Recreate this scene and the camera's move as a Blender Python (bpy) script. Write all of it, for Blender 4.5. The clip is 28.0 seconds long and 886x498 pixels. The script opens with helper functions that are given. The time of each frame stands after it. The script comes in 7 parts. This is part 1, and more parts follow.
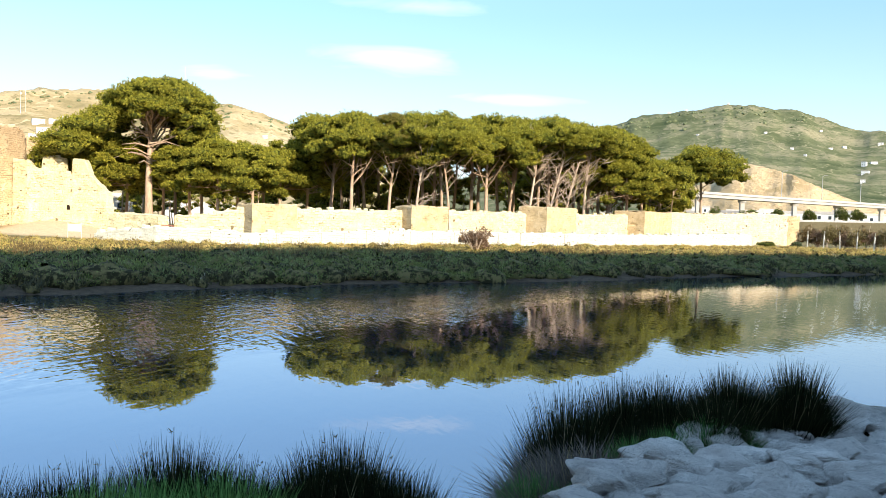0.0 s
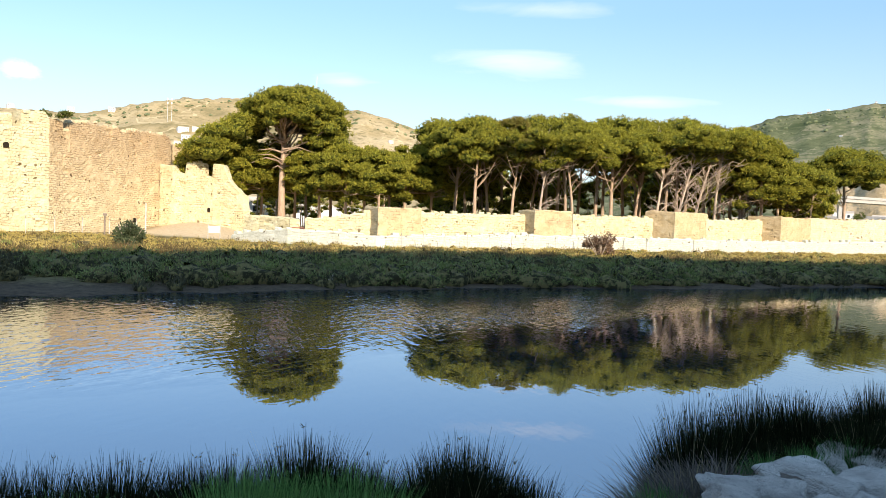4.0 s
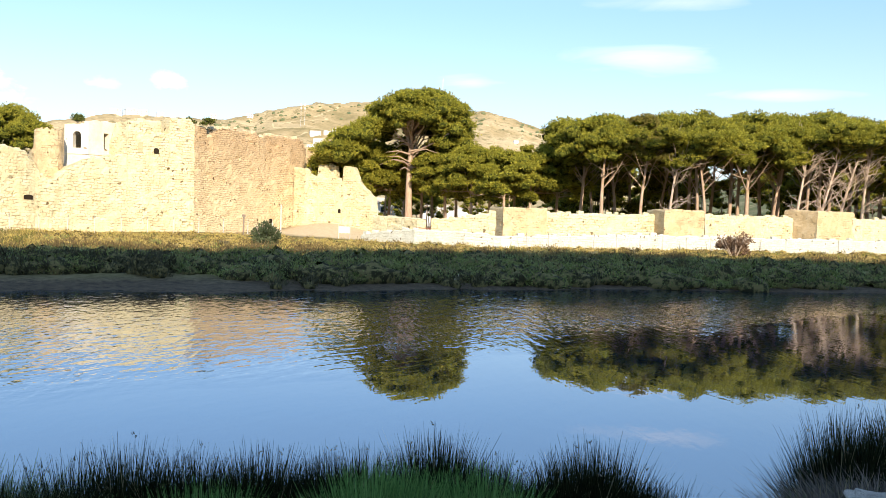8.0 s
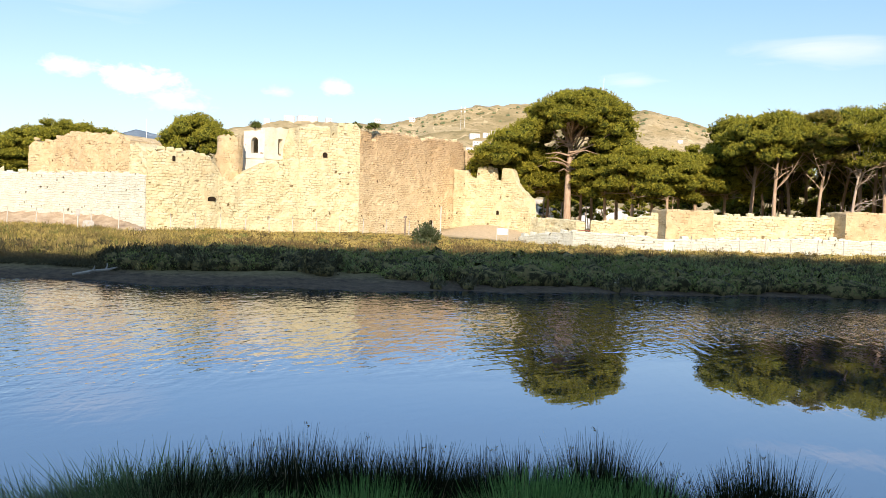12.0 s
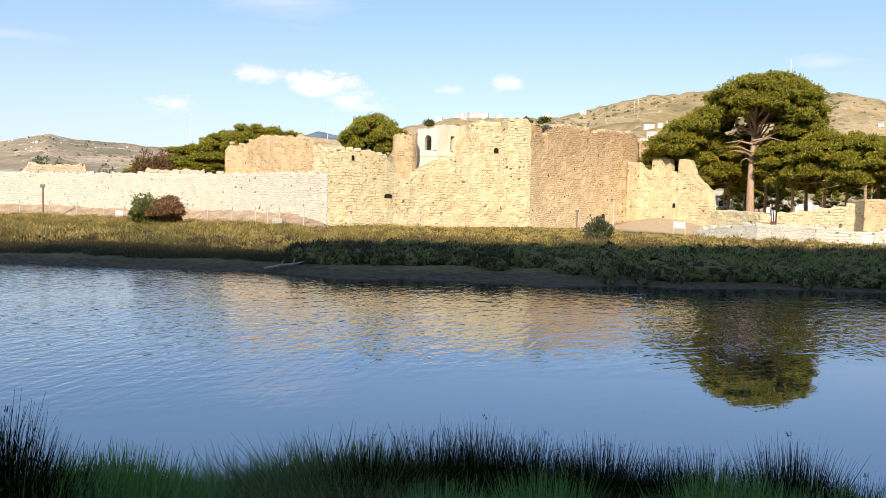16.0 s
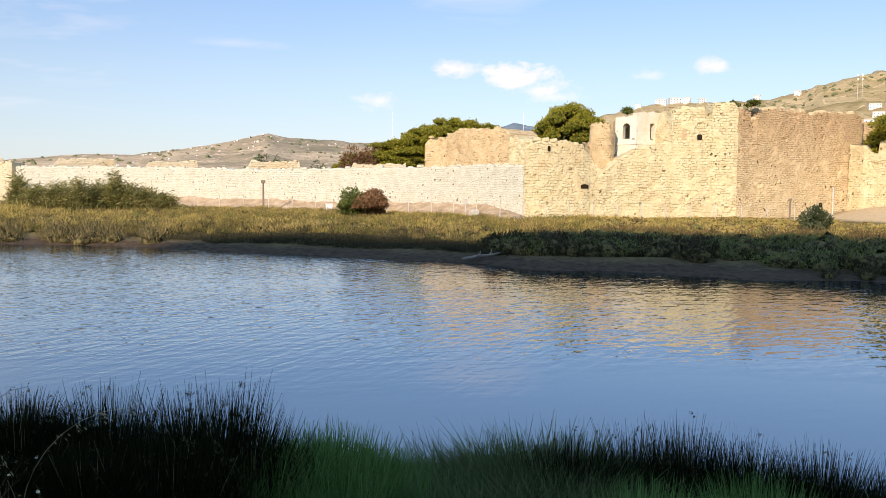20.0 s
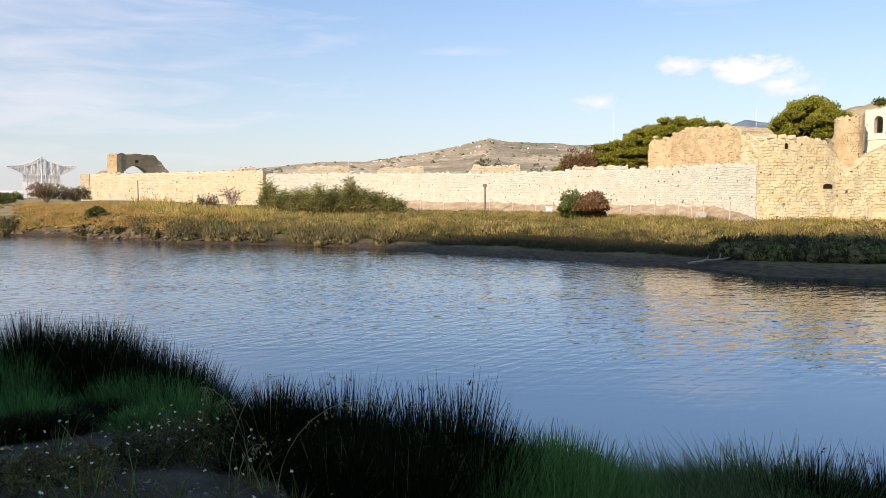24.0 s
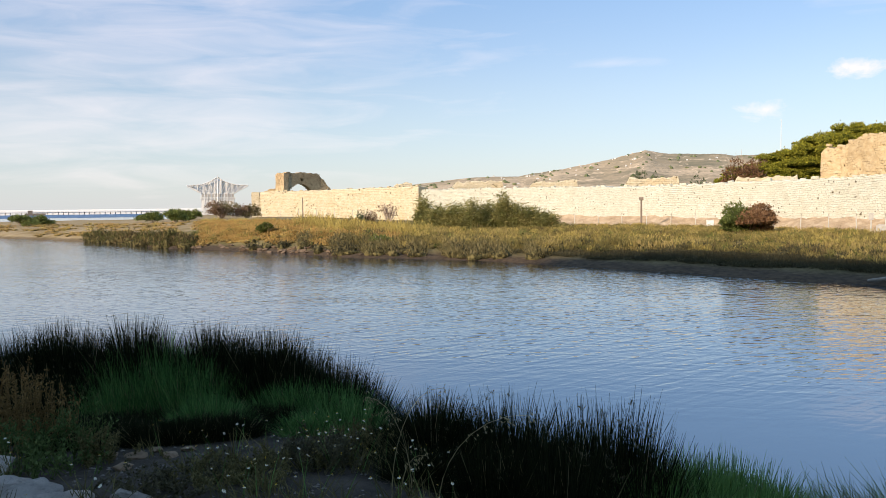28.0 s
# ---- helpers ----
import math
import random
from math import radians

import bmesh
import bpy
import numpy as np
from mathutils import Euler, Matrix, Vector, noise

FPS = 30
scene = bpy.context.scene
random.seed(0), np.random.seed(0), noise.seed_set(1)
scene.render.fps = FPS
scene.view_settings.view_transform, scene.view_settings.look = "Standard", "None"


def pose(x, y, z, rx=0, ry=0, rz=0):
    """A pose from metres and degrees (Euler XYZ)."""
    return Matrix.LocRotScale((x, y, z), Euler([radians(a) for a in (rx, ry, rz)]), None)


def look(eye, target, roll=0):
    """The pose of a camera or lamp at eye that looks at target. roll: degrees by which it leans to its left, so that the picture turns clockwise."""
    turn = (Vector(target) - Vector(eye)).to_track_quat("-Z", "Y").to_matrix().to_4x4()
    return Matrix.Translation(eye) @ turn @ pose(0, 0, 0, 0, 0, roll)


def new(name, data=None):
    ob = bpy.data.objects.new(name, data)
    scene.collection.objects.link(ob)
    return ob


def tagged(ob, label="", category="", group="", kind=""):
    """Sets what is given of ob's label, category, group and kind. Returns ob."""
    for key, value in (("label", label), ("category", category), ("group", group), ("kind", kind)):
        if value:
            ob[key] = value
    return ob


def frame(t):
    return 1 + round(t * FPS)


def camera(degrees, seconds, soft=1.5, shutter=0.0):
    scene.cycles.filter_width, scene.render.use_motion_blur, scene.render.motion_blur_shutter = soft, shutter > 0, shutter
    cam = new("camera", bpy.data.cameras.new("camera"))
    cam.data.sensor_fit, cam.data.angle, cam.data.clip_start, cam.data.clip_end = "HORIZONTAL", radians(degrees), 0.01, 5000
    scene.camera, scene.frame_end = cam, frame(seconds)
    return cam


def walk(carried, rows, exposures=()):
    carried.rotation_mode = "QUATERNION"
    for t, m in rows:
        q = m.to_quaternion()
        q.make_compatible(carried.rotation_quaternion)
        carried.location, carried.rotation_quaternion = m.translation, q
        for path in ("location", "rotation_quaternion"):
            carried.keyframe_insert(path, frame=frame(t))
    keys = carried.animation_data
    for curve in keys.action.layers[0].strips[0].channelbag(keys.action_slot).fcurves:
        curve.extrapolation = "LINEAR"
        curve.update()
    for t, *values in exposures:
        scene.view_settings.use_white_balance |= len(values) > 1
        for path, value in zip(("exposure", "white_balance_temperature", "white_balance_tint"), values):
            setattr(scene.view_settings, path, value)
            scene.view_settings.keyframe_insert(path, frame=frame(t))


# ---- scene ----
# ---- camera ----
cam = camera(57.56, 28.0, 0.8)
EYE = 4.5
PATH = [
    (0, 0.000, 0.280, 4.489, 87.84, -1.72, 0.06),
    (0.5, -0.004, 0.280, 4.489, 87.84, -1.71, 0.94),
    (1, -0.010, 0.280, 4.489, 87.82, -1.71, 2.16),
    (1.5, -0.017, 0.279, 4.489, 87.81, -1.75, 3.49),
    (2, -0.022, 0.279, 4.489, 87.83, -1.81, 4.67),
    (2.5, -0.028, 0.278, 4.490, 87.90, -1.90, 5.73),
    (3, -0.033, 0.278, 4.490, 87.90, -1.93, 6.78),
    (3.5, -0.037, 0.277, 4.490, 87.88, -2.03, 7.75),
    (5.5, -0.058, 0.274, 4.489, 87.76, -2.10, 11.94),
    (6, -0.063, 0.273, 4.489, 87.77, -2.16, 13.03),
    (6.5, -0.068, 0.271, 4.489, 87.69, -2.14, 14.15),
    (7, -0.073, 0.270, 4.488, 87.63, -2.08, 15.31),
    (7.5, -0.079, 0.268, 4.488, 87.59, -1.97, 16.51),
    (8, -0.084, 0.267, 4.488, 87.55, -1.91, 17.59),
    (8.5, -0.089, 0.265, 4.488, 87.52, -1.82, 18.64),
    (9, -0.095, 0.263, 4.488, 87.50, -1.77, 19.92),
    (9.5, -0.102, 0.260, 4.487, 87.44, -1.75, 21.47),
    (10, -0.108, 0.258, 4.488, 87.48, -1.69, 22.89),
    (10.5, -0.116, 0.255, 4.488, 87.45, -1.75, 24.49),
    (11, -0.123, 0.251, 4.487, 87.39, -1.86, 26.13),
    (11.5, -0.129, 0.248, 4.487, 87.33, -2.01, 27.57),
    (12, -0.134, 0.245, 4.487, 87.29, -2.10, 28.76),
    (12.5, -0.139, 0.242, 4.486, 87.17, -2.22, 30.03),
    (14.5, -0.165, 0.226, 4.484, 86.71, -1.87, 36.17),
    (15, -0.170, 0.222, 4.483, 86.59, -1.72, 37.58),
    (15.5, -0.176, 0.217, 4.483, 86.56, -1.55, 39.12),
    (16, -0.182, 0.212, 4.483, 86.56, -1.27, 40.82),
    (16.5, -0.189, 0.206, 4.483, 86.42, -1.09, 42.50),
    (17, -0.195, 0.200, 4.482, 86.38, -0.96, 44.36),
    (17.5, -0.201, 0.194, 4.482, 86.27, -0.84, 46.18),
    (18, -0.207, 0.188, 4.481, 86.08, -0.76, 47.84),
    (18.5, -0.212, 0.182, 4.480, 85.91, -0.67, 49.29),
    (19, -0.217, 0.176, 4.479, 85.78, -0.63, 51.00),
    (19.5, -0.222, 0.169, 4.479, 85.72, -0.56, 52.81),
    (20, -0.227, 0.162, 4.479, 85.71, -0.51, 54.60),
    (20.5, -0.232, 0.156, 4.479, 85.74, -0.44, 56.18),
    (22.5, -0.250, 0.125, 4.479, 85.71, -0.09, 63.47),
    (23, -0.254, 0.115, 4.479, 85.74, -0.06, 65.58),
    (23.5, -0.259, 0.104, 4.479, 85.79, 0.02, 68.02),
    (24, -0.263, 0.095, 4.480, 85.86, 0.10, 70.06),
    (24.5, -0.266, 0.087, 4.480, 85.88, 0.16, 71.92),
    (25, -0.268, 0.078, 4.480, 85.90, 0.28, 73.79),
    (25.5, -0.270, 0.071, 4.480, 85.95, 0.39, 75.32),
    (26, -0.272, 0.064, 4.481, 86.05, 0.50, 76.76),
    (26.5, -0.273, 0.058, 4.481, 86.16, 0.59, 78.01),
    (27, -0.274, 0.052, 4.482, 86.31, 0.68, 79.16),
    (27.5, -0.275, 0.048, 4.483, 86.60, 0.67, 80.04),
    (28, -0.276, 0.044, 4.485, 86.96, 0.65, 80.86),
]
walk(cam, [(r[0], pose(*r[1:])) for r in PATH], [(0.0, 0.83, 6200, 10), (2.5, 0.57, 6230, 11), (6.0, 0.55, 6300, 12), (8.6, 0.66, 6320, 13), (12.0, 0.42, 6350, 15), (18.0, 0.19, 6450, 18), (24.0, 0.14, 6530, 18), (28.0, 0.16, 6620, 16)])

# ---- light ----
SUN_AZ, SUN_EL = 146.0, 24.0
sun_way = Vector((math.sin(radians(SUN_AZ)) * math.cos(radians(SUN_EL)), math.cos(radians(SUN_AZ)) * math.cos(radians(SUN_EL)), math.sin(radians(SUN_EL))))
sun_data = bpy.data.lights.new("sun", "SUN")
sun_data.energy, sun_data.angle, sun_data.color = 5.2, radians(0.55), (1.0, 0.86, 0.66)
sun = new("sun", sun_data)
sun.matrix_world = look(sun_way * 300, (0, 0, 0))

K = 1.4  # plan units to metres
F = 1427.0


def polar(az, d):
    """A place on the plan: degrees to the left of straight ahead, and plan units away."""
    return Vector((-math.sin(radians(az)) * d * K, math.cos(radians(az)) * d * K))


def rise(a, d):
    """The height in metres of a slope of a thousandths-and-a-bit at d plan units."""
    return EYE + a / F * d * K


def lerp_table(v, table):
    return float(np.interp(v, [p[0] for p in table], [p[1] for p in table]))


# ---- sky ----
world = bpy.data.worlds.new("sky")
scene.world = world
world.use_nodes = True
wt = world.node_tree
wt.nodes.clear()


def wnode(kind):
    return wt.nodes.new(kind)


sky = wnode("ShaderNodeTexSky")
sky.sky_type, sky.sun_disc, sky.sun_elevation, sky.sun_rotation = "NISHITA", False, radians(SUN_EL), radians(SUN_AZ)
sky.air_density, sky.dust_density, sky.ozone_density = 1.0, 0.15, 2.5
geo = wnode("ShaderNodeTexCoord")
sep = wnode("ShaderNodeSeparateXYZ")
wt.links.new(geo.outputs["Generated"], sep.inputs[0])


def wmath(op, a, b=None, clamp=False):
    n = wnode("ShaderNodeMath")
    n.operation, n.use_clamp = op, clamp
    for i, v in enumerate((a, b)):
        if v is None:
            continue
        if isinstance(v, (int, float)):
            n.inputs[i].default_value = v
        else:
            wt.links.new(v, n.inputs[i])
    return n.outputs[0]


az_out = wmath("ARCTAN2", wmath("MULTIPLY", sep.outputs[0], -1.0), sep.outputs[1])
el_out = wmath("ARCSINE", sep.outputs[2])
comb = wnode("ShaderNodeCombineXYZ")
wt.links.new(az_out, comb.inputs[0])
wt.links.new(el_out, comb.inputs[1])


def wnoise(scale, sx, sy, detail=6.0, rough=0.6, dist=0.0):
    m = wnode("ShaderNodeMapping")
    m.inputs["Scale"].default_value = (sx, sy, 1)
    wt.links.new(comb.outputs[0], m.inputs[0])
    n = wnode("ShaderNodeTexNoise")
    n.inputs["Scale"].default_value, n.inputs["Detail"].default_value, n.inputs["Roughness"].default_value = scale, detail, rough
    n.inputs["Distortion"].default_value = dist
    wt.links.new(m.outputs[0], n.inputs["Vector"])
    return n.outputs["Fac"]


puff_noise = wnoise(30.0, 1.0, 1.7, 8.0, 0.66, 0.25)
streak_noise = wnoise(7.0, 1.0, 6.0, 5.0, 0.55, 0.6)


def blob(az, el, w, h, soft, noise_out, amount):
    """A cloud round a direction (degrees), with its half width and half height."""
    dx = wmath("MULTIPLY", wmath("SUBTRACT", az_out, radians(az)), 1 / radians(w))
    dy = wmath("MULTIPLY", wmath("SUBTRACT", el_out, radians(el)), 1 / radians(h))
    r = wmath("SQRT", wmath("ADD", wmath("MULTIPLY", dx, dx), wmath("MULTIPLY", dy, dy)))
    v = wmath("ADD", wmath("SUBTRACT", 1.0, r), wmath("MULTIPLY", wmath("SUBTRACT", noise_out, 0.5), 2.6))
    return wmath("MULTIPLY", wmath("MULTIPLY", v, soft, clamp=True), amount)


cloud = None
for spec in (
    (49.6, 7.8, 2.9, 1.0, 1.4, puff_noise, 0.9), (47.6, 6.9, 2.2, 0.8, 1.0, puff_noise, 0.75), (53.7, 8.3, 2.0, 0.65, 1.1, puff_noise, 0.75), (59.2, 6.1, 1.8, 0.65, 1.0, puff_noise, 0.65),
    (36.4, 8.2, 1.3, 0.7, 1.2, puff_noise, 0.6), (40.5, 7.7, 1.1, 0.45, 1.0, puff_noise, 0.45), (47.0, 6.4, 2.2, 0.5, 1.0, puff_noise, 0.5),
    (15.7, 9.3, 2.4, 0.6, 0.7, streak_noise, 0.4), (4.1, 11.0, 5.6, 1.2, 0.6, streak_noise, 0.5), (-4.3, 8.4, 4.5, 0.5, 0.7, streak_noise, 0.45),
    (2.3, 14.5, 6.0, 0.6, 0.6, streak_noise, 0.4), (100.0, 11.5, 22.0, 5.5, 0.55, streak_noise, 0.5), (108.0, 15.5, 22.0, 4.0, 0.5, streak_noise, 0.45),
    (104.0, 6.0, 22.0, 4.5, 0.5, streak_noise, 0.6), (69.0, 9.6, 3.5, 0.6, 0.7, streak_noise, 0.4), (52.0, 13.2, 5.0, 1.6, 0.5, streak_noise, 0.4),
):
    b = blob(*spec)
    cloud = b if cloud is None else wmath("MAXIMUM", cloud, b)
haze = wnode("ShaderNodeMix")
haze.data_type = "RGBA"
wt.links.new(wmath("MULTIPLY", wmath("SUBTRACT", 1.0, wmath("MULTIPLY", el_out, 1 / radians(14.0)), clamp=True), 0.72), haze.inputs["Factor"])
wt.links.new(sky.outputs[0], haze.inputs["A"])
haze.inputs["B"].default_value = (4.1, 4.75, 5.3, 1)
mix = wnode("ShaderNodeMix")
mix.data_type = "RGBA"
wt.links.new(cloud, mix.inputs["Factor"])
high = wnode("ShaderNodeMix")
high.data_type = "RGBA"
wt.links.new(wmath("MULTIPLY", wmath("MULTIPLY", wmath("SUBTRACT", el_out, radians(8.0)), 1 / radians(14.0), clamp=True), 0.6), high.inputs["Factor"])
wt.links.new(haze.outputs["Result"], high.inputs["A"])
high.inputs["B"].default_value = (2.9, 4.9, 7.4, 1)
wt.links.new(high.outputs["Result"], mix.inputs["A"])
mix.inputs["B"].default_value = (8.3, 7.6, 7.35, 1)
bg = wnode("ShaderNodeBackground")
bg.inputs["Strength"].default_value = 0.13
wt.links.new(mix.outputs["Result"], bg.inputs["Color"])
wout = wnode("ShaderNodeOutputWorld")
wt.links.new(bg.outputs[0], wout.inputs[0])


# ---- materials ----
class Mat:
    """A small builder of node materials."""

    def __init__(self, name, rough=0.9, spec=0.2):
        self.m = bpy.data.materials.new(name)
        self.m.use_nodes = True
        self.t = self.m.node_tree
        self.b = self.t.nodes["Principled BSDF"]
        self.b.inputs["Roughness"].default_value = rough
        self.b.inputs["Specular IOR Level"].default_value = spec
        self.tc = self.t.nodes.new("ShaderNodeTexCoord")

    def link(self, a, b):
        self.t.links.new(a, b)

    def aligned(self, degrees, along, across):
        """Coordinates turned by degrees about z and measured in lengths along and across."""
        n = self.t.nodes.new("ShaderNodeMapping")
        n.vector_type = "TEXTURE"
        n.inputs["Rotation"].default_value = (0, 0, radians(degrees))
        n.inputs["Scale"].default_value = (along, across, 1)
        self.link(self.tc.outputs["Object"], n.inputs[0])
        return n.outputs[0]

    def coords(self, scale=(1, 1, 1), rot=(0, 0, 0), source="Object"):
        n = self.t.nodes.new("ShaderNodeMapping")
        n.inputs["Scale"].default_value = scale
        n.inputs["Rotation"].default_value = rot
        self.link(self.tc.outputs[source], n.inputs[0])
        return n.outputs[0]

    def noise(self, scale, detail=5.0, rough=0.6, vec=None, dist=0.0):
        n = self.t.nodes.new("ShaderNodeTexNoise")
        n.inputs["Scale"].default_value, n.inputs["Detail"].default_value = scale, detail
        n.inputs["Roughness"].default_value, n.inputs["Distortion"].default_value = rough, dist
        self.link(vec if vec is not None else self.tc.outputs["Object"], n.inputs["Vector"])
        return n.outputs["Fac"]

    def voronoi(self, scale, vec=None, feature="F1", rand=1.0):
        n = self.t.nodes.new("ShaderNodeTexVoronoi")
        n.feature = feature
        n.inputs["Scale"].default_value, n.inputs["Randomness"].default_value = scale, rand
        self.link(vec if vec is not None else self.tc.outputs["Object"], n.inputs["Vector"])
        return n

    def ramp(self, fac, *stops):
        n = self.t.nodes.new("ShaderNodeValToRGB")
        e = n.color_ramp.elements
        while len(e) < len(stops):
            e.new(0.5)
        for el, (p, c) in zip(e, stops):
            el.position, el.color = p, (*c, 1) if len(c) == 3 else c
        self.link(fac, n.inputs[0])
        return n.outputs["Color"]

    def value(self, fac, lo, hi, a=0.0, b=1.0):
        n = self.t.nodes.new("ShaderNodeMapRange")
        for k, v in zip((1, 2, 3, 4), (lo, hi, a, b)):
            n.inputs[k].default_value = v
        self.link(fac, n.inputs[0])
        return n.outputs[0]

    def mix(self, fac, a, b, blend="MIX"):
        n = self.t.nodes.new("ShaderNodeMix")
        n.data_type, n.blend_type = "RGBA", blend
        for k, v in (("Factor", fac), ("A", a), ("B", b)):
            if isinstance(v, (int, float)):
                n.inputs[k].default_value = v
            elif isinstance(v, tuple):
                n.inputs[k].default_value = (*v, 1)
            else:
                self.link(v, n.inputs[k])
        return n.outputs["Result"]

    def math(self, op, a, b=0.0):
        n = self.t.nodes.new("ShaderNodeMath")
        n.operation = op
        for i, v in enumerate((a, b)):
            if isinstance(v, (int, float)):
                n.inputs[i].default_value = v
            else:
                self.link(v, n.inputs[i])
        return n.outputs[0]

    def island(self):
        n = self.t.nodes.new("ShaderNodeNewGeometry")
        return n.outputs["Random Per Island"]

    def random(self):
        return self.t.nodes.new("ShaderNodeObjectInfo").outputs["Random"]

    def color(self, c):
        if isinstance(c, tuple):
            self.b.inputs["Base Color"].default_value = (*c, 1)
        else:
            self.link(c, self.b.inputs["Base Color"])
        return self

    def bump(self, h, strength=0.5, distance=0.05):
        n = self.t.nodes.new("ShaderNodeBump")
        n.inputs["Strength"].default_value, n.inputs["Distance"].default_value = strength, distance
        self.link(h, n.inputs["Height"])
        self.link(n.outputs[0], self.b.inputs["Normal"])
        return self


def stone_material(name, tones, crack, stone=(0.62, 0.30), stain=(0.42, 0.30, 0.17), stain_at=0.62, cracks=0.5, bump=0.10, upper=None, upper_from=(4.0, 9.0), regular=0.25):
    """Coursed rubble laid out along the wall: uneven stones, broken dark joints, holes, stains; upper: the tone of older courses higher up."""
    m = Mat(name, 0.95, 0.1)
    wob = m.t.nodes.new("ShaderNodeTexNoise")
    wob.inputs["Scale"].default_value, wob.inputs["Detail"].default_value = 1.1, 3
    m.link(m.tc.outputs["UV"], wob.inputs["Vector"])
    shift = m.t.nodes.new("ShaderNodeVectorMath")
    shift.operation = "MULTIPLY_ADD"
    m.link(wob.outputs["Color"], shift.inputs[0])
    shift.inputs[1].default_value = (0.9, 0.62, 0.0)
    m.link(m.tc.outputs["UV"], shift.inputs[2])
    brick = m.t.nodes.new("ShaderNodeTexBrick")
    brick.offset, brick.squash = 0.45, 1.0
    for k, v in (("Scale", 1.0), ("Brick Width", stone[0]), ("Row Height", stone[1]), ("Mortar Size", 0.028), ("Mortar Smooth", 0.6), ("Bias", 0.0)):
        brick.inputs[k].default_value = v
    for k, c in (("Color1", tones[0]), ("Color2", tones[2]), ("Mortar", tones[1])):
        brick.inputs[k].default_value = (*c, 1)
    m.link(shift.outputs[0], brick.inputs["Vector"])
    mottle = m.noise(0.9, 7, 0.72)
    base = m.mix(0.72, brick.outputs["Color"], m.ramp(mottle, (0.3, tones[0]), (0.5, tones[1]), (0.7, tones[2])))
    sepx = m.t.nodes.new("ShaderNodeSeparateXYZ")
    m.link(m.tc.outputs["Object"], sepx.inputs[0])
    if upper is not None:
        level = m.math("ADD", sepx.outputs[2], m.math("MULTIPLY", m.math("SUBTRACT", m.noise(0.3, 5, 0.6), 0.5), 7.0))
        base = m.mix(m.value(level, upper_from[0], upper_from[1], 0, 1), base, m.ramp(mottle, (0.3, tuple(c * 0.75 for c in upper)), (0.7, upper)))
    big = m.noise(0.17, 6, 0.68)
    base = m.mix(m.value(big, stain_at - 0.1, stain_at + 0.1, 0, 0.7), base, stain)
    grain = m.noise(7.0, 5, 0.75)
    base = m.mix(0.35, base, m.ramp(grain, (0.25, (0.45, 0.45, 0.45)), (0.65, (1.0, 1.0, 1.0))), "MULTIPLY")
    broken = m.value(m.noise(0.8, 5, 0.75), 0.66 - 0.22 * cracks, 0.78 - 0.22 * cracks, 0, 1)
    line = m.math("MULTIPLY", m.value(brick.outputs["Fac"], 0.35, 0.9, 0, 1), broken)
    base = m.mix(m.math("MULTIPLY", line, 0.7 if regular < 0.5 else 0.3), base, crack)
    # single missing stones and putlog holes
    cell = m.voronoi(1.0 / stone[1] * 0.55, shift.outputs[0])
    pick = m.t.nodes.new("ShaderNodeSeparateColor")
    m.link(cell.outputs["Color"], pick.inputs[0])
    size = m.value(pick.outputs[0], 1.0 - 0.42 * cracks, 1.0, 0.0, 0.32)
    pit = m.value(m.math("SUBTRACT", cell.outputs["Distance"], size), -0.10, 0.0, 1.0, 0.0)
    patchy = m.value(m.noise(0.35, 4, 0.65), 0.38, 0.55, regular, 1.0)
    hole = m.math("MULTIPLY", pit, patchy)
    base = m.mix(hole, base, tuple(c * 0.6 for c in crack))
    m.color(m.mix(1.0, base, (0.97, 0.96, 0.95), "MULTIPLY"))
    rel = m.math("ADD", m.math("MULTIPLY", mottle, 0.9), m.math("MULTIPLY", grain, 0.3))
    m.bump(m.math("SUBTRACT", m.math("SUBTRACT", rel, m.math("MULTIPLY", line, 0.8)), hole), 0.9, bump)
    return m.m


M_RUBBLE = stone_material("old_rubble_masonry", [(0.62, 0.515, 0.29), (0.74, 0.64, 0.39), (0.82, 0.75, 0.51)], (0.34, 0.23, 0.11), (0.7, 0.32), stain=(0.58, 0.43, 0.24), cracks=0.95, bump=0.16, regular=0.4)
M_TAN = stone_material("golden_tan_masonry", [(0.56, 0.40, 0.21), (0.68, 0.52, 0.30), (0.76, 0.62, 0.40)], (0.28, 0.18, 0.09), (0.6, 0.28), cracks=0.8, bump=0.16)
M_BROWN = stone_material("weathered_brown_masonry", [(0.66, 0.50, 0.29), (0.77, 0.62, 0.38), (0.84, 0.71, 0.47)], (0.26, 0.17, 0.09), (0.55, 0.26), stain=(0.52, 0.35, 0.19), cracks=1.1, bump=0.24, upper=(0.66, 0.48, 0.28), upper_from=(3.5, 14.0))
M_WHITE = stone_material("pale_repaired_masonry", [(0.57, 0.55, 0.43), (0.69, 0.675, 0.55), (0.77, 0.765, 0.67)], (0.26, 0.21, 0.13), (0.6, 0.28), stain=(0.66, 0.60, 0.46), stain_at=0.68, cracks=1.5, regular=0.7)
M_BLOCK = stone_material("pale_block_masonry", [(0.60, 0.49, 0.31), (0.73, 0.63, 0.43), (0.81, 0.73, 0.56)], (0.24, 0.16, 0.08), (0.75, 0.36), stain=(0.70, 0.54, 0.32), cracks=1.5, regular=0.6)
M_PLASTER = stone_material("white_plastered_masonry", [(0.68, 0.61, 0.48), (0.77, 0.71, 0.59), (0.83, 0.79, 0.70)], (0.5, 0.4, 0.28), (0.9, 0.4), stain=(0.66, 0.52, 0.32), stain_at=0.6, cracks=0.2)


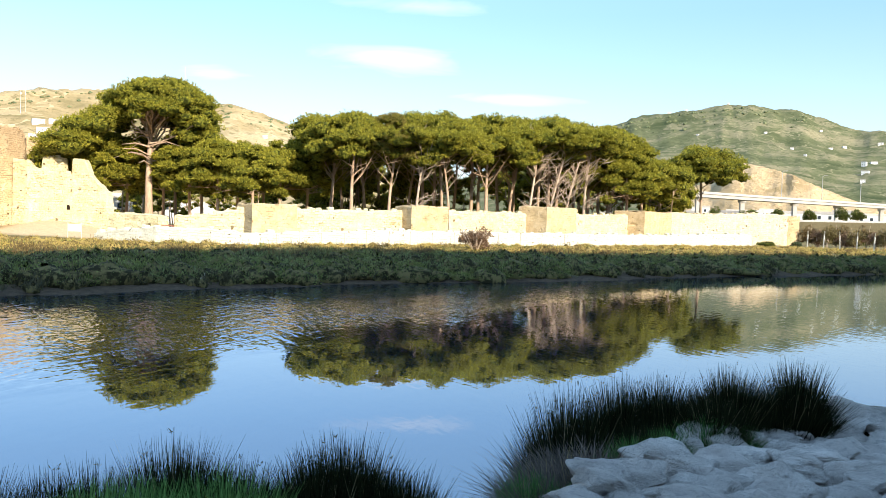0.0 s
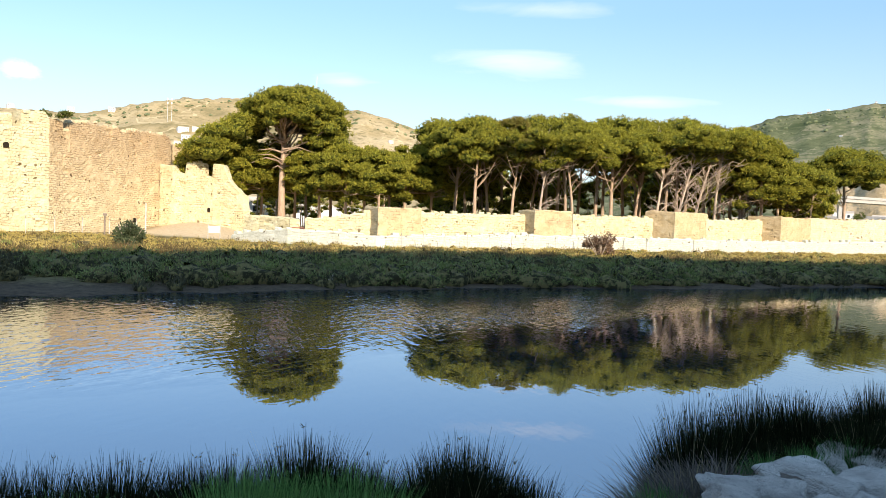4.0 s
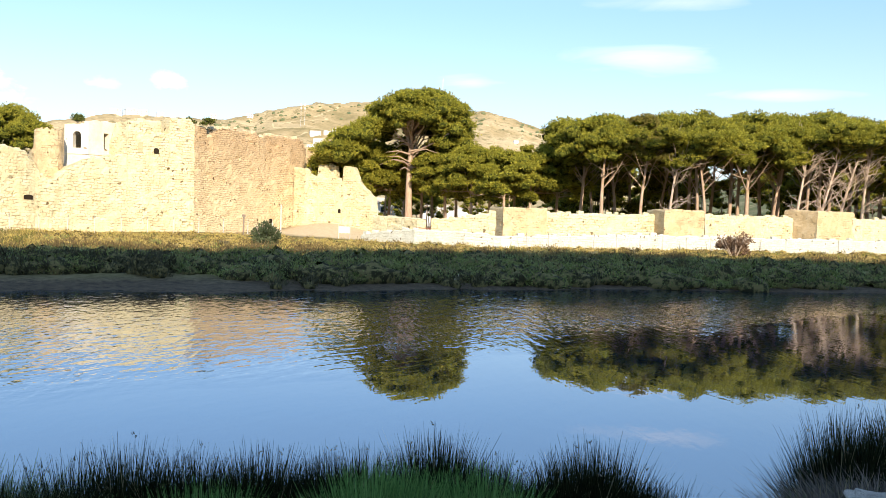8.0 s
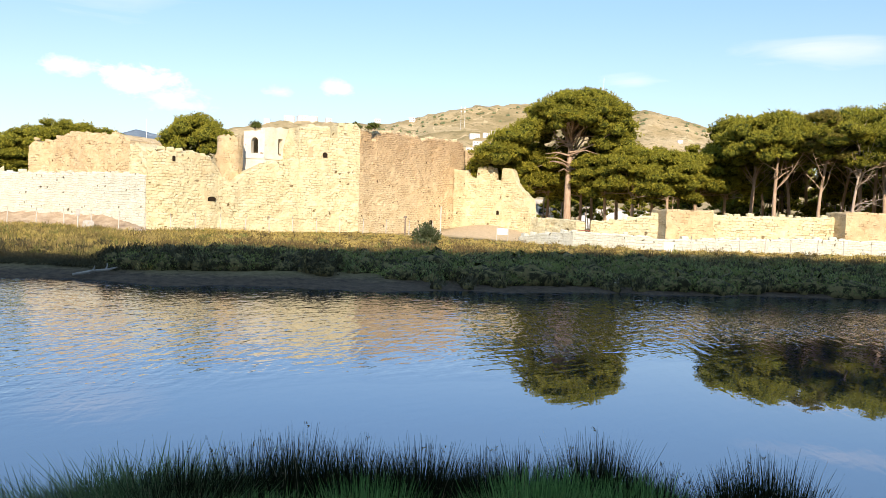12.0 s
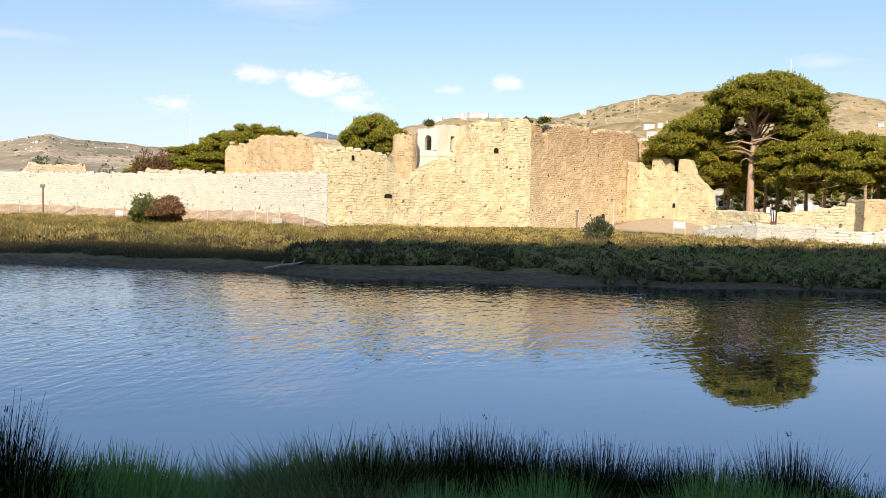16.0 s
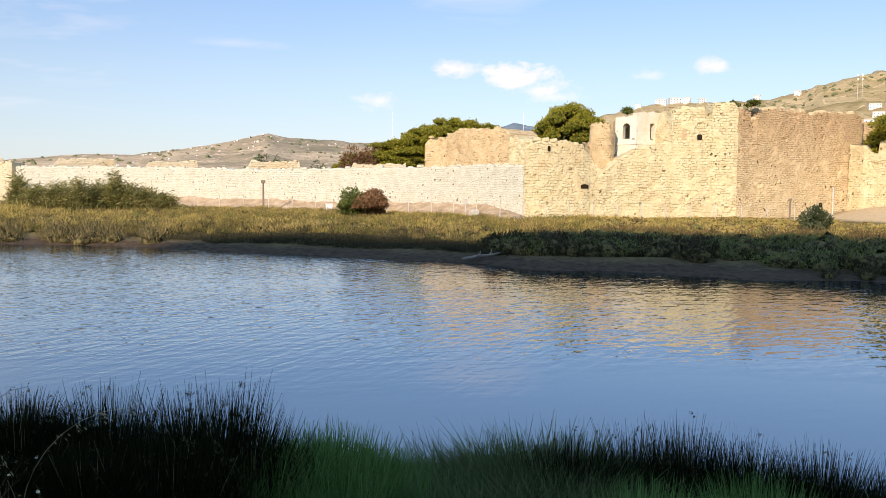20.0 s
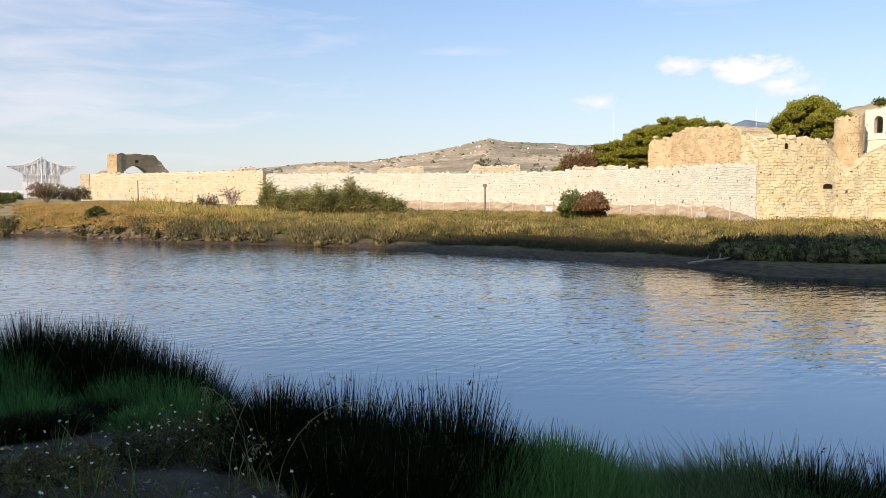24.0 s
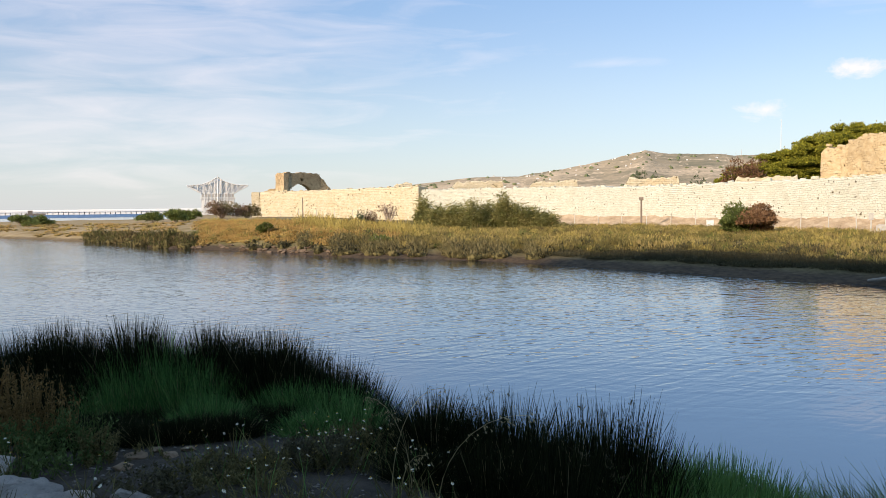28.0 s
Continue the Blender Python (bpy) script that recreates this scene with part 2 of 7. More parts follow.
def leaf_material(name, dark, mid, light, trans=0.25, gloss=0.25, patch=0.45, span=0.6):
    m = Mat(name, 0.75, gloss)
    v = m.mix(patch, m.island(), m.value(m.noise(span, 4, 0.6), 0.5 - 0.33 * (1.25 - patch), 0.5 + 0.33 * (1.25 - patch)))
    m.color(m.ramp(v, (0.15, dark), (0.5, mid), (0.85, light)))
    tr = m.t.nodes.new("ShaderNodeBsdfTranslucent")
    tr.inputs["Color"].default_value = (*light, 1)
    mx = m.t.nodes.new("ShaderNodeMixShader")
    mx.inputs[0].default_value = trans
    out = m.t.nodes["Material Output"]
    m.link(m.b.outputs[0], mx.inputs[1])
    m.link(tr.outputs[0], mx.inputs[2])
    m.link(mx.outputs[0], out.inputs[0])
    return m.m


M_PINE = leaf_material("pine_needles", (0.095, 0.10, 0.010), (0.225, 0.215, 0.019), (0.42, 0.375, 0.04), 0.2, 0.25, 0.16)
M_PINE_DRY = leaf_material("yellowed_pine_needles", (0.09, 0.08, 0.015), (0.20, 0.17, 0.03), (0.30, 0.24, 0.05), 0.2)
M_RUST = leaf_material("rust_brown_leaves", (0.08, 0.042, 0.02), (0.19, 0.098, 0.045), (0.30, 0.17, 0.085), 0.2)
M_RUSTBUSH = leaf_material("red_brown_leaves", (0.09, 0.045, 0.02), (0.25, 0.13, 0.06), (0.40, 0.24, 0.12), 0.2)
M_BUSH = leaf_material("bush_leaves", (0.038, 0.052, 0.010), (0.095, 0.112, 0.02), (0.18, 0.19, 0.04), 0.2)
M_DARKBUSH = leaf_material("grey_green_leaves", (0.04, 0.055, 0.022), (0.085, 0.105, 0.045), (0.14, 0.16, 0.08), 0.15)
M_TWIG = leaf_material("dry_twigs", (0.10, 0.06, 0.035), (0.20, 0.125, 0.075), (0.32, 0.21, 0.13), 0.1)
M_DARKSEDGE = leaf_material("dark_sedge", (0.03, 0.028, 0.014), (0.06, 0.052, 0.025), (0.11, 0.095, 0.045), 0.1)
# near-black blades, used also for clumps that stand in for shade
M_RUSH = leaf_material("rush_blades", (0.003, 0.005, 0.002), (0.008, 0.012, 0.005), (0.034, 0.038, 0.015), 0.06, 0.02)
# darker copy of the soft grass, with the bank's shade in its colour
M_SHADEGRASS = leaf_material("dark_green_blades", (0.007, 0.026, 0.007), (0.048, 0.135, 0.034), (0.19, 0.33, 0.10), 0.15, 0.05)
M_BROWNSEDGE = leaf_material("brown_sedge", (0.07, 0.05, 0.02), (0.14, 0.10, 0.045), (0.23, 0.165, 0.07), 0.15, 0.1)
# sedge tones dimmed, so they carry the near bank's shade
M_NEARWEED = leaf_material("dull_weed_leaves", (0.04, 0.038, 0.015), (0.10, 0.09, 0.036), (0.20, 0.165, 0.07), 0.15, 0.05)
M_LEAFWEED = leaf_material("green_weed_leaves", (0.018, 0.03, 0.008), (0.055, 0.085, 0.024), (0.14, 0.18, 0.065), 0.15, 0.05)
M_RUSTWEED = leaf_material("rust_brown_weed", (0.07, 0.05, 0.02), (0.17, 0.105, 0.038), (0.30, 0.19, 0.075), 0.15, 0.05)
M_MARSHDARK = leaf_material("dark_olive_rush", (0.03, 0.034, 0.012), (0.085, 0.085, 0.028), (0.20, 0.17, 0.055), 0.15, 0.1)
M_SEDGE = leaf_material("brown_green_sedge", (0.09, 0.075, 0.03), (0.17, 0.14, 0.055), (0.26, 0.20, 0.09), 0.2)
M_GRASS = leaf_material("soft_green_blades", (0.02, 0.058, 0.013), (0.078, 0.17, 0.042), (0.22, 0.37, 0.11), 0.18, 0.1)
M_GREYGRASS = leaf_material("grey_green_blades", (0.012, 0.022, 0.008), (0.065, 0.098, 0.036), (0.20, 0.26, 0.11), 0.15, 0.05)
M_STRAW = leaf_material("dry_straw_blades", (0.12, 0.10, 0.05), (0.22, 0.18, 0.09), (0.34, 0.29, 0.16), 0.25)
M_GREYTWIG = leaf_material("grey_brown_scrub", (0.03, 0.025, 0.02), (0.085, 0.07, 0.058), (0.19, 0.155, 0.13), 0.1)
M_FARSCRUB = leaf_material("far_hill_scrub", (0.09, 0.11, 0.05), (0.14, 0.16, 0.075), (0.20, 0.21, 0.10), 0.0)
M_MARSH = leaf_material("marsh_plant_leaves", (0.038, 0.052, 0.013), (0.13, 0.155, 0.04), (0.30, 0.33, 0.10), 0.2, 0.15, 0.6, 0.35)
M_PALEMARSH = leaf_material("pale_marsh_leaves", (0.08, 0.10, 0.032), (0.17, 0.20, 0.07), (0.28, 0.31, 0.12), 0.2)
M_DRYGOLD = leaf_material("orange_dry_grass", (0.22, 0.13, 0.036), (0.44, 0.27, 0.082), (0.62, 0.40, 0.15), 0.25, 0.1, 0.6, 0.25)
M_MARSHGOLD = leaf_material("golden_marsh_grass", (0.20, 0.145, 0.04), (0.44, 0.33, 0.085), (0.62, 0.48, 0.16), 0.25, 0.1, 0.65, 0.25)
M_MEADOW = leaf_material("olive_meadow_grass", (0.085, 0.075, 0.024), (0.215, 0.17, 0.054), (0.46, 0.34, 0.13), 0.25, 0.1, 0.7, 0.3)
M_REED = leaf_material("cane_leaves", (0.05, 0.062, 0.015), (0.16, 0.165, 0.045), (0.46, 0.37, 0.14), 0.25)


def bark_material(name, a, b):
    m = Mat(name, 0.95, 0.1)
    n = m.noise(2.2, 6, 0.7, m.coords((1.5, 1.5, 0.4)))
    m.color(m.ramp(n, (0.3, a), (0.7, b)))
    m.bump(n, 0.8, 0.06)
    return m.m


M_BARK = bark_material("pine_bark", (0.30, 0.20, 0.13), (0.58, 0.43, 0.31))
M_DEAD = bark_material("bare_dead_wood", (0.36, 0.27, 0.20), (0.64, 0.51, 0.40))


# needle green darkened, so the crown's inner shade lies in the colour
M_PINE_SHADE = leaf_material("inner_pine_foliage", (0.03, 0.036, 0.005), (0.075, 0.082, 0.01), (0.16, 0.16, 0.02), 0.1, 0.1, 1.0, 2.5)
# thatch in a sunlit and a shaded tone; the gaps' shade is colour
M_DRYHEART = leaf_material("dry_tussock_foot", (0.09, 0.065, 0.024), (0.20, 0.145, 0.05), (0.34, 0.25, 0.09), 0.0, 0.05, 1.0, 2.0)
M_THATCH_SHADE = leaf_material("brown_thatch", (0.03, 0.026, 0.012), (0.07, 0.06, 0.025), (0.15, 0.12, 0.05), 0.0, 0.05, 1.0, 2.0)


# ---- ways to make meshes ----
rng = np.random.default_rng(7)


def mesh_of(name, verts, faces, mat, smooth=False, uv=None):
    me = bpy.data.meshes.new(name)
    verts = np.asarray(verts, dtype=np.float64)
    if isinstance(faces, np.ndarray):
        n, k = faces.shape
        me.vertices.add(len(verts))
        me.vertices.foreach_set("co", verts.ravel())
        me.loops.add(n * k)
        me.loops.foreach_set("vertex_index", faces.astype(np.int32).ravel())
        me.polygons.add(n)
        me.polygons.foreach_set("loop_start", np.arange(0, n * k, k, dtype=np.int32))
        me.update(calc_edges=True)
    else:
        me.from_pydata([tuple(v) for v in verts], [], faces)
    me.polygons.foreach_set("use_smooth", np.full(len(me.polygons), smooth, dtype=bool))
    if uv is not None:
        idx = np.zeros(len(me.loops), dtype=np.int32)
        me.loops.foreach_get("vertex_index", idx)
        me.uv_layers.new(name="UVMap").data.foreach_set("uv", np.asarray(uv, dtype=np.float32)[idx].ravel())
    for m in mat if isinstance(mat, (list, tuple)) else [mat]:
        me.materials.append(m)
    return me


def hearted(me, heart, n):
    """Gives the last n faces of a leafy mesh the darker material that puts shade into its inside."""
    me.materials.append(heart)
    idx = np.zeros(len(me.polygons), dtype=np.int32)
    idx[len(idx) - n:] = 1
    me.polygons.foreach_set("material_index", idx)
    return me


def thing(name, label, category, group="", at=(0, 0, 0), kind=""):
    ob = new(name)
    ob.location = at
    return tagged(ob, label, category, group, kind)


def part(name, me, parent, label="", at=(0, 0, 0)):
    ob = new(name, me)
    ob.parent = parent
    ob.location = at
    if label:
        ob["label"] = label
    return ob


def solid(name, me, label, category, kind="structure", group="", at=(0, 0, 0)):
    ob = new(name, me)
    ob.location = at
    return tagged(ob, label, category, group, kind)


def join(*pieces):
    """Joins (verts, faces) pairs of one face size."""
    vs, fs, k = [], [], 0
    for v, f in pieces:
        vs.append(np.asarray(v, float))
        fs.append(np.asarray(f) + k)
        k += len(v)
    return np.concatenate(vs), np.concatenate(fs)


def tube(points, radii, sides=7):
    """A tapered limb along points, of quads."""
    pts = np.asarray(points, float)
    n = len(pts)
    d = np.gradient(pts, axis=0)
    d /= np.linalg.norm(d, axis=1)[:, None] + 1e-9
    ref = np.where(np.abs(d[:, 2:3]) > 0.9, [[1.0, 0, 0]], [[0, 0, 1.0]])
    a = np.cross(d, ref)
    a /= np.linalg.norm(a, axis=1)[:, None] + 1e-9
    b = np.cross(d, a)
    ang = np.linspace(0, 2 * np.pi, sides, endpoint=False)
    ring = a[:, None] * np.cos(ang)[None, :, None] + b[:, None] * np.sin(ang)[None, :, None]
    v = (pts[:, None] + ring * np.asarray(radii, float)[:, None, None]).reshape(-1, 3)
    i = np.arange(n - 1)[:, None] * sides
    j = np.arange(sides)[None]
    j2 = (j + 1) % sides
    f = np.stack([i + j, i + j2, i + sides + j2, i + sides + j], -1).reshape(-1, 4)
    return v, f


def leaves(centers, outs, size, k, spread, width, r):
    """k small pointed leaves (rhombs) at every centre, turned outwards."""
    n = len(centers)
    c = np.repeat(centers, k, 0)
    o = np.repeat(outs, k, 0)
    d = o + spread * r.normal(size=(n * k, 3))
    d /= np.linalg.norm(d, axis=1)[:, None] + 1e-9
    s = np.asarray(size) * r.uniform(0.6, 1.3, (n * k, 1)) if np.isscalar(size) else np.repeat(size, k)[:, None] * r.uniform(0.6, 1.3, (n * k, 1))
    w = np.cross(d, r.normal(size=(n * k, 3)))
    w /= np.linalg.norm(w, axis=1)[:, None] + 1e-9
    base = c + r.normal(size=(n * k, 3)) * s * 0.3
    mid, tip = base + d * s * 0.5, base + d * s
    w = w * s * width
    v = np.stack([base, mid + w, tip, mid - w], 1).reshape(-1, 3)
    return v, np.arange(n * k * 4).reshape(-1, 4)


def blades(roots, height, lean, width, r, bend=0.35, segs=3):
    """Grass blades: tapered strips that lean and bend; height and lean per blade."""
    n = len(roots)
    ang = r.uniform(0, 2 * np.pi, n)
    side = np.stack([np.cos(ang), np.sin(ang), np.zeros(n)], 1)
    t = np.linspace(0, 1, segs + 1)
    pts = roots[:, None] + np.stack([lean[:, 0:1] * (t + bend * t**2), lean[:, 1:2] * (t + bend * t**2), height[:, None] * (t - 0.12 * t**2)], -1)
    w = (np.asarray(width) * np.ones(n))[:, None, None] * (1 - t)[None, :, None] ** 0.7 + 0.0008
    v = np.stack([pts - side[:, None] * w, pts + side[:, None] * w], 2).reshape(n, -1, 3)
    m = 2 * (segs + 1)
    i = np.arange(n)[:, None] * m
    q = np.arange(segs)[None] * 2
    f = np.stack([i + q, i + q + 1, i + q + 3, i + q + 2], -1).reshape(-1, 4)
    return v.reshape(-1, 3), f


def fbm(x, y, scale, seed=0.0):
    """Smooth noise over arrays, from turned sine sums: about -1 to 1."""
    out, amp, tot = 0.0, 1.0, 0.0
    for o in range(5):
        a = 1.3 * o + seed
        u = (x * math.cos(a) + y * math.sin(a)) / scale
        w = (-x * math.sin(a) + y * math.cos(a)) / scale
        out = out + amp * np.sin(u * 2.1 + 3.1 * np.sin(w * 0.9 + a) + seed) * np.cos(w * 1.7 + 2.0 * np.sin(u * 0.7 - a))
        tot += amp
        amp *= 0.55
        scale *= 0.47
    return out / tot * 1.6


# ---- the lie of the land ----
FAR_SHORE = [(-60, 150), (-40, 96), (-26.7, 65), (-20, 56), (-12.6, 47.6), (-4.7, 42), (3.3, 38.7), (11, 36), (18.7, 34), (25.6, 32.5), (33, 31.8), (41, 32), (48, 32.6), (54, 35),
             (62, 37.5), (70, 41.3), (75, 44.8), (82, 49), (88, 52.5), (99.6, 69.5), (104.3, 88), (109, 105), (118, 150), (130, 330)]
NEAR_SHORE = [(-90, 60), (-60, 30), (-35, 15.5), (-25, 12.4), (-14, 10.2), (-4, 7.8), (40, 7.1), (66, 7.1), (76, 7.3), (86, 8.0), (95, 9.6), (104, 11), (112, 12.5), (130, 24), (160, 60), (180, 200)]


def land(x, y):
    """The height of the ground at arrays of x, y."""
    d = np.hypot(x, y) / K
    az = np.degrees(np.arctan2(-x, y))
    fs = np.interp(az, [p[0] for p in FAR_SHORE], [p[1] for p in FAR_SHORE]) * K
    ns = np.interp(az, [p[0] for p in NEAR_SHORE], [p[1] for p in NEAR_SHORE]) * K
    d = d * K
    wob = fbm(x, y, 5.0, 1.0) * 0.9
    far = d - fs + wob
    near = ns - d + wob * 0.35
    behind = (az > 150) | (az < -80)
    near = np.where(behind, 60.0, near)
    rise_far = np.where(far > 0, 0.32 * (1 - np.exp(-far / 1.6)) + 0.95 * (1 - np.exp(-np.maximum(far - 2, 0) / 12)), 0.25 * far)
    bump = fbm(x, y, 9.0, 2.0) * 0.10 * np.clip(far / 6, 0, 1)
    # the higher grassy tongue below the end of the long wall
    tongue = 1.15 * np.exp(-(((az - 93) / 7.5) ** 2)) * np.clip((far - 1) / 10, 0, 1) * np.clip((260 - d) / 60, 0, 1)
    beach = np.where((az > 96), np.clip((far) / 30, 0, 1) * 0.5, 0)
    mound = 1.5 * np.exp(-(((az - 25.6) / 3.0) ** 2)) * np.clip((d / K - 70) / 8, 0, 1) * np.clip((140 - d / K) / 30, 0, 1)
    zf = rise_far + bump + tongue + beach * 0.2 + mound
    coast = np.interp(az, [97.2, 99.5], [470, 285])
    zf = np.where((az > 95) & (d > coast), np.maximum(zf - (d - coast) / 25, -3), zf)
    shelf = np.clip((az - 72) / 10, 0, 1)
    edge = np.interp(near, [0, 1, 2, 4, 7, 9.5], [0, 0.65, 1.05, 1.5, 2.15, 2.85]) * (1 - shelf) + np.interp(near, [0, 0.5, 1, 2, 3.5, 7, 9.5], [0, 0.7, 1.1, 1.7, 2.2, 2.6, 2.85]) * shelf
    zn = np.where(near > 0, edge + fbm(x, y, 2.0, 4.0) * 0.05, 0.4 * near)
    cap = np.interp(d, [0, 3, 5, 7, 10, 14, 40], [2.85, 2.75, 2.3, 1.85, 1.5, 1.2, 1.2]) * (1 - shelf) + np.interp(d, [0, 3, 5, 7, 10, 14, 40], [2.85, 2.8, 2.55, 2.3, 1.9, 1.2, 1.2]) * shelf
    zn = np.minimum(zn, cap + np.where(behind, 1.2, 0))
    z = np.maximum(np.maximum(zf, zn), -1.5)
    return np.where((far > -0.5) & (near < 0), zf, np.where(near > -0.5, zn, np.maximum(np.maximum(zf, zn), -1.5)))


def land_at(p):
    return float(land(np.array([p[0]]), np.array([p[1]]))[0])


def ground_material():
    m = Mat("ground_soil_and_grass", 0.97, 0.08)
    sepx = m.t.nodes.new("ShaderNodeSeparateXYZ")
    m.link(m.tc.outputs["Object"], sepx.inputs[0])
    n1, n2, n3 = m.noise(0.25, 6, 0.65), m.noise(2.2, 6, 0.7), m.noise(22.0, 5, 0.7)
    grass = m.ramp(n1, (0.3, (0.14, 0.125, 0.042)), (0.5, (0.25, 0.20, 0.08)), (0.7, (0.36, 0.28, 0.13)))
    soil = m.ramp(n2, (0.3, (0.10, 0.075, 0.045)), (0.7, (0.23, 0.175, 0.11)))
    base = m.mix(m.value(n2, 0.45, 0.65, 0.1, 0.7), grass, soil)
    # the near bank's deep shade is put into this darker soil colour
    shaded_near_soil = m.ramp(n2, (0.3, (0.026, 0.021, 0.017)), (0.7, (0.09, 0.074, 0.058)))
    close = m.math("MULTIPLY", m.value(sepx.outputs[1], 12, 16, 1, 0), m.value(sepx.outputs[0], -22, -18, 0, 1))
    base = m.mix(close, base, shaded_near_soil)
    mud = m.ramp(n2, (0.3, (0.046, 0.033, 0.022)), (0.7, (0.135, 0.096, 0.062)))
    h = m.math("ADD", sepx.outputs[2], m.math("MULTIPLY", m.math("SUBTRACT", n2, 0.5), 0.5))
    base = m.mix(m.value(h, 0.25, 0.6, 1, 0), base, mud)
    base = m.mix(m.math("MULTIPLY", m.value(h, 1.95, 2.4, 0, 1), m.value(sepx.outputs[1], 50, 60, 0, 1)), base, m.ramp(n2, (0.3, (0.62, 0.45, 0.26)), (0.7, (0.80, 0.61, 0.37))))
    slope = m.math("MULTIPLY", m.math("MULTIPLY", m.value(sepx.outputs[0], -56, -51, 0, 1), m.value(sepx.outputs[0], -34, -31, 1, 0)), m.value(m.math("ADD", sepx.outputs[1], m.math("MULTIPLY", n1, 6.0)), 88, 92, 0, 1))
    base = m.mix(slope, base, m.ramp(n2, (0.3, (0.62, 0.45, 0.26)), (0.7, (0.80, 0.61, 0.37))))
    shore = m.math("MULTIPLY", m.value(sepx.outputs[0], -118, -98, 1, 0), m.value(sepx.outputs[1], 2, -14, 0, 1))
    base = m.mix(m.math("MULTIPLY", shore, m.value(h, 0.2, 0.45, 0.3, 1)), base, m.ramp(n1, (0.35, (0.30, 0.21, 0.09)), (0.65, (0.46, 0.35, 0.21))))
    m.color(m.mix(0.5, base, m.ramp(n3, (0.3, (0.45, 0.45, 0.45)), (0.7, (1, 1, 1))), "MULTIPLY"))
    m.bump(m.math("ADD", n2, m.math("MULTIPLY", n3, 0.4)), 0.7, 0.08)
    return m.m


M_GROUND = ground_material()
az_a = np.concatenate([np.arange(-65, 125, 0.5), np.arange(125, 295, 4.0)])
r_a = np.concatenate([[0.02, 0.4], np.geomspace(1.0, 22, 70), np.geomspace(22.6, 170, 120), np.geomspace(175, 4600, 45)])
aa, rr = np.meshgrid(np.radians(az_a), r_a, indexing="ij")
gx, gy = -np.sin(aa) * rr, np.cos(aa) * rr
gz = land(gx, gy)
nv = len(r_a)
ii, jj = np.meshgrid(np.arange(len(az_a)), np.arange(nv - 1), indexing="ij")
i2 = (ii + 1) % len(az_a)
gf = np.stack([ii * nv + jj, i2 * nv + jj, i2 * nv + jj + 1, ii * nv + jj + 1], -1).reshape(-1, 4)
gf = gf[:, ::-1]
gv = np.stack([gx, gy, gz], -1).reshape(-1, 3)
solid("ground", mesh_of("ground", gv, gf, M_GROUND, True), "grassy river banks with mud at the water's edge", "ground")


def water_material():
    m = Mat("river_water", 0.02, 0.6)
    m.b.inputs["IOR"].default_value = 2.2
    m.b.inputs["Specular Tint"].default_value = (0.94, 0.985, 1.0, 1)
    m.color(m.ramp(m.noise(0.05, 3), (0.3, (0.004, 0.013, 0.024)), (0.7, (0.006, 0.018, 0.032))))
    sepx = m.t.nodes.new("ShaderNodeSeparateXYZ")
    m.link(m.coords((1, 1, 1), (0, 0, radians(-57))), sepx.inputs[0])
    # two trains of waves that cross, and the fine chop on them
    slant = m.noise(1.0, 1.0, 0.4, m.aligned(118, 1.15, 0.30), 0.4)
    swell = m.noise(1.0, 1.0, 0.4, m.aligned(70, 1.15, 0.40), 0.4)
    fine = m.noise(1.0, 1.0, 0.5, m.aligned(100, 0.24, 0.2), 0.3)
    # the wind reaches the far side and the seaward end; the near side lies calm
    across = m.value(m.math("ADD", sepx.outputs[1], m.math("MULTIPLY", m.math("SUBTRACT", m.noise(0.09, 3, 0.5), 0.5), 9.0)), 18.0, 23.0, 0.07, 1.0)
    gust = m.value(m.noise(0.045, 3, 0.55, m.aligned(60, 2.0, 0.8)), 0.35, 0.65, 0.55, 1.15)
    waves = m.math("ADD", m.math("MULTIPLY", swell, 0.021), m.math("ADD", m.math("MULTIPLY", slant, 0.025), m.math("MULTIPLY", fine, 0.007)))
    # a stronger breeze in front of the grove
    sepw = m.t.nodes.new("ShaderNodeSeparateXYZ")
    m.link(m.coords((1, 1, 1)), sepw.inputs[0])
    breeze = m.math("MULTIPLY", m.value(sepw.outputs[0], -24, -6, 0, 1), m.value(sepw.outputs[1], 25, 36, 0, 1))
    hgt = m.math("MULTIPLY", waves, m.math("MULTIPLY", m.math("MULTIPLY", across, gust), m.math("ADD", 1.0, m.math("MULTIPLY", breeze, 1.3))))
    m.link(m.value(across, 0.0, 1.0, 0.012, 0.055), m.b.inputs["Roughness"])
    m.bump(hgt, 1.0, 1.0)
    film = m.t.nodes.new("ShaderNodeBsdfGlossy")
    film.inputs["Color"].default_value = (0.82, 0.91, 1.0, 1)
    m.link(m.b.inputs["Roughness"].links[0].from_socket, film.inputs["Roughness"])
    m.link(m.b.inputs["Normal"].links[0].from_socket, film.inputs["Normal"])
    both = m.t.nodes.new("ShaderNodeMixShader")
    both.inputs[0].default_value = 0.16
    m.link(m.b.outputs[0], both.inputs[1])
    m.link(film.outputs[0], both.inputs[2])
    m.link(both.outputs[0], m.t.nodes["Material Output"].inputs[0])
    return m.m


M_WATER = water_material()
wr = 4700.0
solid("water", mesh_of("water", [(-wr, -wr, 0), (wr, -wr, 0), (wr, wr, 0), (-wr, wr, 0)], [(0, 1, 2, 3)], M_WATER), "calm blue river water with small ripples", "water")


def sea_material():
    m = Mat("choppy_sea", 0.45, 0.3)
    m.color(m.ramp(m.noise(0.02, 5, 0.6, m.coords((1, 0.3, 1))), (0.3, (0.05, 0.11, 0.20)), (0.7, (0.09, 0.16, 0.27))))
    m.bump(m.noise(0.4, 4, 0.6), 1.0, 0.6)
    return m.m


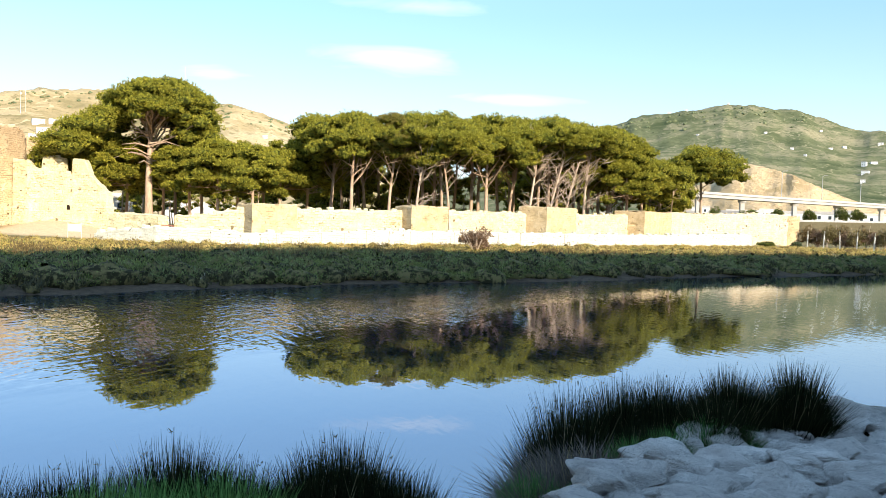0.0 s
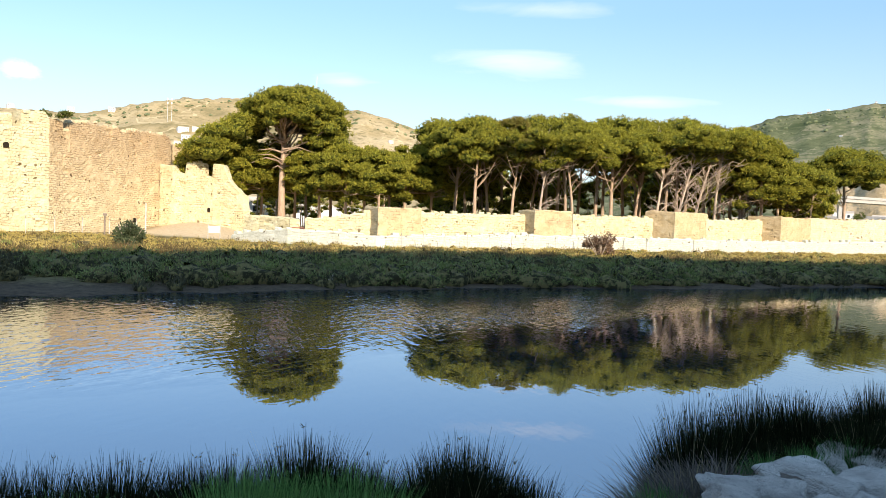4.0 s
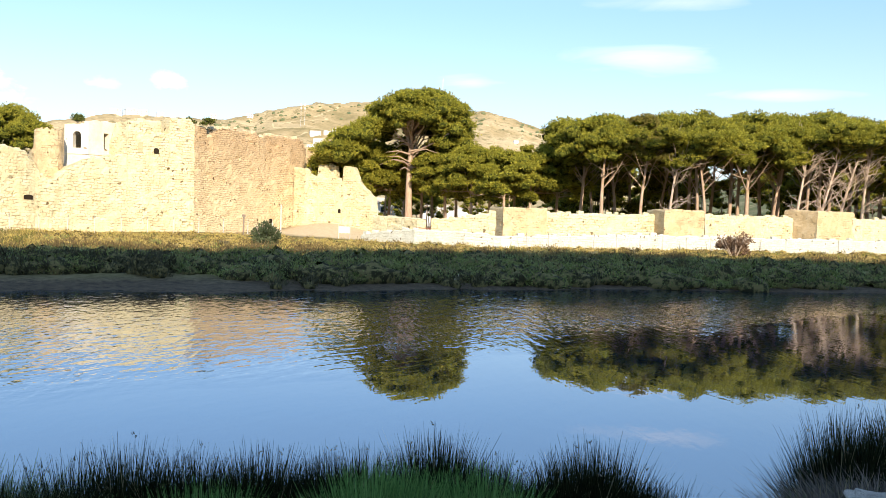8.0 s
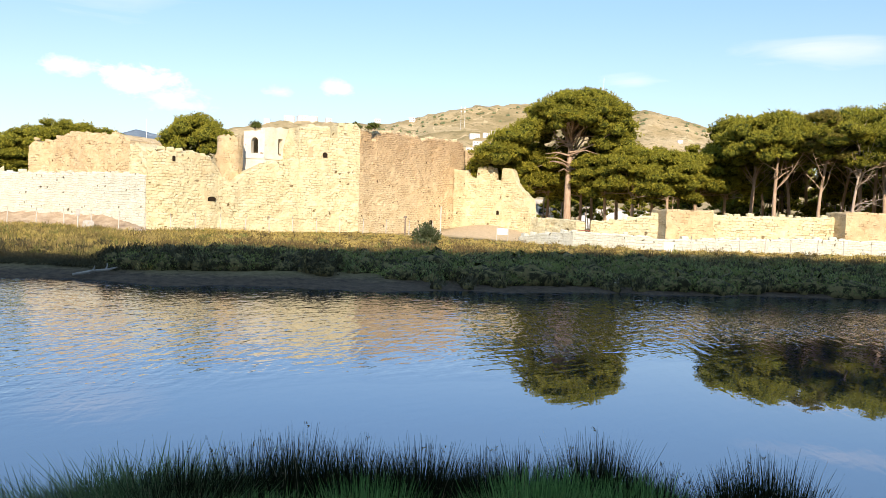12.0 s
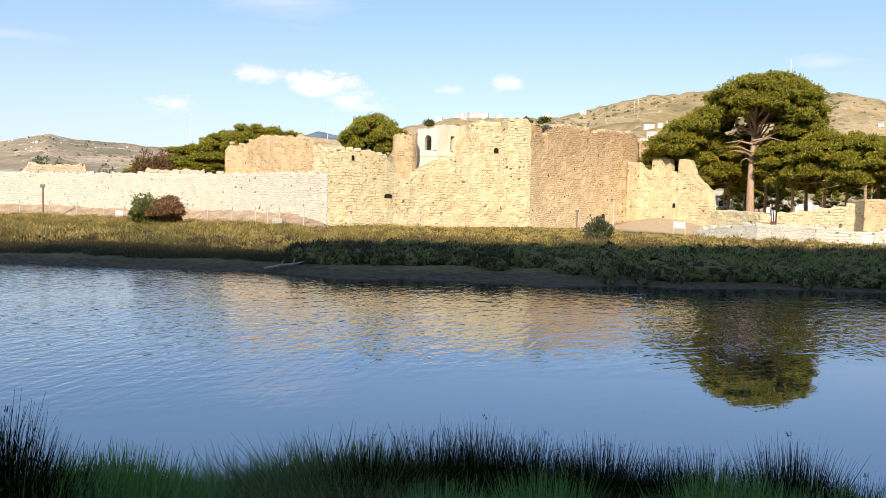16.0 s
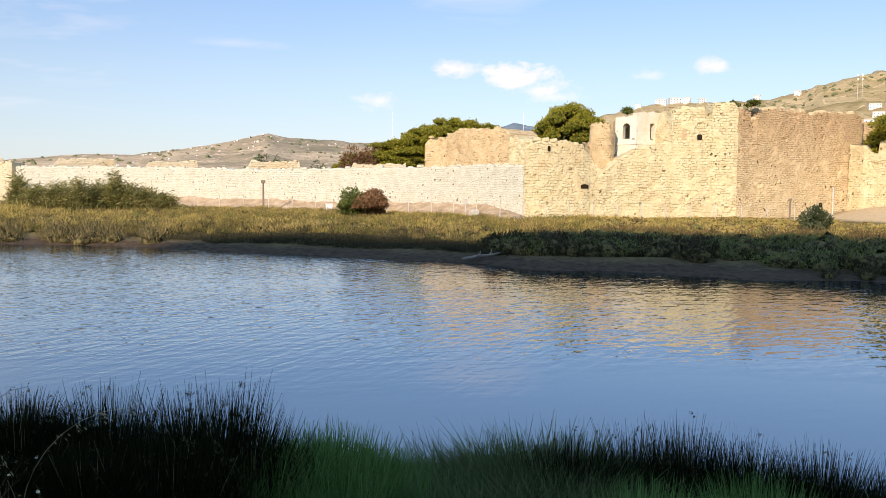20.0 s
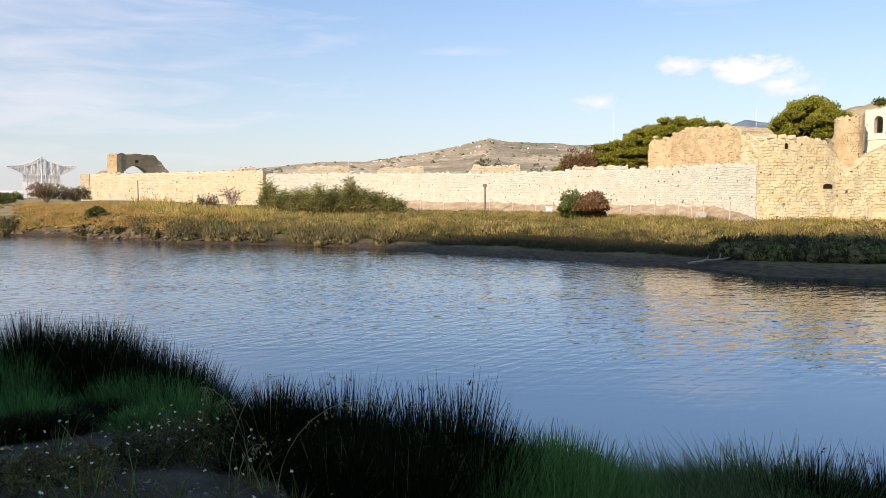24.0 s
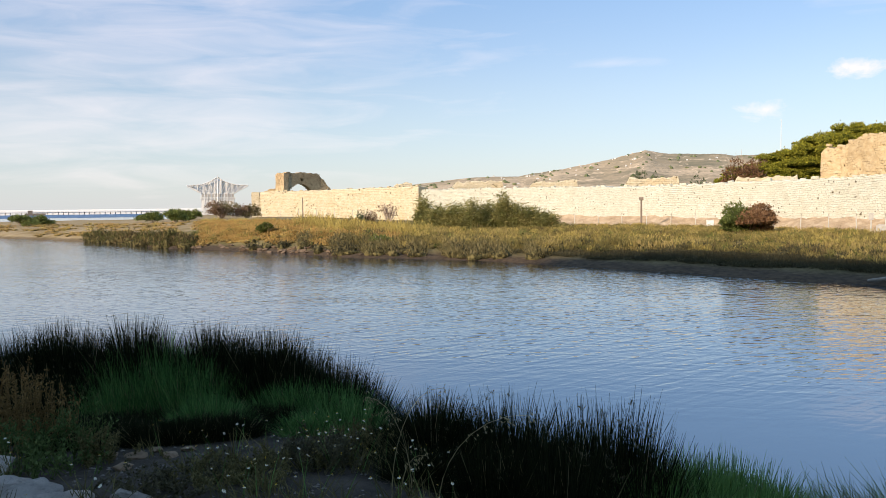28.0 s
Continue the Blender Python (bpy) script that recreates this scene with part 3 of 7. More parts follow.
solid("sea", mesh_of("sea", [(-wr, -wr, 0.03), (-505, -wr, 0.03), (-505, 400, 0.03), (-wr, 400, 0.03)], [(0, 1, 2, 3)], sea_material()), "dark blue choppy sea beyond the sandbar", "sea")


# ---- hills ----
def hill_material(name, dark, mid, light, scale):
    m = Mat(name, 1.0, 0.0)
    v = m.math("ADD", m.math("MULTIPLY", m.noise(scale, 7, 0.65), 0.75), m.math("MULTIPLY", m.noise(scale * 6, 5, 0.7), 0.25))
    base = m.ramp(v, (0.36, dark), (0.5, mid), (0.62, light))
    field = m.voronoi(scale * 2.2, m.coords((1, 1, 2.5)))
    sepc = m.t.nodes.new("ShaderNodeSeparateColor")
    m.link(field.outputs["Color"], sepc.inputs[0])
    base = m.mix(m.value(sepc.outputs[0], 0.8, 0.86, 0, 0.55), base, light)
    scrub = m.value(m.noise(scale * 12, 6, 0.7), 0.53, 0.60, 0, 0.75)
    base = m.mix(scrub, base, dark)
    base = m.mix(m.value(m.noise(scale * 45, 4, 0.75), 0.5, 0.62, 0, 0.3), base, tuple(c * 0.8 for c in dark))
    track = m.value(m.math("ABSOLUTE", m.math("SUBTRACT", m.noise(scale * 1.7, 3, 0.5, m.coords((1, 1, 2.2))), 0.5)), 0.004, 0.009, 0.6, 0.0)
    base = m.mix(track, base, tuple(min(0.8, c * 1.25) for c in light))
    m.color(base)
    m.bump(v, 0.6, 12.0)
    return m.m


HILL_SHAPES = {}


def on_hill(name, az, slope):
    """Where the line of sight of that slope meets a hill: metres away and height."""
    azs, D, z = HILL_SHAPES[name]
    i = int(np.argmin(np.abs(azs - az)))
    s = (z[i] - EYE) / D[i] * F
    j = int(np.argmax(s >= slope)) if (s >= slope).any() else int(np.argmax(s))
    return float(D[i][j]), float(z[i][j])


def hill(name, outline, d_front, d_ridge, mat, label, rough=0.05, seed=0.0, foot=2.0, power=1.15):
    """A hill whose skyline follows a few control points (degrees, slope)."""
    az0, az1 = outline[0][0], outline[-1][0]
    az = np.linspace(az0, az1, int(abs(az1 - az0) / 0.15) + 2)
    el = np.interp(az, *zip(*sorted(outline)))
    s = np.concatenate([np.linspace(0, 1, 34), [1.06, 1.15, 1.3]])
    A, S = np.meshgrid(np.radians(az), s, indexing="ij")
    E = np.repeat(el[:, None], len(s), 1)
    D = d_front + (d_ridge * (1 + 0.06 * fbm(np.degrees(A), 0 * A, 14.0, seed)) - d_front) * S
    top = EYE + E / F * D
    X, Y = -np.sin(A) * D, np.cos(A) * D
    z = foot + (top - foot) * np.clip(S, 0, 1) ** power
    size = (d_ridge - d_front) * 0.5
    z = z + rough * (top - foot) * fbm(X, Y, size, seed + 2) * np.clip(S * (1.02 - S) * 4, 0, 1)
    z = z + 0.012 * (top - foot) * fbm(X, Y, size * 0.06, seed + 5) * np.clip(S * 2, 0, 1)
    z = np.where(S > 1, top * (1 - (S - 1) * 1.5), z)
    v = np.stack([-np.sin(A) * D, np.cos(A) * D, z], -1).reshape(-1, 3)
    HILL_SHAPES[name] = (az, D, z)
    n = len(s)
    i, j = np.meshgrid(np.arange(len(az) - 1), np.arange(n - 1), indexing="ij")
    f = np.stack([i * n + j, i * n + j + 1, (i + 1) * n + j + 1, (i + 1) * n + j], -1).reshape(-1, 4)
    return solid(name, mesh_of(name, v, f, mat, True), label, "hill")


M_HILL_GREEN = hill_material("scrubby_green_hillside", (0.07, 0.085, 0.04), (0.15, 0.155, 0.08), (0.29, 0.25, 0.15), 0.011)
M_HILL_DRY = hill_material("dry_tan_hillside", (0.20, 0.165, 0.075), (0.43, 0.32, 0.165), (0.56, 0.43, 0.25), 0.009)
M_HILL_FAR = hill_material("far_brown_hillside", (0.24, 0.21, 0.14), (0.46, 0.35, 0.23), (0.62, 0.47, 0.32), 0.0035)
# the haze of distance is put into these blue hillside colours
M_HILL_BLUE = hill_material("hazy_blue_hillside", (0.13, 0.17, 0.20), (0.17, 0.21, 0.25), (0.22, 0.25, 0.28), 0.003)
M_SAND_CUT = hill_material("sandy_cutting", (0.30, 0.22, 0.11), (0.46, 0.33, 0.18), (0.54, 0.40, 0.24), 0.03)
hill("hill_green", [(-60, 150), (-45, 130), (-36, 140), (-28.4, 155), (-26.9, 159), (-24.6, 181), (-23, 193), (-19.8, 203), (-17.7, 198), (-15.5, 191), (-12.9, 183), (-11.4, 167), (-8.4, 130), (-3, 80), (4, 50)],
     600, 1600, M_HILL_GREEN, "green scrubby hill with scattered houses", 0.08, 1.0)
hill("hill_dry", [(2, 50), (6, 105), (9.2, 142), (12.4, 168), (15, 185), (17.2, 180), (20, 188), (23.2, 192), (26.7, 187), (29, 174), (30.5, 164), (32.8, 149), (36, 148), (40, 145), (43, 130), (47, 105), (52, 75), (58, 50)],
     300, 800, M_HILL_DRY, "dry tan hill with sparse scrub", 0.05, 3.0)
hill("hill_far", [(42, 80), (47, 95), (52, 88), (57, 80), (60.9, 78), (62.5, 82), (65.2, 84), (66.8, 91), (70, 73), (73, 60), (75.5, 51), (79.1, 49), (82.7, 39), (86, 30), (90, 14), (93, 3)],
     900, 2400, M_HILL_FAR, "distant brown hills with villages", 0.07, 5.0)
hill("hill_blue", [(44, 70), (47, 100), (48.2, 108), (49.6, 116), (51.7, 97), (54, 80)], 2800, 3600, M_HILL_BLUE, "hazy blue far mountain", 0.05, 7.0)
hill("sandy_bank", [(-40, 20), (-28.4, 36), (-26.5, 51), (-24.2, 76), (-23.1, 89), (-21, 104), (-20, 106), (-18, 78), (-15, 40)], 470, 560, M_SAND_CUT, "bare sandy cutting beside the road bridge", 0.05, 9.0)


# an unseen hill added behind the camera to keep the low sun off the river
def shade_hill():
    # the edge of its shade on the land, carried back up along the sun's way
    shade = [(208, 183), (56, 108), (37, 97), (24, 87), (11, 79), (4, 80), (-4, 77), (-10, 82), (-16, 80), (-21, 68), (-28, 58), (-34, 51), (-40, 46.5), (-46, 42), (-45, 36.5), (-51, 32), (-57, 28.5), (-61, 22), (-60, 16), (-47, -12), (-22, -50), (-1.5, -87), (208, -87)]
    top = 120.0
    ring = [(x + sun_way.x / sun_way.z * top, y + sun_way.y / sun_way.z * top) for x, y in shade]
    c = Vector((ring[0][0] - 100, ring[0][1] - 170))
    vs, fs = [], []
    for h, grow in ((0, 1.12), (70, 1.05), (top, 1.0), (top + 1, 0.9), (top + 8, 0.5)):
        for x, y in ring:
            vs.append((c.x + (x - c.x) * grow, c.y + (y - c.y) * grow, h))
    n = len(ring)
    for k in range(4):
        for i in range(n):
            fs.append((k * n + i, k * n + (i + 1) % n, (k + 1) * n + (i + 1) % n, (k + 1) * n + i))
    fs.append(tuple(range(4 * n, 5 * n)))
    solid("hill_behind", mesh_of("hill_behind", vs, fs, M_HILL_GREEN), "unseen hill added behind the near bank to cast its shade", "hill")


shade_hill()


# ---- walls ----
WALL_NODES = {}


def stone_relief(u, z, seed, depth):
    """How far each spot of a rubble face lies back: courses of uneven stones, fallen ones, worn hollows."""
    z2 = z + 0.10 * fbm(u, z, 3.0, seed)
    c = np.floor(z2 / 0.36)
    h = np.abs(np.sin(c * 12.9898 + seed) * 43758.5453) % 1.0
    w = 0.55 + 0.35 * h
    q = np.floor(u / w + h * 7)
    r = np.abs(np.sin(c * 78.233 + q * 37.719 + seed) * 24634.6345) % 1.0
    gone = np.where(r > 0.965, 1.3, 0.0) * (fbm(u, z, 2.6, seed + 1) > -0.1)
    joint = np.where((z2 / 0.36) % 1.0 < 0.3, 0.35, 0.0) * (fbm(u, z, 1.7, seed + 6) > 0.45)
    return depth * (0.45 * (r - 0.5) + gone + joint) + depth * 0.8 * fbm(u, z, 2.6, seed + 2) + depth * 0.3 * fbm(u, z, 0.5, seed + 4)


def wall_mesh(name, nodes, thick, mat, step=0.5, ragged=0.12, seed=1.0, foot=-1.0, relief=0.09):
    """A wall along nodes (x, y, base, top) with a ragged crown; it thickens away from the camera."""
    step = 0.17
    WALL_NODES[name] = nodes
    pts = []
    for (x0, y0, b0, t0), (x1, y1, b1, t1) in zip(nodes, nodes[1:]):
        n = max(1, int(math.hypot(x1 - x0, y1 - y0) / step))
        for k in range(n):
            u = k / n
            pts.append((x0 + (x1 - x0) * u, y0 + (y1 - y0) * u, b0 + (b1 - b0) * u, t0 + (t1 - t0) * u))
    pts.append(nodes[-1])
    a = np.array(pts, float)
    d = np.gradient(a[:, :2], axis=0)
    d /= np.linalg.norm(d, axis=1)[:, None] + 1e-9
    nrm = np.stack([-d[:, 1], d[:, 0]], 1)
    flip = np.sign((nrm * a[:, :2]).sum(1))
    nrm *= flip[:, None]
    L = np.concatenate([[0], np.cumsum(np.linalg.norm(np.diff(a[:, :2], axis=0), axis=1))])
    top = a[:, 3] + ragged * fbm(L, L * 0 + seed, 1.6, seed) + ragged * 0.6 * np.floor(fbm(L, L * 0, 0.7, seed + 3) * 2) / 2
    low = a[:, 2] + foot
    rows = max(8, int(float((top - low).max()) / step))
    n = len(a)
    v01 = np.linspace(0, 1, rows + 1)[:, None]
    Z = low[None] + (top - low)[None] * v01
    LL = np.repeat(L[None], rows + 1, 0)
    off = stone_relief(LL, Z, seed, relief) + 0.10 * v01 + 0.10 * (v01 > 0.999)
    front = np.stack([a[None, :, 0] + nrm[None, :, 0] * off, a[None, :, 1] + nrm[None, :, 1] * off, Z], -1).reshape(-1, 3)
    rear = a[:, :2] + nrm * thick
    v = np.concatenate([front, np.column_stack([rear - nrm * 0.15, top - 0.03]), np.column_stack([rear, top - 0.12]), np.column_stack([rear, low])])
    R = rows + 4
    k_, i_ = np.meshgrid(np.arange(R - 1), np.arange(n - 1), indexing="ij")
    f = np.stack([k_ * n + i_, k_ * n + i_ + 1, (k_ + 1) * n + i_ + 1, (k_ + 1) * n + i_], -1).reshape(-1, 4).tolist()
    f.append(tuple(k * n for k in range(R)))
    f.append(tuple(k * n + n - 1 for k in range(R - 1, -1, -1)))
    along = np.tile(L, R) + np.repeat([0] * (rows + 1) + [thick] * 3, n)
    return mesh_of(name, v, f, mat, uv=np.column_stack([along, v[:, 2]]))


def pnode(az, d, base, top):
    p = polar(az, d)
    return (p.x, p.y, base * K, top * K)


def round_mesh(name, x, y, r, base, top, mat, sides=28, ragged=0.15, taper=0.95, seed=1.0, rings=30, lip=0.35, square=None):
    """A round tower or squared bastion (turned by square degrees), with a ragged rim."""
    ang = np.linspace(0, 2 * np.pi, sides, endpoint=False)
    form = np.ones(sides)
    if square is not None:
        b_ = ang - radians(square)
        form = 0.95 / (np.abs(np.cos(b_)) ** 9 + np.abs(np.sin(b_)) ** 9) ** (1 / 9)
    vs = []
    for k in range(rings + 1):
        u = k / rings
        rr_ = r * form * (1 + (taper - 1) * u) + stone_relief(ang * r, ang * 0 + base + (top - base) * u, seed, 0.09)
        z = base + (top - base) * u + (ragged * fbm(ang * 4, ang * 0, 1.0, seed) if k == rings else 0)
        vs.append(np.column_stack([x + rr_ * np.cos(ang), y + rr_ * np.sin(ang), z + ang * 0]))
    inner = vs[-1].copy()
    inner[:, :2] = (inner[:, :2] - [x, y]) * (1 - lip / r) + [x, y]
    vs.append(inner)
    low = inner.copy()
    low[:, 2] = top - 0.5
    vs.append(low)
    f = []
    for k in range(len(vs) - 1):
        for i in range(sides):
            f.append((k * sides + i, k * sides + (i + 1) % sides, (k + 1) * sides + (i + 1) % sides, (k + 1) * sides + i))
    f.append(tuple((len(vs) - 1) * sides + i for i in range(sides)))
    allv = np.concatenate(vs)
    return mesh_of(name, allv, f, mat, uv=np.column_stack([np.tile(ang * r, len(vs)), allv[:, 2]]))


def pierced_mesh(name, p0, p1, base, top, thick, openings, mat, cell=0.12, ragged=0.0, seed=0.0):
    """A straight wall from p0 to p1 with openings (u0, u1, z0, z1, arched) that go through it."""
    p0, p1 = Vector(p0), Vector(p1)
    d = (p1 - p0)
    length = d.length
    d.normalize()
    nrm = Vector((-d.y, d.x))
    if nrm.dot(p0 + p1) < 0:
        nrm = -nrm
    us = sorted({0.0, length, *[min(length, k * 0.6) for k in range(int(length / 0.6) + 1)], *[o[0] for o in openings], *[o[1] for o in openings],
                 *[o[0] + (o[1] - o[0]) * k / 14 for o in openings for k in range(1, 14)]})
    zs = sorted({base, top, *[o[2] for o in openings], *[o[3] for o in openings], *[o[3] - (o[1] - o[0]) * 0.5 * (1 - math.sin(math.pi / 2 * k / 9)) for o in openings if o[4] for k in range(0, 9)]})
    bm = bmesh.new()
    grid = {}

    def vert(i, j):
        if (i, j) not in grid:
            p = p0 + d * us[i]
            z = zs[j] + (ragged * fbm(np.array([us[i]]), np.array([seed]), 1.2, seed)[0] if j == len(zs) - 1 else 0)
            grid[i, j] = bm.verts.new((p.x, p.y, z))
        return grid[i, j]

    for i in range(len(us) - 1):
        for j in range(len(zs) - 1):
            u, z = (us[i] + us[i + 1]) / 2, (zs[j] + zs[j + 1]) / 2
            hole = False
            for u0, u1, z0, z1, arched in openings:
                if u0 < u < u1 and z0 < z < z1:
                    half, c = (u1 - u0) / 2, (u0 + u1) / 2
                    hole = not arched or z < z1 - half or (u - c) ** 2 + (z - (z1 - half)) ** 2 < half * half
            if not hole:
                bm.faces.new([vert(i, j), vert(i + 1, j), vert(i + 1, j + 1), vert(i, j + 1)])
    out = bmesh.ops.extrude_face_region(bm, geom=bm.faces[:])
    move = [g for g in out["geom"] if isinstance(g, bmesh.types.BMVert)]
    bmesh.ops.translate(bm, verts=move, vec=(nrm.x * thick, nrm.y * thick, 0))
    bmesh.ops.recalc_face_normals(bm, faces=bm.faces[:])
    me = bpy.data.meshes.new(name)
    bm.to_mesh(me)
    bm.free()
    me.materials.append(mat)
    lay = me.uv_layers.new(name="UVMap").data
    for lp in me.loops:
        co = me.vertices[lp.vertex_index].co
        lay[lp.index].uv = ((co.x - p0.x) * d.x + (co.y - p0.y) * d.y + (co.x - p0.x) * nrm.x + (co.y - p0.y) * nrm.y, co.z)
    return me


GZ = 1.0  # plan height of the meadow at the walls

# the long restored wall towards the sea
solid("wall_sea", wall_mesh("wall_sea", [
    pnode(49.0, 66, GZ, 5.2), pnode(52, 70.5, GZ, 5.25), pnode(55.6, 76, GZ, 5.2), pnode(58.8, 81, GZ, 5.25), pnode(66.6, 92, GZ, 5.15), pnode(71.8, 102, GZ, 5.4), pnode(77.4, 113, 1.1, 5.65),
    pnode(82.9, 123.5, 1.3, 5.7)], 1.8 * K, M_WHITE, 0.6, 0.12, 2.0, relief=0.028), "long pale repaired stone wall on the far bank", "wall")
solid("wall_sea_end", wall_mesh("wall_sea_end", [pnode(82.6, 122, 1.3, 6.2), pnode(84.4, 126, 1.3, 6.25), pnode(86.6, 131, 1.4, 6.2), pnode(89.7, 138, 1.5, 6.1), pnode(93.6, 146, 1.55, 6.1)],
      2.0 * K, M_BLOCK, 0.6, 0.1, 3.0), "pale block wall at the seaward end", "wall")
solid("wall_sea_return", wall_mesh("wall_sea_return", [pnode(93.6, 146, 1.55, 6.0), pnode(92.4, 162, 1.5, 5.9)], 1.5 * K, M_BLOCK, 0.6, 0.1, 3.5), "end face of the pale block wall", "wall")
# broken pieces behind the long wall's crown
for i, (a0, a1, d, t) in enumerate([(84.4, 83.0, 129, 6.9), (80.2, 76.6, 122, 6.85), (74.8, 71.4, 111, 6.4), (68.2, 64.6, 103, 6.4), (61.2, 57.2, 88, 5.75)]):
    solid("wall_stub", wall_mesh("wall_stub", [pnode(a0, d, 4.0, t - 0.7), pnode(a0 - 0.3, d, 4.0, t), pnode((a0 + a1) / 2, d, 4.0, t + 0.05), pnode(a1 + 0.05, d, 4.0, t + 0.1), pnode(a1, d, 4.0, t - 0.5)], 1.2 * K, M_BLOCK, 0.5, 0.2, 4.0 + i),
          "low pale ruined wall behind the long wall", "wall", "structure", "ruined wall pieces")

# the fortress
fort = thing("fortress", "ruined tan stone fortress with a white tower on the far bank", "fortress")
part("tower_wall", wall_mesh("tower_wall", [pnode(55.9, 77, 5.0, 7.6), pnode(55.6, 76.6, 5.0, 8.0), pnode(55.2, 76, 5.0, 7.7), pnode(54.4, 75, 5.0, 8.1), pnode(53.8, 74, 5.0, 8.5), pnode(51.7, 70.6, 5.0, 8.35), pnode(50.4, 68.7, 5.0, 8.3), pnode(50.0, 68, 5.0, 7.8)], 3.0 * K, M_TAN, 0.4, 0.16, 6.0, -0.5), fort, "tan upper wall on pale repaired courses")
part("curtain_wall", wall_mesh("curtain_wall", [pnode(50.0, 67.8, GZ, 7.6), pnode(49.4, 67, GZ, 7.3), pnode(48.9, 66, GZ, 7.25), pnode(47.5, 66.5, GZ, 7.2), pnode(45.6, 67.5, GZ, 7.1), pnode(44.8, 68, GZ, 6.8), pnode(44.3, 68.5, GZ, 6.0), pnode(44.0, 68.7, GZ, 5.2)], 2.4 * K, M_RUBBLE, 0.35, 0.25, 7.0), fort)
tp = polar(43.6, 71.2)
part("turret", round_mesh("turret", tp.x, tp.y, 1.12 * K, GZ * K, 8.75 * K, M_TAN, 56, 0.25, 0.92, 8.0), fort, "round tan stone turret with a broken rim")
part("keep_front", wall_mesh("keep_front", [pnode(44.0, 68.7, GZ, 5.2), pnode(43.2, 69.2, GZ, 4.9), pnode(42.7, 69.6, GZ, 5.6), pnode(42.1, 70, GZ, 6.0), pnode(41.0, 70.5, GZ, 6.75), pnode(40.1, 71, GZ, 6.98), pnode(39.0, 71.6, GZ, 7.4), pnode(38.9, 71.7, GZ, 8.2),
     pnode(38.85, 71.75, GZ, 10.1), pnode(37.6, 72.3, GZ, 10.25), pnode(36.85, 72.8, GZ, 10.3), pnode(36.8, 72.85, GZ, 9.3), pnode(36.35, 73.1, GZ, 9.35), pnode(36.3, 73.15, GZ, 10.55), pnode(35.0, 73.8, GZ, 10.7), pnode(34.7, 74, GZ, 10.3)], 2.4 * K, M_RUBBLE, 0.3, 0.14, 9.0), fort, "sunlit tan rubble front with a stepped broken top")
part("keep_side", wall_mesh("keep_side", [pnode(34.7, 74, GZ, 10.25), pnode(33.95, 75, GZ, 10.2), pnode(33.9, 75.1, GZ, 9.4), pnode(33.55, 75.5, GZ, 9.4), pnode(33.5, 75.6, GZ, 10.2), pnode(32.1, 77.4, GZ, 10.5), pnode(30.6, 79.6, GZ, 10.35), pnode(30.5, 79.7, GZ, 10.0), pnode(29.6, 81.2, GZ, 10.4), pnode(27.5, 84.6, GZ, 10.4), pnode(27.35, 85, GZ, 9.6)], 2.4 * K, M_BROWN, 0.3, 0.2, 10.0), fort, "browner weathered side wall")
part("keep_back", wall_mesh("keep_back", [pnode(27.35, 85, GZ, 9.6), pnode(29.0, 94, GZ, 9.2)], 2.0 * K, M_BROWN, 0.5, 0.2, 11.0), fort)
part("gate_wall", wall_mesh("gate_wall", [pnode(28.1, 83.5, GZ, 7.6), pnode(27.3, 82.6, GZ, 7.4), pnode(26.6, 82.2, GZ, 6.5), pnode(26.5, 82.1, GZ, 6.5), pnode(26.42, 82.0, GZ, 7.7), pnode(25.9, 81.6, GZ, 7.85), pnode(25.3, 81.2, GZ, 7.7), pnode(25.22, 81.1, GZ, 6.3),
     pnode(24.75, 80.8, GZ, 6.3), pnode(24.68, 80.7, GZ, 7.7), pnode(24.0, 80.2, GZ, 7.6), pnode(23.7, 79.9, GZ, 6.4), pnode(23.2, 79.5, GZ, 5.5), pnode(22.7, 79, GZ, 4.7), pnode(22.65, 78.9, GZ, 3.2)], 0.8 * K, M_RUBBLE, 0.3, 0.12, 12.0), fort, "crumbling wall end beside the keep")
# the white tower behind the front
wa, wb, wc = polar(42.7, 73.2), polar(41.3, 72.3), polar(38.8, 75.0)
L1, L2 = (wb - wa).length, (wc - wb).length
part("white_tower_side", pierced_mesh("white_tower_side", wa, wb, 3.0, 9.6 * K, 0.7, [(L1 * 0.36, L1 * 0.70, 7.65 * K, 9.0 * K, True)], M_PLASTER, ragged=0.18, seed=1.0), fort, "white plastered tower face with an arched window")
part("white_tower_face", pierced_mesh("white_tower_face", wb, wc, 3.0, 9.95 * K, 0.7, [(L2 * 0.36, L2 * 0.48, 7.7 * K, 9.0 * K, False)], M_PLASTER, ragged=0.25, seed=2.0), fort, "white plastered tower face with a narrow window")
part("white_tower_rear", pierced_mesh("white_tower_rear", polar(42.7, 77.0), polar(38.8, 79.0), 3.0, 9.5 * K, 0.7, [], M_BROWN, ragged=0.3, seed=3.0), fort)
# unseen slab added to block the light, so the windows look dark
rp, rq = polar(42.5, 76.8), polar(39.0, 78.8)
mid_t = [(v.x, v.y) for v in (wa + (rp - wa) * 0.1, wb + (rq - wb) * 0.12, wc + (rp - wc) * 0.1, rq, rp)]
part("tower_roof", mesh_of("tower_roof", [(x, y, z) for z in (9.15 * K, 9.3 * K) for x, y in mid_t], [(0, 1, 2, 3, 4), (9, 8, 7, 6, 5)] + [(i, 5 + i, 5 + (i + 1) % 5, (i + 1) % 5) for i in range(5)], M_BROWN), fort)
part("string_course", pierced_mesh("string_course", wa * 0.9985, wb * 0.9985, 7.15 * K, 7.3 * K, 0.2, [], M_PLASTER), fort)
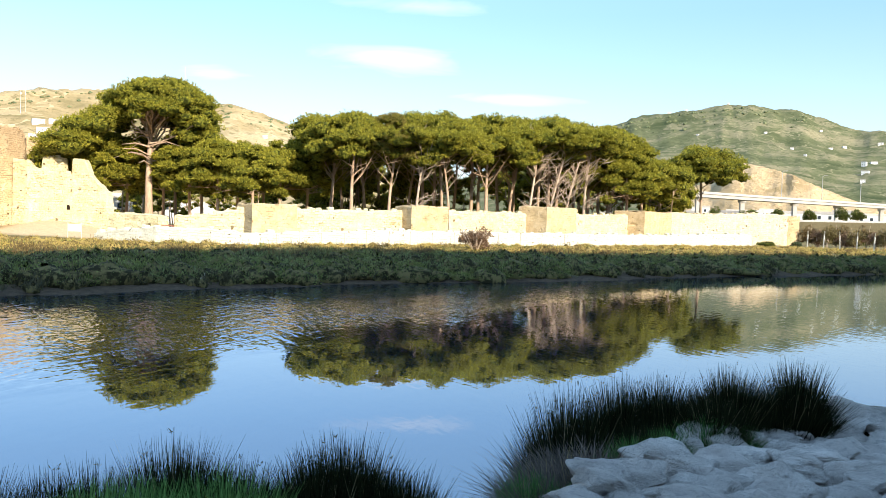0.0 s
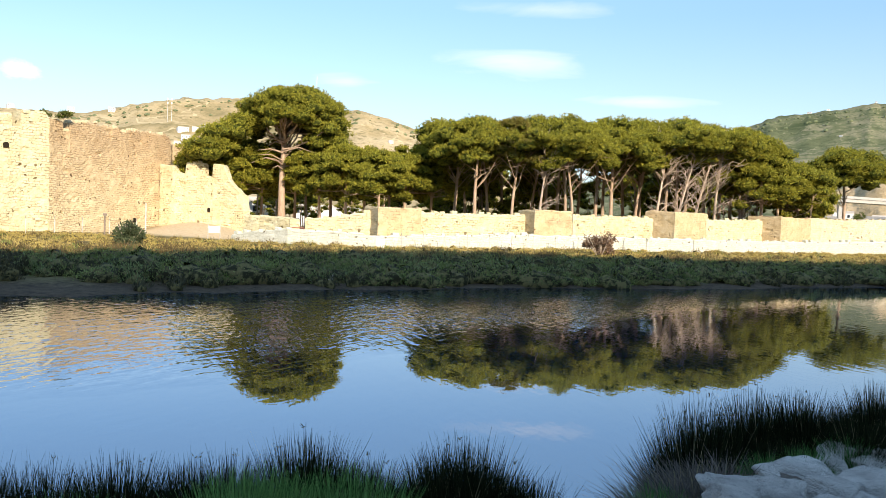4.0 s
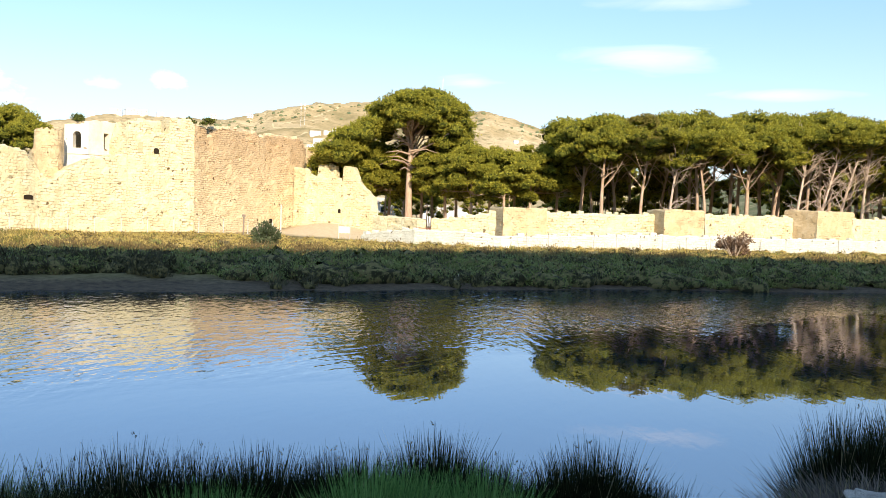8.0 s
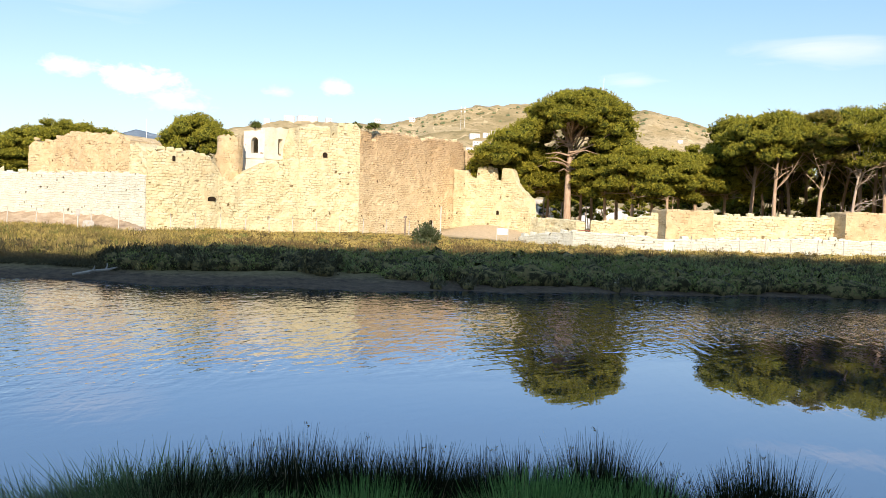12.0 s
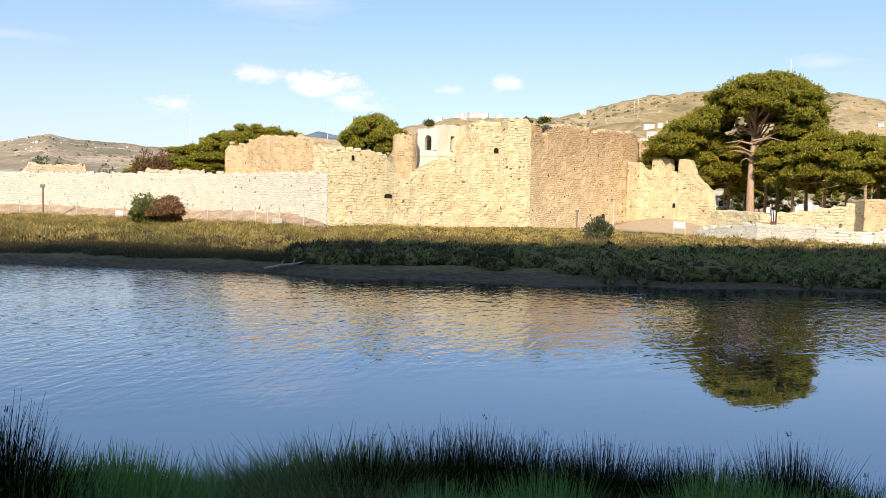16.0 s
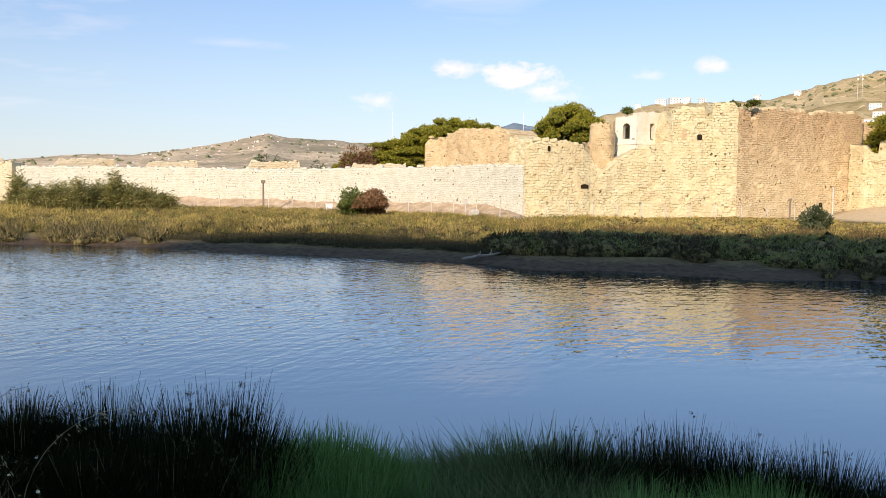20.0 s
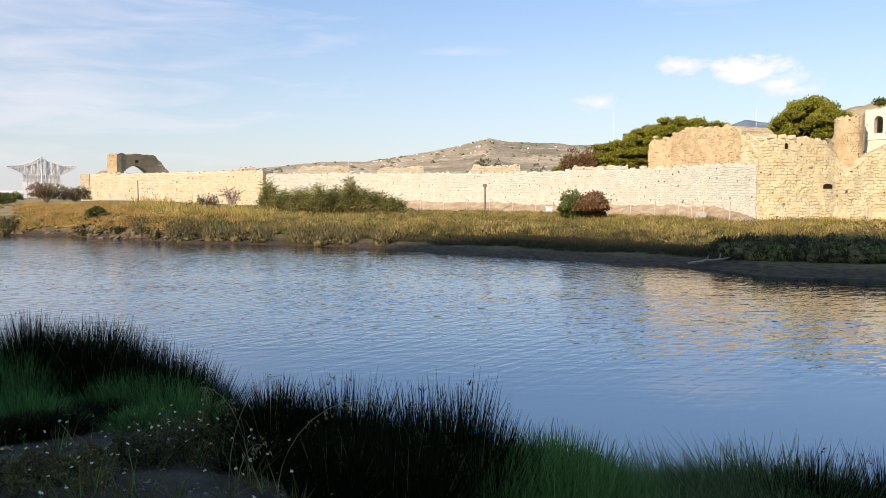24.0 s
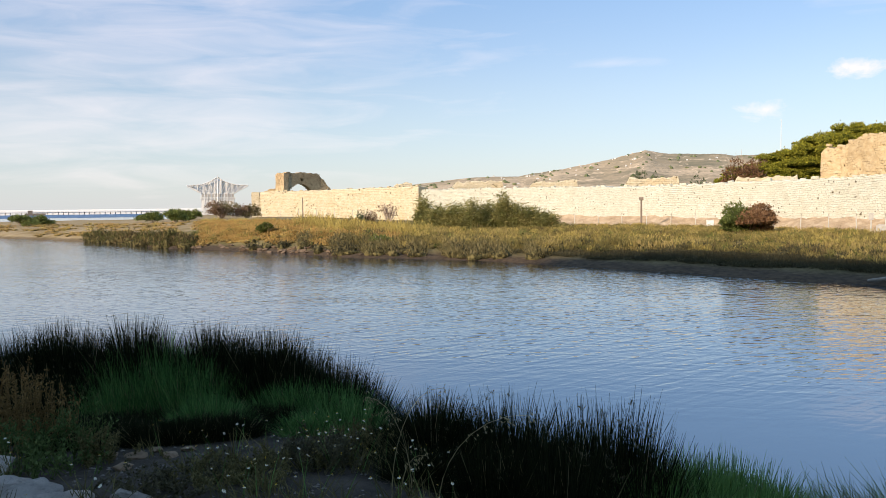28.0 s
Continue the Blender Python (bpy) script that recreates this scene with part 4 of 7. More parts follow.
part("string_course", pierced_mesh("string_course", wb * 0.9985, wc * 0.9985, 7.15 * K, 7.3 * K, 0.2, [], M_PLASTER), fort)
# closed panels drawn as hollows; the dark colour puts in their shade
M_NICHE_SHADE = Mat("dark_hollow", 1.0, 0.0).color((0.03, 0.022, 0.015)).m
for az, d, zb, w, h, mat, along in ((38.15, 72.05, 7.5, 0.6, 1.25, M_BROWN, -0.45), (37.15, 72.6, 7.55, 0.6, 0.6, M_NICHE_SHADE, -0.45), (44.7, 68.1, 3.3, 1.0, 0.5, M_NICHE_SHADE, -0.7), (29.6, 81.2, 1.8, 0.6, 0.6, M_NICHE_SHADE, -1.55), (24.9, 80.9, 3.0, 0.4, 0.6, M_NICHE_SHADE, 0.65), (47.2, 66.65, 6.3, 0.35, 0.6, M_NICHE_SHADE, -0.5)):
    p = polar(az, d)
    n_ = (polar(az + 0.5, d + along * 0.5) - polar(az - 0.5, d - along * 0.5)).normalized() * w / 2
    o_ = -p.normalized() * 0.05
    q = [(p.x + o_.x + s * n_.x, p.y + o_.y + s * n_.y, zb * K + z) for s, z in ((-1, 0), (1, 0), (1, h * 0.8), (0.4, h), (-0.4, h), (-1, h * 0.8))]
    back_q = [(x - o_.x * 6, y - o_.y * 6, z) for x, y, z in q]
    part("wall_niche", mesh_of("wall_niche", q + back_q, [(0, 1, 2, 3, 4, 5)] + [(i, (i + 1) % 6, 6 + (i + 1) % 6, 6 + i) for i in range(6)], mat), fort, "small flat panel drawn as a hollow in the masonry")

# the low walls to the right, with round bastions
solid("wall_front_low", wall_mesh("wall_front_low", [pnode(23.4, 67, 0.9, 1.3), pnode(22.6, 66, GZ, 1.6), pnode(19.6, 62.5, GZ, 2.0), pnode(16, 61.3, GZ, 2.0), pnode(13.2, 61.5, GZ, 1.75), pnode(3.4, 68.6, GZ, 2.1), pnode(-8.6, 79, GZ, 2.1), pnode(-13.6, 88, GZ, 2.1),
      pnode(-20.9, 108, GZ, 2.4)], 0.8 * K, M_WHITE, 0.6, 0.08, 13.0, relief=0.03), "low pale block retaining wall", "wall")
solid("wall_front", wall_mesh("wall_front", [pnode(22.6, 68, GZ, 2.95), pnode(19.6, 64.6, GZ, 2.9), pnode(19.5, 64.5, GZ, 2.85), pnode(19.45, 64.4, GZ, 2.8)], 0.9 * K, M_RUBBLE, 0.4, 0.1, 14.0), "low tan wall beside the gate gap", "wall")
for nm, nodes, sd in (("wall_front_a", [(18.4, 64, GZ, 2.85), (16.2, 64, GZ, 3.05), (14.6, 63.6, GZ, 3.45), (13.6, 63.5, GZ, 3.6)], 15.0), ("wall_front_b", [(10.3, 65.5, GZ, 3.6), (2.8, 71, GZ, 3.8)], 16.0),
                      ("wall_front_c", [(-0.4, 74.5, GZ, 3.95), (-6.5, 80.5, GZ, 4.0)], 17.0), ("wall_front_d", [(-9.3, 84, GZ, 4.05), (-13.3, 92, GZ, 4.2)], 18.0),
                      ("wall_front_e", [(-15.6, 98, GZ, 4.75), (-17.6, 105, GZ, 4.7), (-20.8, 114, GZ, 5.1), (-23.1, 119, GZ, 5.1)], 19.0)):
    solid(nm, wall_mesh(nm, [pnode(*n) for n in nodes], 1.5 * K, M_RUBBLE if nm != "wall_front_e" else M_BLOCK, 0.5, 0.1, sd), "tan stone wall with a ragged top", "wall")
def bastion(left, right, top, back, seed):
    """A square bastion that stands out from the wall: its two front corners (degrees, plan units)."""
    a_, b_ = polar(*left), polar(*right)
    along = (b_ - a_).normalized()
    inn = Vector((-along.y, along.x)) * back
    nodes = [(p.x, p.y, GZ * K - 0.5, top * K) for p in (a_ + inn, a_, b_)]
    me = wall_mesh("bastion", nodes, back, M_TAN, 0.4, 0.08, seed, foot=-0.4, relief=0.05)
    tagged(new("bastion", me), "low squared tan stone bastion in the wall", "bastion", "bastions")


bastion((13.35, 62.2), (10.25, 63.8), 3.95, 4.0, 5.1)
bastion((2.3, 69.6), (-0.35, 71.8), 4.25, 4.0, 6.1)
bastion((-7.25, 78.6), (-9.4, 84.4), 4.65, 4.5, 7.1)
bastion((-13.95, 90.2), (-15.75, 97.8), 4.65, 5.0, 8.1)
p = polar(-23.0, 120.5)
tagged(new("bastion", round_mesh("bastion", p.x, p.y, 1.6 * K, GZ * K - 0.5, 4.9 * K, M_TAN, 72, 0.12, 0.98, 9.1)), "low round stone bastion at the wall's end", "bastion", "bastions")


# ---- trees ----
def crown_points(lobes, n, r, inner=0.25):
    """Points and outward ways over a crown of flattened lobes (x, y, z, rx, rz): most on the upper shells."""
    w = np.array([l[3] ** 2 for l in lobes])
    idx = r.choice(len(lobes), n, p=w / w.sum())
    L = np.array(lobes)[idx]
    v = r.normal(size=(n, 3))
    v[:, 2] = np.abs(v[:, 2]) * 1.0 - 0.35 * (r.random(n) < 0.45) * np.abs(v[:, 2]) * 2.2
    v /= np.linalg.norm(v, axis=1)[:, None]
    rad = np.where(r.random(n) < inner, r.uniform(0.35, 0.9, n), r.uniform(0.88, 1.06, n))
    rad *= 1 + 0.16 * fbm(v[:, 0] * 6 + L[:, 0] * 3, v[:, 1] * 6 + v[:, 2] * 5 + L[:, 1], 1.0, 3.0)
    c = L[:, :3] + v * rad[:, None] * np.column_stack([L[:, 3], L[:, 3], L[:, 4]])
    return c, v * [1, 1, 1.5]


def core_mesh(lobes, shrink, r, seg=9, rings=6):
    """Uneven leafy hearts of the lobes, which close the crown."""
    out = []
    th = np.linspace(0, 2 * np.pi, seg, endpoint=False)
    ph = np.linspace(-1.35, 1.4, rings)
    for x, y, z, rx, rz in lobes:
        T, P = np.meshgrid(th, ph)
        k = shrink * (1 + 0.16 * r.normal(size=T.shape))
        v = np.stack([x + rx * k * np.cos(P) * np.cos(T), y + rx * k * np.cos(P) * np.sin(T), z + rz * k * np.sin(P)], -1).reshape(-1, 3)
        i, j = np.meshgrid(np.arange(rings - 1), np.arange(seg), indexing="ij")
        j2 = (j + 1) % seg
        out.append((v, np.stack([i * seg + j, i * seg + j2, (i + 1) * seg + j2, (i + 1) * seg + j], -1).reshape(-1, 4)))
    return join(*out)


def pine_meshes(name, height, crown_r, crown_h, bare, seed, n_lobes=11, dense=1.0, trunk_r=0.32, fork=0.5, limbs=9, under=0.8, needles=3600, more=(), clear=0.55, dome=0.46, tilt=0.03):
    """The trunk mesh and the crown mesh of an umbrella pine."""
    r = np.random.default_rng(seed)
    lobes = []
    for k in range(n_lobes):
        a, q = r.uniform(0, 2 * np.pi), math.sqrt(r.uniform(0.0, 1)) * 0.9
        rx = crown_r * r.uniform(0.15, 0.26)
        z = height - crown_h * (0.13 + under * r.random() ** 1.6 * 0.5 + dome * q**2.0)
        lobes.append((math.cos(a) * q * crown_r, math.sin(a) * q * crown_r, z, rx, rx * r.uniform(0.5, 0.75)))
    lobes += list(more)
    lean = r.normal(size=2) * height * tilt
    z = np.linspace(-0.4, height - crown_h * clear, 9)
    u = (z - z[0]) / (z[-1] - z[0])
    axis = np.column_stack([lean[0] * u**2 + 0.12 * np.sin(u * 5 + seed), lean[1] * u**2 + 0.12 * np.cos(u * 4 + seed), z])
    wood = [tube(axis, trunk_r * (1.25 - 0.75 * u), 8)]
    for k in range(limbs):
        lb = lobes[k % len(lobes)]
        s = r.uniform(fork, 0.95)
        i = s * 8
        p0 = axis[int(i)] + (axis[min(8, int(i) + 1)] - axis[int(i)]) * (i - int(i))
        p2 = np.array([lb[0], lb[1], lb[2] - lb[4] * 0.2]) + r.normal(size=3) * 0.3
        p1 = (p0 + p2) / 2 + np.array([0, 0, -0.06 * height * r.random()])
        t = np.linspace(0, 1, 6)[:, None]
        pts = p0 * (1 - t) ** 2 + 2 * p1 * t * (1 - t) + p2 * t**2 + np.concatenate([np.zeros((1, 3)), r.normal(size=(5, 3)) * 0.1])
        wood.append(tube(pts, trunk_r * np.linspace(0.34, 0.07, 6), 5))
        for q in range(3):
            b0 = pts[2 + q]
            b1 = b0 + (r.normal(size=3) * [1.2, 1.2, 0.5] + [0, 0, 0.4])
            wood.append(tube(np.array([b0, (b0 + b1) / 2 + r.normal(size=3) * 0.1, b1]), trunk_r * np.array([0.14, 0.09, 0.03]), 4))
    tv, tf = join(*wood)
    n = int(needles * dense)
    c, o = crown_points(lobes, n, r)
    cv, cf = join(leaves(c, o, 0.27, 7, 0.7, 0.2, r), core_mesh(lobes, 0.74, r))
    return (tv, tf), (cv, cf), len(lobes) * 45


def pine(name, meshes, label, at, turn, scale, group="pines behind the wall", crown_label=""):
    ob = thing(name, label, "pine tree", group)
    part("trunk", meshes[0], ob)
    part("crown", meshes[1], ob, crown_label)
    ob.matrix_basis = pose(at[0], at[1], at[2], 0, 0, turn) @ Matrix.Diagonal((*scale, 1))
    return ob


def spot(az, d, z=None):
    p = polar(az, d)
    return (p.x, p.y, 1.55 if z is None else z)


PINES = []
for k, spec in enumerate(((17.6, 6.6, 9.0, 0.6, 11, 72, 1.9, 0.25), (17.6, 6.0, 8.4, 0.6, 12, 64, 1.8, 0.22), (17.8, 7.0, 9.2, 0.6, 13, 84, 2.3, 0.27), (12.6, 4.8, 7.8, 0.5, 14, 64, 1.9, 0.22))):
    h, cr, ch, b, sd, nl, dn, trr = spec
    w_, c_, n_ = pine_meshes("pine", h, cr, ch, b, sd, nl, dn, trr, under=0.8 if k < 3 else 1.1)
    PINES.append((mesh_of("trunk", *w_, M_BARK, True), hearted(mesh_of("crown", *c_, M_PINE, True), M_PINE_SHADE, n_)))
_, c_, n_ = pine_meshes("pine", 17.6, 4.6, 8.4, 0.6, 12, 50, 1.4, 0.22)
PINES.append((PINES[1][0], hearted(mesh_of("crown", *c_, M_PINE_DRY, True), M_PINE_SHADE, n_)))
# half-bare pines: a leaning pale trunk, a fan of dead limbs and a small crown
def bare_pine(seed, height, lean, limbs=26):
    r = np.random.default_rng(seed)
    u = np.linspace(0, 1, 10)
    axis = np.column_stack([lean * height * u**1.4, 0.25 * np.sin(u * 4 + seed), height * u * 0.92 - 0.4])
    wood = [tube(axis, 0.24 * (1.2 - 0.95 * u), 8)]
    for k in range(limbs):
        q = r.uniform(0.32, 0.97)
        i = min(8, int(q * 9))
        p0 = axis[i] + (axis[i + 1] - axis[i]) * (q * 9 - i)
        a, ln = r.uniform(0, 2 * np.pi), r.uniform(1.4, 3.6) * (1.25 - 0.5 * q)
        way = np.array([math.cos(a) + 0.5 * np.sign(lean), math.sin(a), r.uniform(0.5, 1.7)])
        t = np.linspace(0, 1, 5)[:, None]
        pts = p0 + way * ln * t + np.array([0, 0, -0.35 * ln]) * t**2 + np.concatenate([np.zeros((1, 3)), r.normal(size=(4, 3)) * 0.14])
        wood.append(tube(pts, 0.075 * np.linspace(1.0, 0.25, 5), 5))
        for g in range(5):
            b0 = pts[1 + g % 4]
            b1 = b0 + way * r.uniform(0.3, 1.0) + r.normal(size=3) * [0.6, 0.6, 0.5]
            wood.append(tube(np.array([b0, (b0 + b1) / 2 + r.normal(size=3) * 0.08, b1]), [0.032, 0.024, 0.012], 4))
    top = axis[-1]
    lobes = [(top[0] + r.normal() * 2.4, top[1] + r.normal() * 2.4, height - 1.0 - abs(r.normal()) * 1.0, r.uniform(0.9, 1.6), r.uniform(0.6, 0.9)) for _ in range(34)]
    c, o = crown_points(lobes, 4200, r)
    return join(*wood), join(leaves(c, o, 0.27, 7, 0.7, 0.2, r), core_mesh(lobes, 0.7, r)), len(lobes) * 45


for sd, ln in ((15, 0.12), (16, 0.2)):
    w_, c_, n_ = bare_pine(sd, 17.0, ln)
    PINES.append((mesh_of("trunk", *w_, M_DEAD, True), hearted(mesh_of("crown", *c_, M_PINE, True), M_PINE_SHADE, n_)))

# the great umbrella pine
low_dice = random.Random(3)
LOW = []
for k in range(32):
    q = low_dice.uniform(3.0, 12.6)
    LOW.append((-q * 0.94, -q * 0.34 + low_dice.uniform(-2.5, 2.5), 15.6 - (q - 5.5) * 0.75 + low_dice.uniform(-1.8, 1.4), low_dice.uniform(1.6, 2.4), low_dice.uniform(0.9, 1.4)))
for k in range(14):
    q = low_dice.uniform(4.0, 8.8)
    LOW.append((q * 0.94, q * 0.34 + low_dice.uniform(-1.0, 4.5), low_dice.uniform(9.5, 16.5), low_dice.uniform(1.5, 2.2), low_dice.uniform(0.9, 1.4)))
for k in range(34):
    LOW.append((low_dice.uniform(-6.5, 8.0), low_dice.uniform(2.5, 6.5), low_dice.uniform(10.5, 16.5), low_dice.uniform(1.2, 2.0), low_dice.uniform(0.8, 1.2)))
DOME = []
for k in range(190):
    a_, q = low_dice.uniform(0, 2 * math.pi), math.sqrt(low_dice.random()) * 0.97
    rx = low_dice.uniform(0.9, 1.7)
    DOME.append((1.7 + math.cos(a_) * q * 6.6, math.sin(a_) * q * 6.6, 20.4 - 5.0 * (1 - math.sqrt(1 - q * q)) - low_dice.random() ** 2 * 2.4, rx, rx * low_dice.uniform(0.5, 0.75)))
for k in range(34):
    LOW.append((low_dice.uniform(3.4, 8.2), low_dice.uniform(-3.0, 4.0), low_dice.uniform(12.6, 17.0), low_dice.uniform(1.0, 1.7), low_dice.uniform(0.7, 1.1)))
w_, c_, n_ = pine_meshes("great_pine", 21.4, 9.4, 13.0, 0.4, 21, 0, 7.0, 0.5, 0.66, 24, more=DOME + LOW, clear=0.42)
dead = [w_]
for k in range(14):
    z = low_dice.uniform(9.0, 13.5)
    a_ = low_dice.uniform(2.2, 4.4) if k < 10 else low_dice.uniform(-0.6, 0.6)
    ln = low_dice.uniform(2.5, 5.5)
    dead.append(tube([(0, 0, z), (math.cos(a_) * ln * 0.5, math.sin(a_) * ln * 0.5, z + ln * 0.12), (math.cos(a_) * ln, math.sin(a_) * ln, z + low_dice.uniform(-0.6, 0.8))], [0.13, 0.09, 0.02], 5))
w_ = join(*dead)
GREAT = (mesh_of("trunk", *w_, M_BARK, True), hearted(mesh_of("crown", *c_, M_PINE, True), M_PINE_SHADE, n_))
pine("pine_tree", GREAT, "great umbrella pine with a tall bare trunk", spot(20.05, 84), 20, (1, 1, 1), "great pine")

# the grove
GROVE = [(8.0, 84, 0, 0.98), (5.6, 88, 1, 1.0), (6.6, 80, 2, 0.93), (3.9, 80, 4, 0.95), (1.6, 88, 2, 1.03), (0.2, 84, 1, 1.0), (-1.8, 90, 0, 1.06), (-3.0, 86, 2, 1.0), (-4.6, 92, 1, 1.06), (-5.8, 87, 5, 0.95), (-7.2, 94, 2, 1.08),
         (-8.3, 91, 6, 0.96), (-10.0, 97, 0, 1.06), (-9.7, 93, 5, 0.98), (-9.0, 99, 2, 1.07), (-7.8, 98, 0, 1.07), (-4.9, 96, 2, 1.06), (-2.4, 94, 2, 1.04), (0.8, 94, 2, 1.03), (-10.8, 101, 2, 1.05), (-11.4, 98, 1, 1.04), (-12.6, 96, 3, 1.22), (-13.6, 101, 3, 1.2), (-14.9, 104, 3, 1.1), (2.6, 96, 1, 1.05), (-0.6, 99, 0, 1.05), (7.2, 95, 1, 1.0), (-9.4, 104, 2, 1.05), (4.6, 100, 0, 1.05), (-6.2, 104, 1, 1.08), (-11.2, 97, 6, 0.92), (-7.1, 88, 6, 0.9), (2.1, 79, 5, 0.84), (-0.3, 80, 1, 0.9), (-6.6, 92, 0, 1.02), (-3.8, 98, 0, 1.06)]
for az, d, k, s in GROVE:
    s *= 1.06
    pine("pine_tree", PINES[k], ("tall pine with a flat green crown and bare trunk", "half-bare pine with long pale limbs", "tall pine with a yellowing crown")[1 if k in (5, 6) else 2 if k == 4 else 0], spot(az, d), az * 47 % 360 if k < 5 else az * 23 % 120 - 80, (s, s, s))
back_dice = random.Random(9)
FAR_PINES = []
for sd, h, cr, ch in ((81, 17.6, 4.6, 10.0), (82, 12.6, 4.6, 9.0)):
    w_, c_, n_ = pine_meshes("pine", h, cr, ch, 0.5, sd, 30, 0.42, 0.17, 0.5, 5, under=1.1)
    FAR_PINES.append((mesh_of("trunk", *w_, M_BARK, True), hearted(mesh_of("crown", *c_, M_PINE, True), M_PINE_SHADE, n_)))
for i in range(96):
    az = back_dice.uniform(-16, 25)
    s = back_dice.uniform(0.7, 1.0) * (1.0 if az < 8.5 else 0.8)
    pine("pine_tree", FAR_PINES[i % 2], "slender pine deep inside the dark grove", spot(az, back_dice.uniform(100, 128)), back_dice.uniform(0, 360), (s, s, s * (1.3 if i % 2 and az < 8.5 else 1.0)), "pines inside the grove")
for az, d, k, s in ((15.6, 80, 3, 1.06), (13.4, 78, 3, 1.0), (11.4, 84, 3, 1.12), (9.6, 88, 3, 1.14), (17.4, 84, 3, 1.08), (12.6, 92, 3, 1.1), (14.4, 86, 3, 1.12), (16.6, 90, 3, 1.15), (19.2, 90, 3, 1.1), (21.4, 93, 3, 1.1), (18.4, 95, 3, 1.2), (22.8, 88, 3, 1.15), (25.0, 86, 3, 1.15), (24.2, 92, 3, 1.25)):
    pine("pine_tree", PINES[k], "smaller bushy pine in the shade of taller ones", spot(az, d), az * 61 % 360, (s, s, s), "smaller pines")
pine("pine_tree", PINES[2], "lone leaning pine at the grove's edge", spot(-17.6, 112), 80, (1.15, 1.15, 1.02))
for az, d, k, s in ((58.2, 96, 3, 0.92), (56.4, 97, 3, 1.08), (54.5, 98, 3, 1.24), (52.6, 99, 3, 1.22), (51.0, 100, 3, 1.16), (59.6, 94, 3, 0.74)):
    pine("pine_tree", PINES[k], "dense dark pine behind the long wall", spot(az, d), az * 33 % 360, (1.2, 1.2, s), "pines behind the long wall")
pine("pine_tree", PINES[2], "round pine behind the turret", spot(45.8, 92), 15, (0.80, 0.80, 0.94), "pines behind the long wall")
pine("pine_tree", PINES[3], "pine whose crown shows over the keep", spot(29.0, 112), 15, (1.1, 1.1, 1.1), "pines behind the keep")


# ---- the near bank ----
def clump_mesh(name, n, radius, height, mat, seed, spread=0.5, width=0.006, bend=0.35, low=0.45, stray=0.12, heart=0.0):
    r = np.random.default_rng(seed)
    a, q = r.uniform(0, 2 * np.pi, n), np.sqrt(r.random(n)) * radius
    roots = np.column_stack([np.cos(a) * q, np.sin(a) * q, np.full(n, -0.05)])
    h = height * r.uniform(low, 1.0, n) * (1 - 0.55 * (q / radius) ** 2)
    out = np.column_stack([np.cos(a), np.sin(a)]) * (q / radius)[:, None] * spread * height + r.normal(size=(n, 2)) * stray * height
    v, f = blades(roots, h, out, width * r.uniform(0.7, 1.4, n), r, bend)
    if heart:
        # the short dense growth at the clump's foot
        k = r.integers(0, n, int(n * 0.6))
        v, f = join((v, f), blades(roots[k] + r.normal(size=(len(k), 3)) * [0.03, 0.03, 0], h[k] * r.uniform(0.3, heart + 0.2, len(k)), out[k] * 0.4, width * 2.2, r, bend, 2))
    return mesh_of(name, v, f, mat)


def seed_tuft(seed, radius=0.34, height=1.3, n=16):
    """Small dark seed heads near the tips of a rush clump."""
    r = np.random.default_rng(seed)
    a, q = r.uniform(0, 2 * np.pi, n), np.sqrt(r.random(n))
    z = height * r.uniform(0.5, 0.82, n) * (1 - 0.3 * q**2)
    lean = 1 + 0.7 * z / height
    c = np.column_stack([np.cos(a) * q * radius * lean, np.sin(a) * q * radius * lean, z])
    return mesh_of("seed_tuft", *leaves(c, np.tile([0, 0, 1.0], (n, 1)), 0.034, 6, 0.8, 0.14, r), M_DARKSEDGE)


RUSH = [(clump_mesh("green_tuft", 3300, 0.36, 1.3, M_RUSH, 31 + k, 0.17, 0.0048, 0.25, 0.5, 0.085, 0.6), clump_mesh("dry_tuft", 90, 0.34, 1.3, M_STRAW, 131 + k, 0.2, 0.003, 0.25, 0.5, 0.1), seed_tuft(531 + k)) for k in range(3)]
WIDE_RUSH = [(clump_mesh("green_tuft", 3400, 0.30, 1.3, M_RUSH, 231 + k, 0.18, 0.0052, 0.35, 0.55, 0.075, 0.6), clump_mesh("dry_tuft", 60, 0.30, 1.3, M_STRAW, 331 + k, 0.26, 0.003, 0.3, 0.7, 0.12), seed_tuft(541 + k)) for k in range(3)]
SOFT = [(clump_mesh("green_tuft", 4200, 0.48, 0.8, M_GRASS, 41 + k, 0.2, 0.0062, 0.3, 0.5, 0.10, 0.6), clump_mesh("dry_tuft", 160, 0.45, 0.7, M_STRAW, 141 + k, 0.22, 0.005)) for k in range(2)]
SOFT_SHADED = [(clump_mesh("green_tuft", 1500, 0.36, 0.8, M_SHADEGRASS, 61 + k, 0.16, 0.0056, 0.3, 0.3, 0.10, 0.42), clump_mesh("dry_tuft", 60, 0.4, 0.7, M_STRAW, 161 + k, 0.22, 0.004)) for k in range(2)]
TOUSLED = [(clump_mesh("green_tuft", 3600, 0.46, 0.7, M_GREYGRASS, 71 + k, 0.3, 0.0062, 0.7, 0.45, 0.22, 0.6), clump_mesh("dry_tuft", 150, 0.42, 0.7, M_STRAW, 171 + k, 0.3, 0.004, 0.5, 0.5, 0.2)) for k in range(2)]
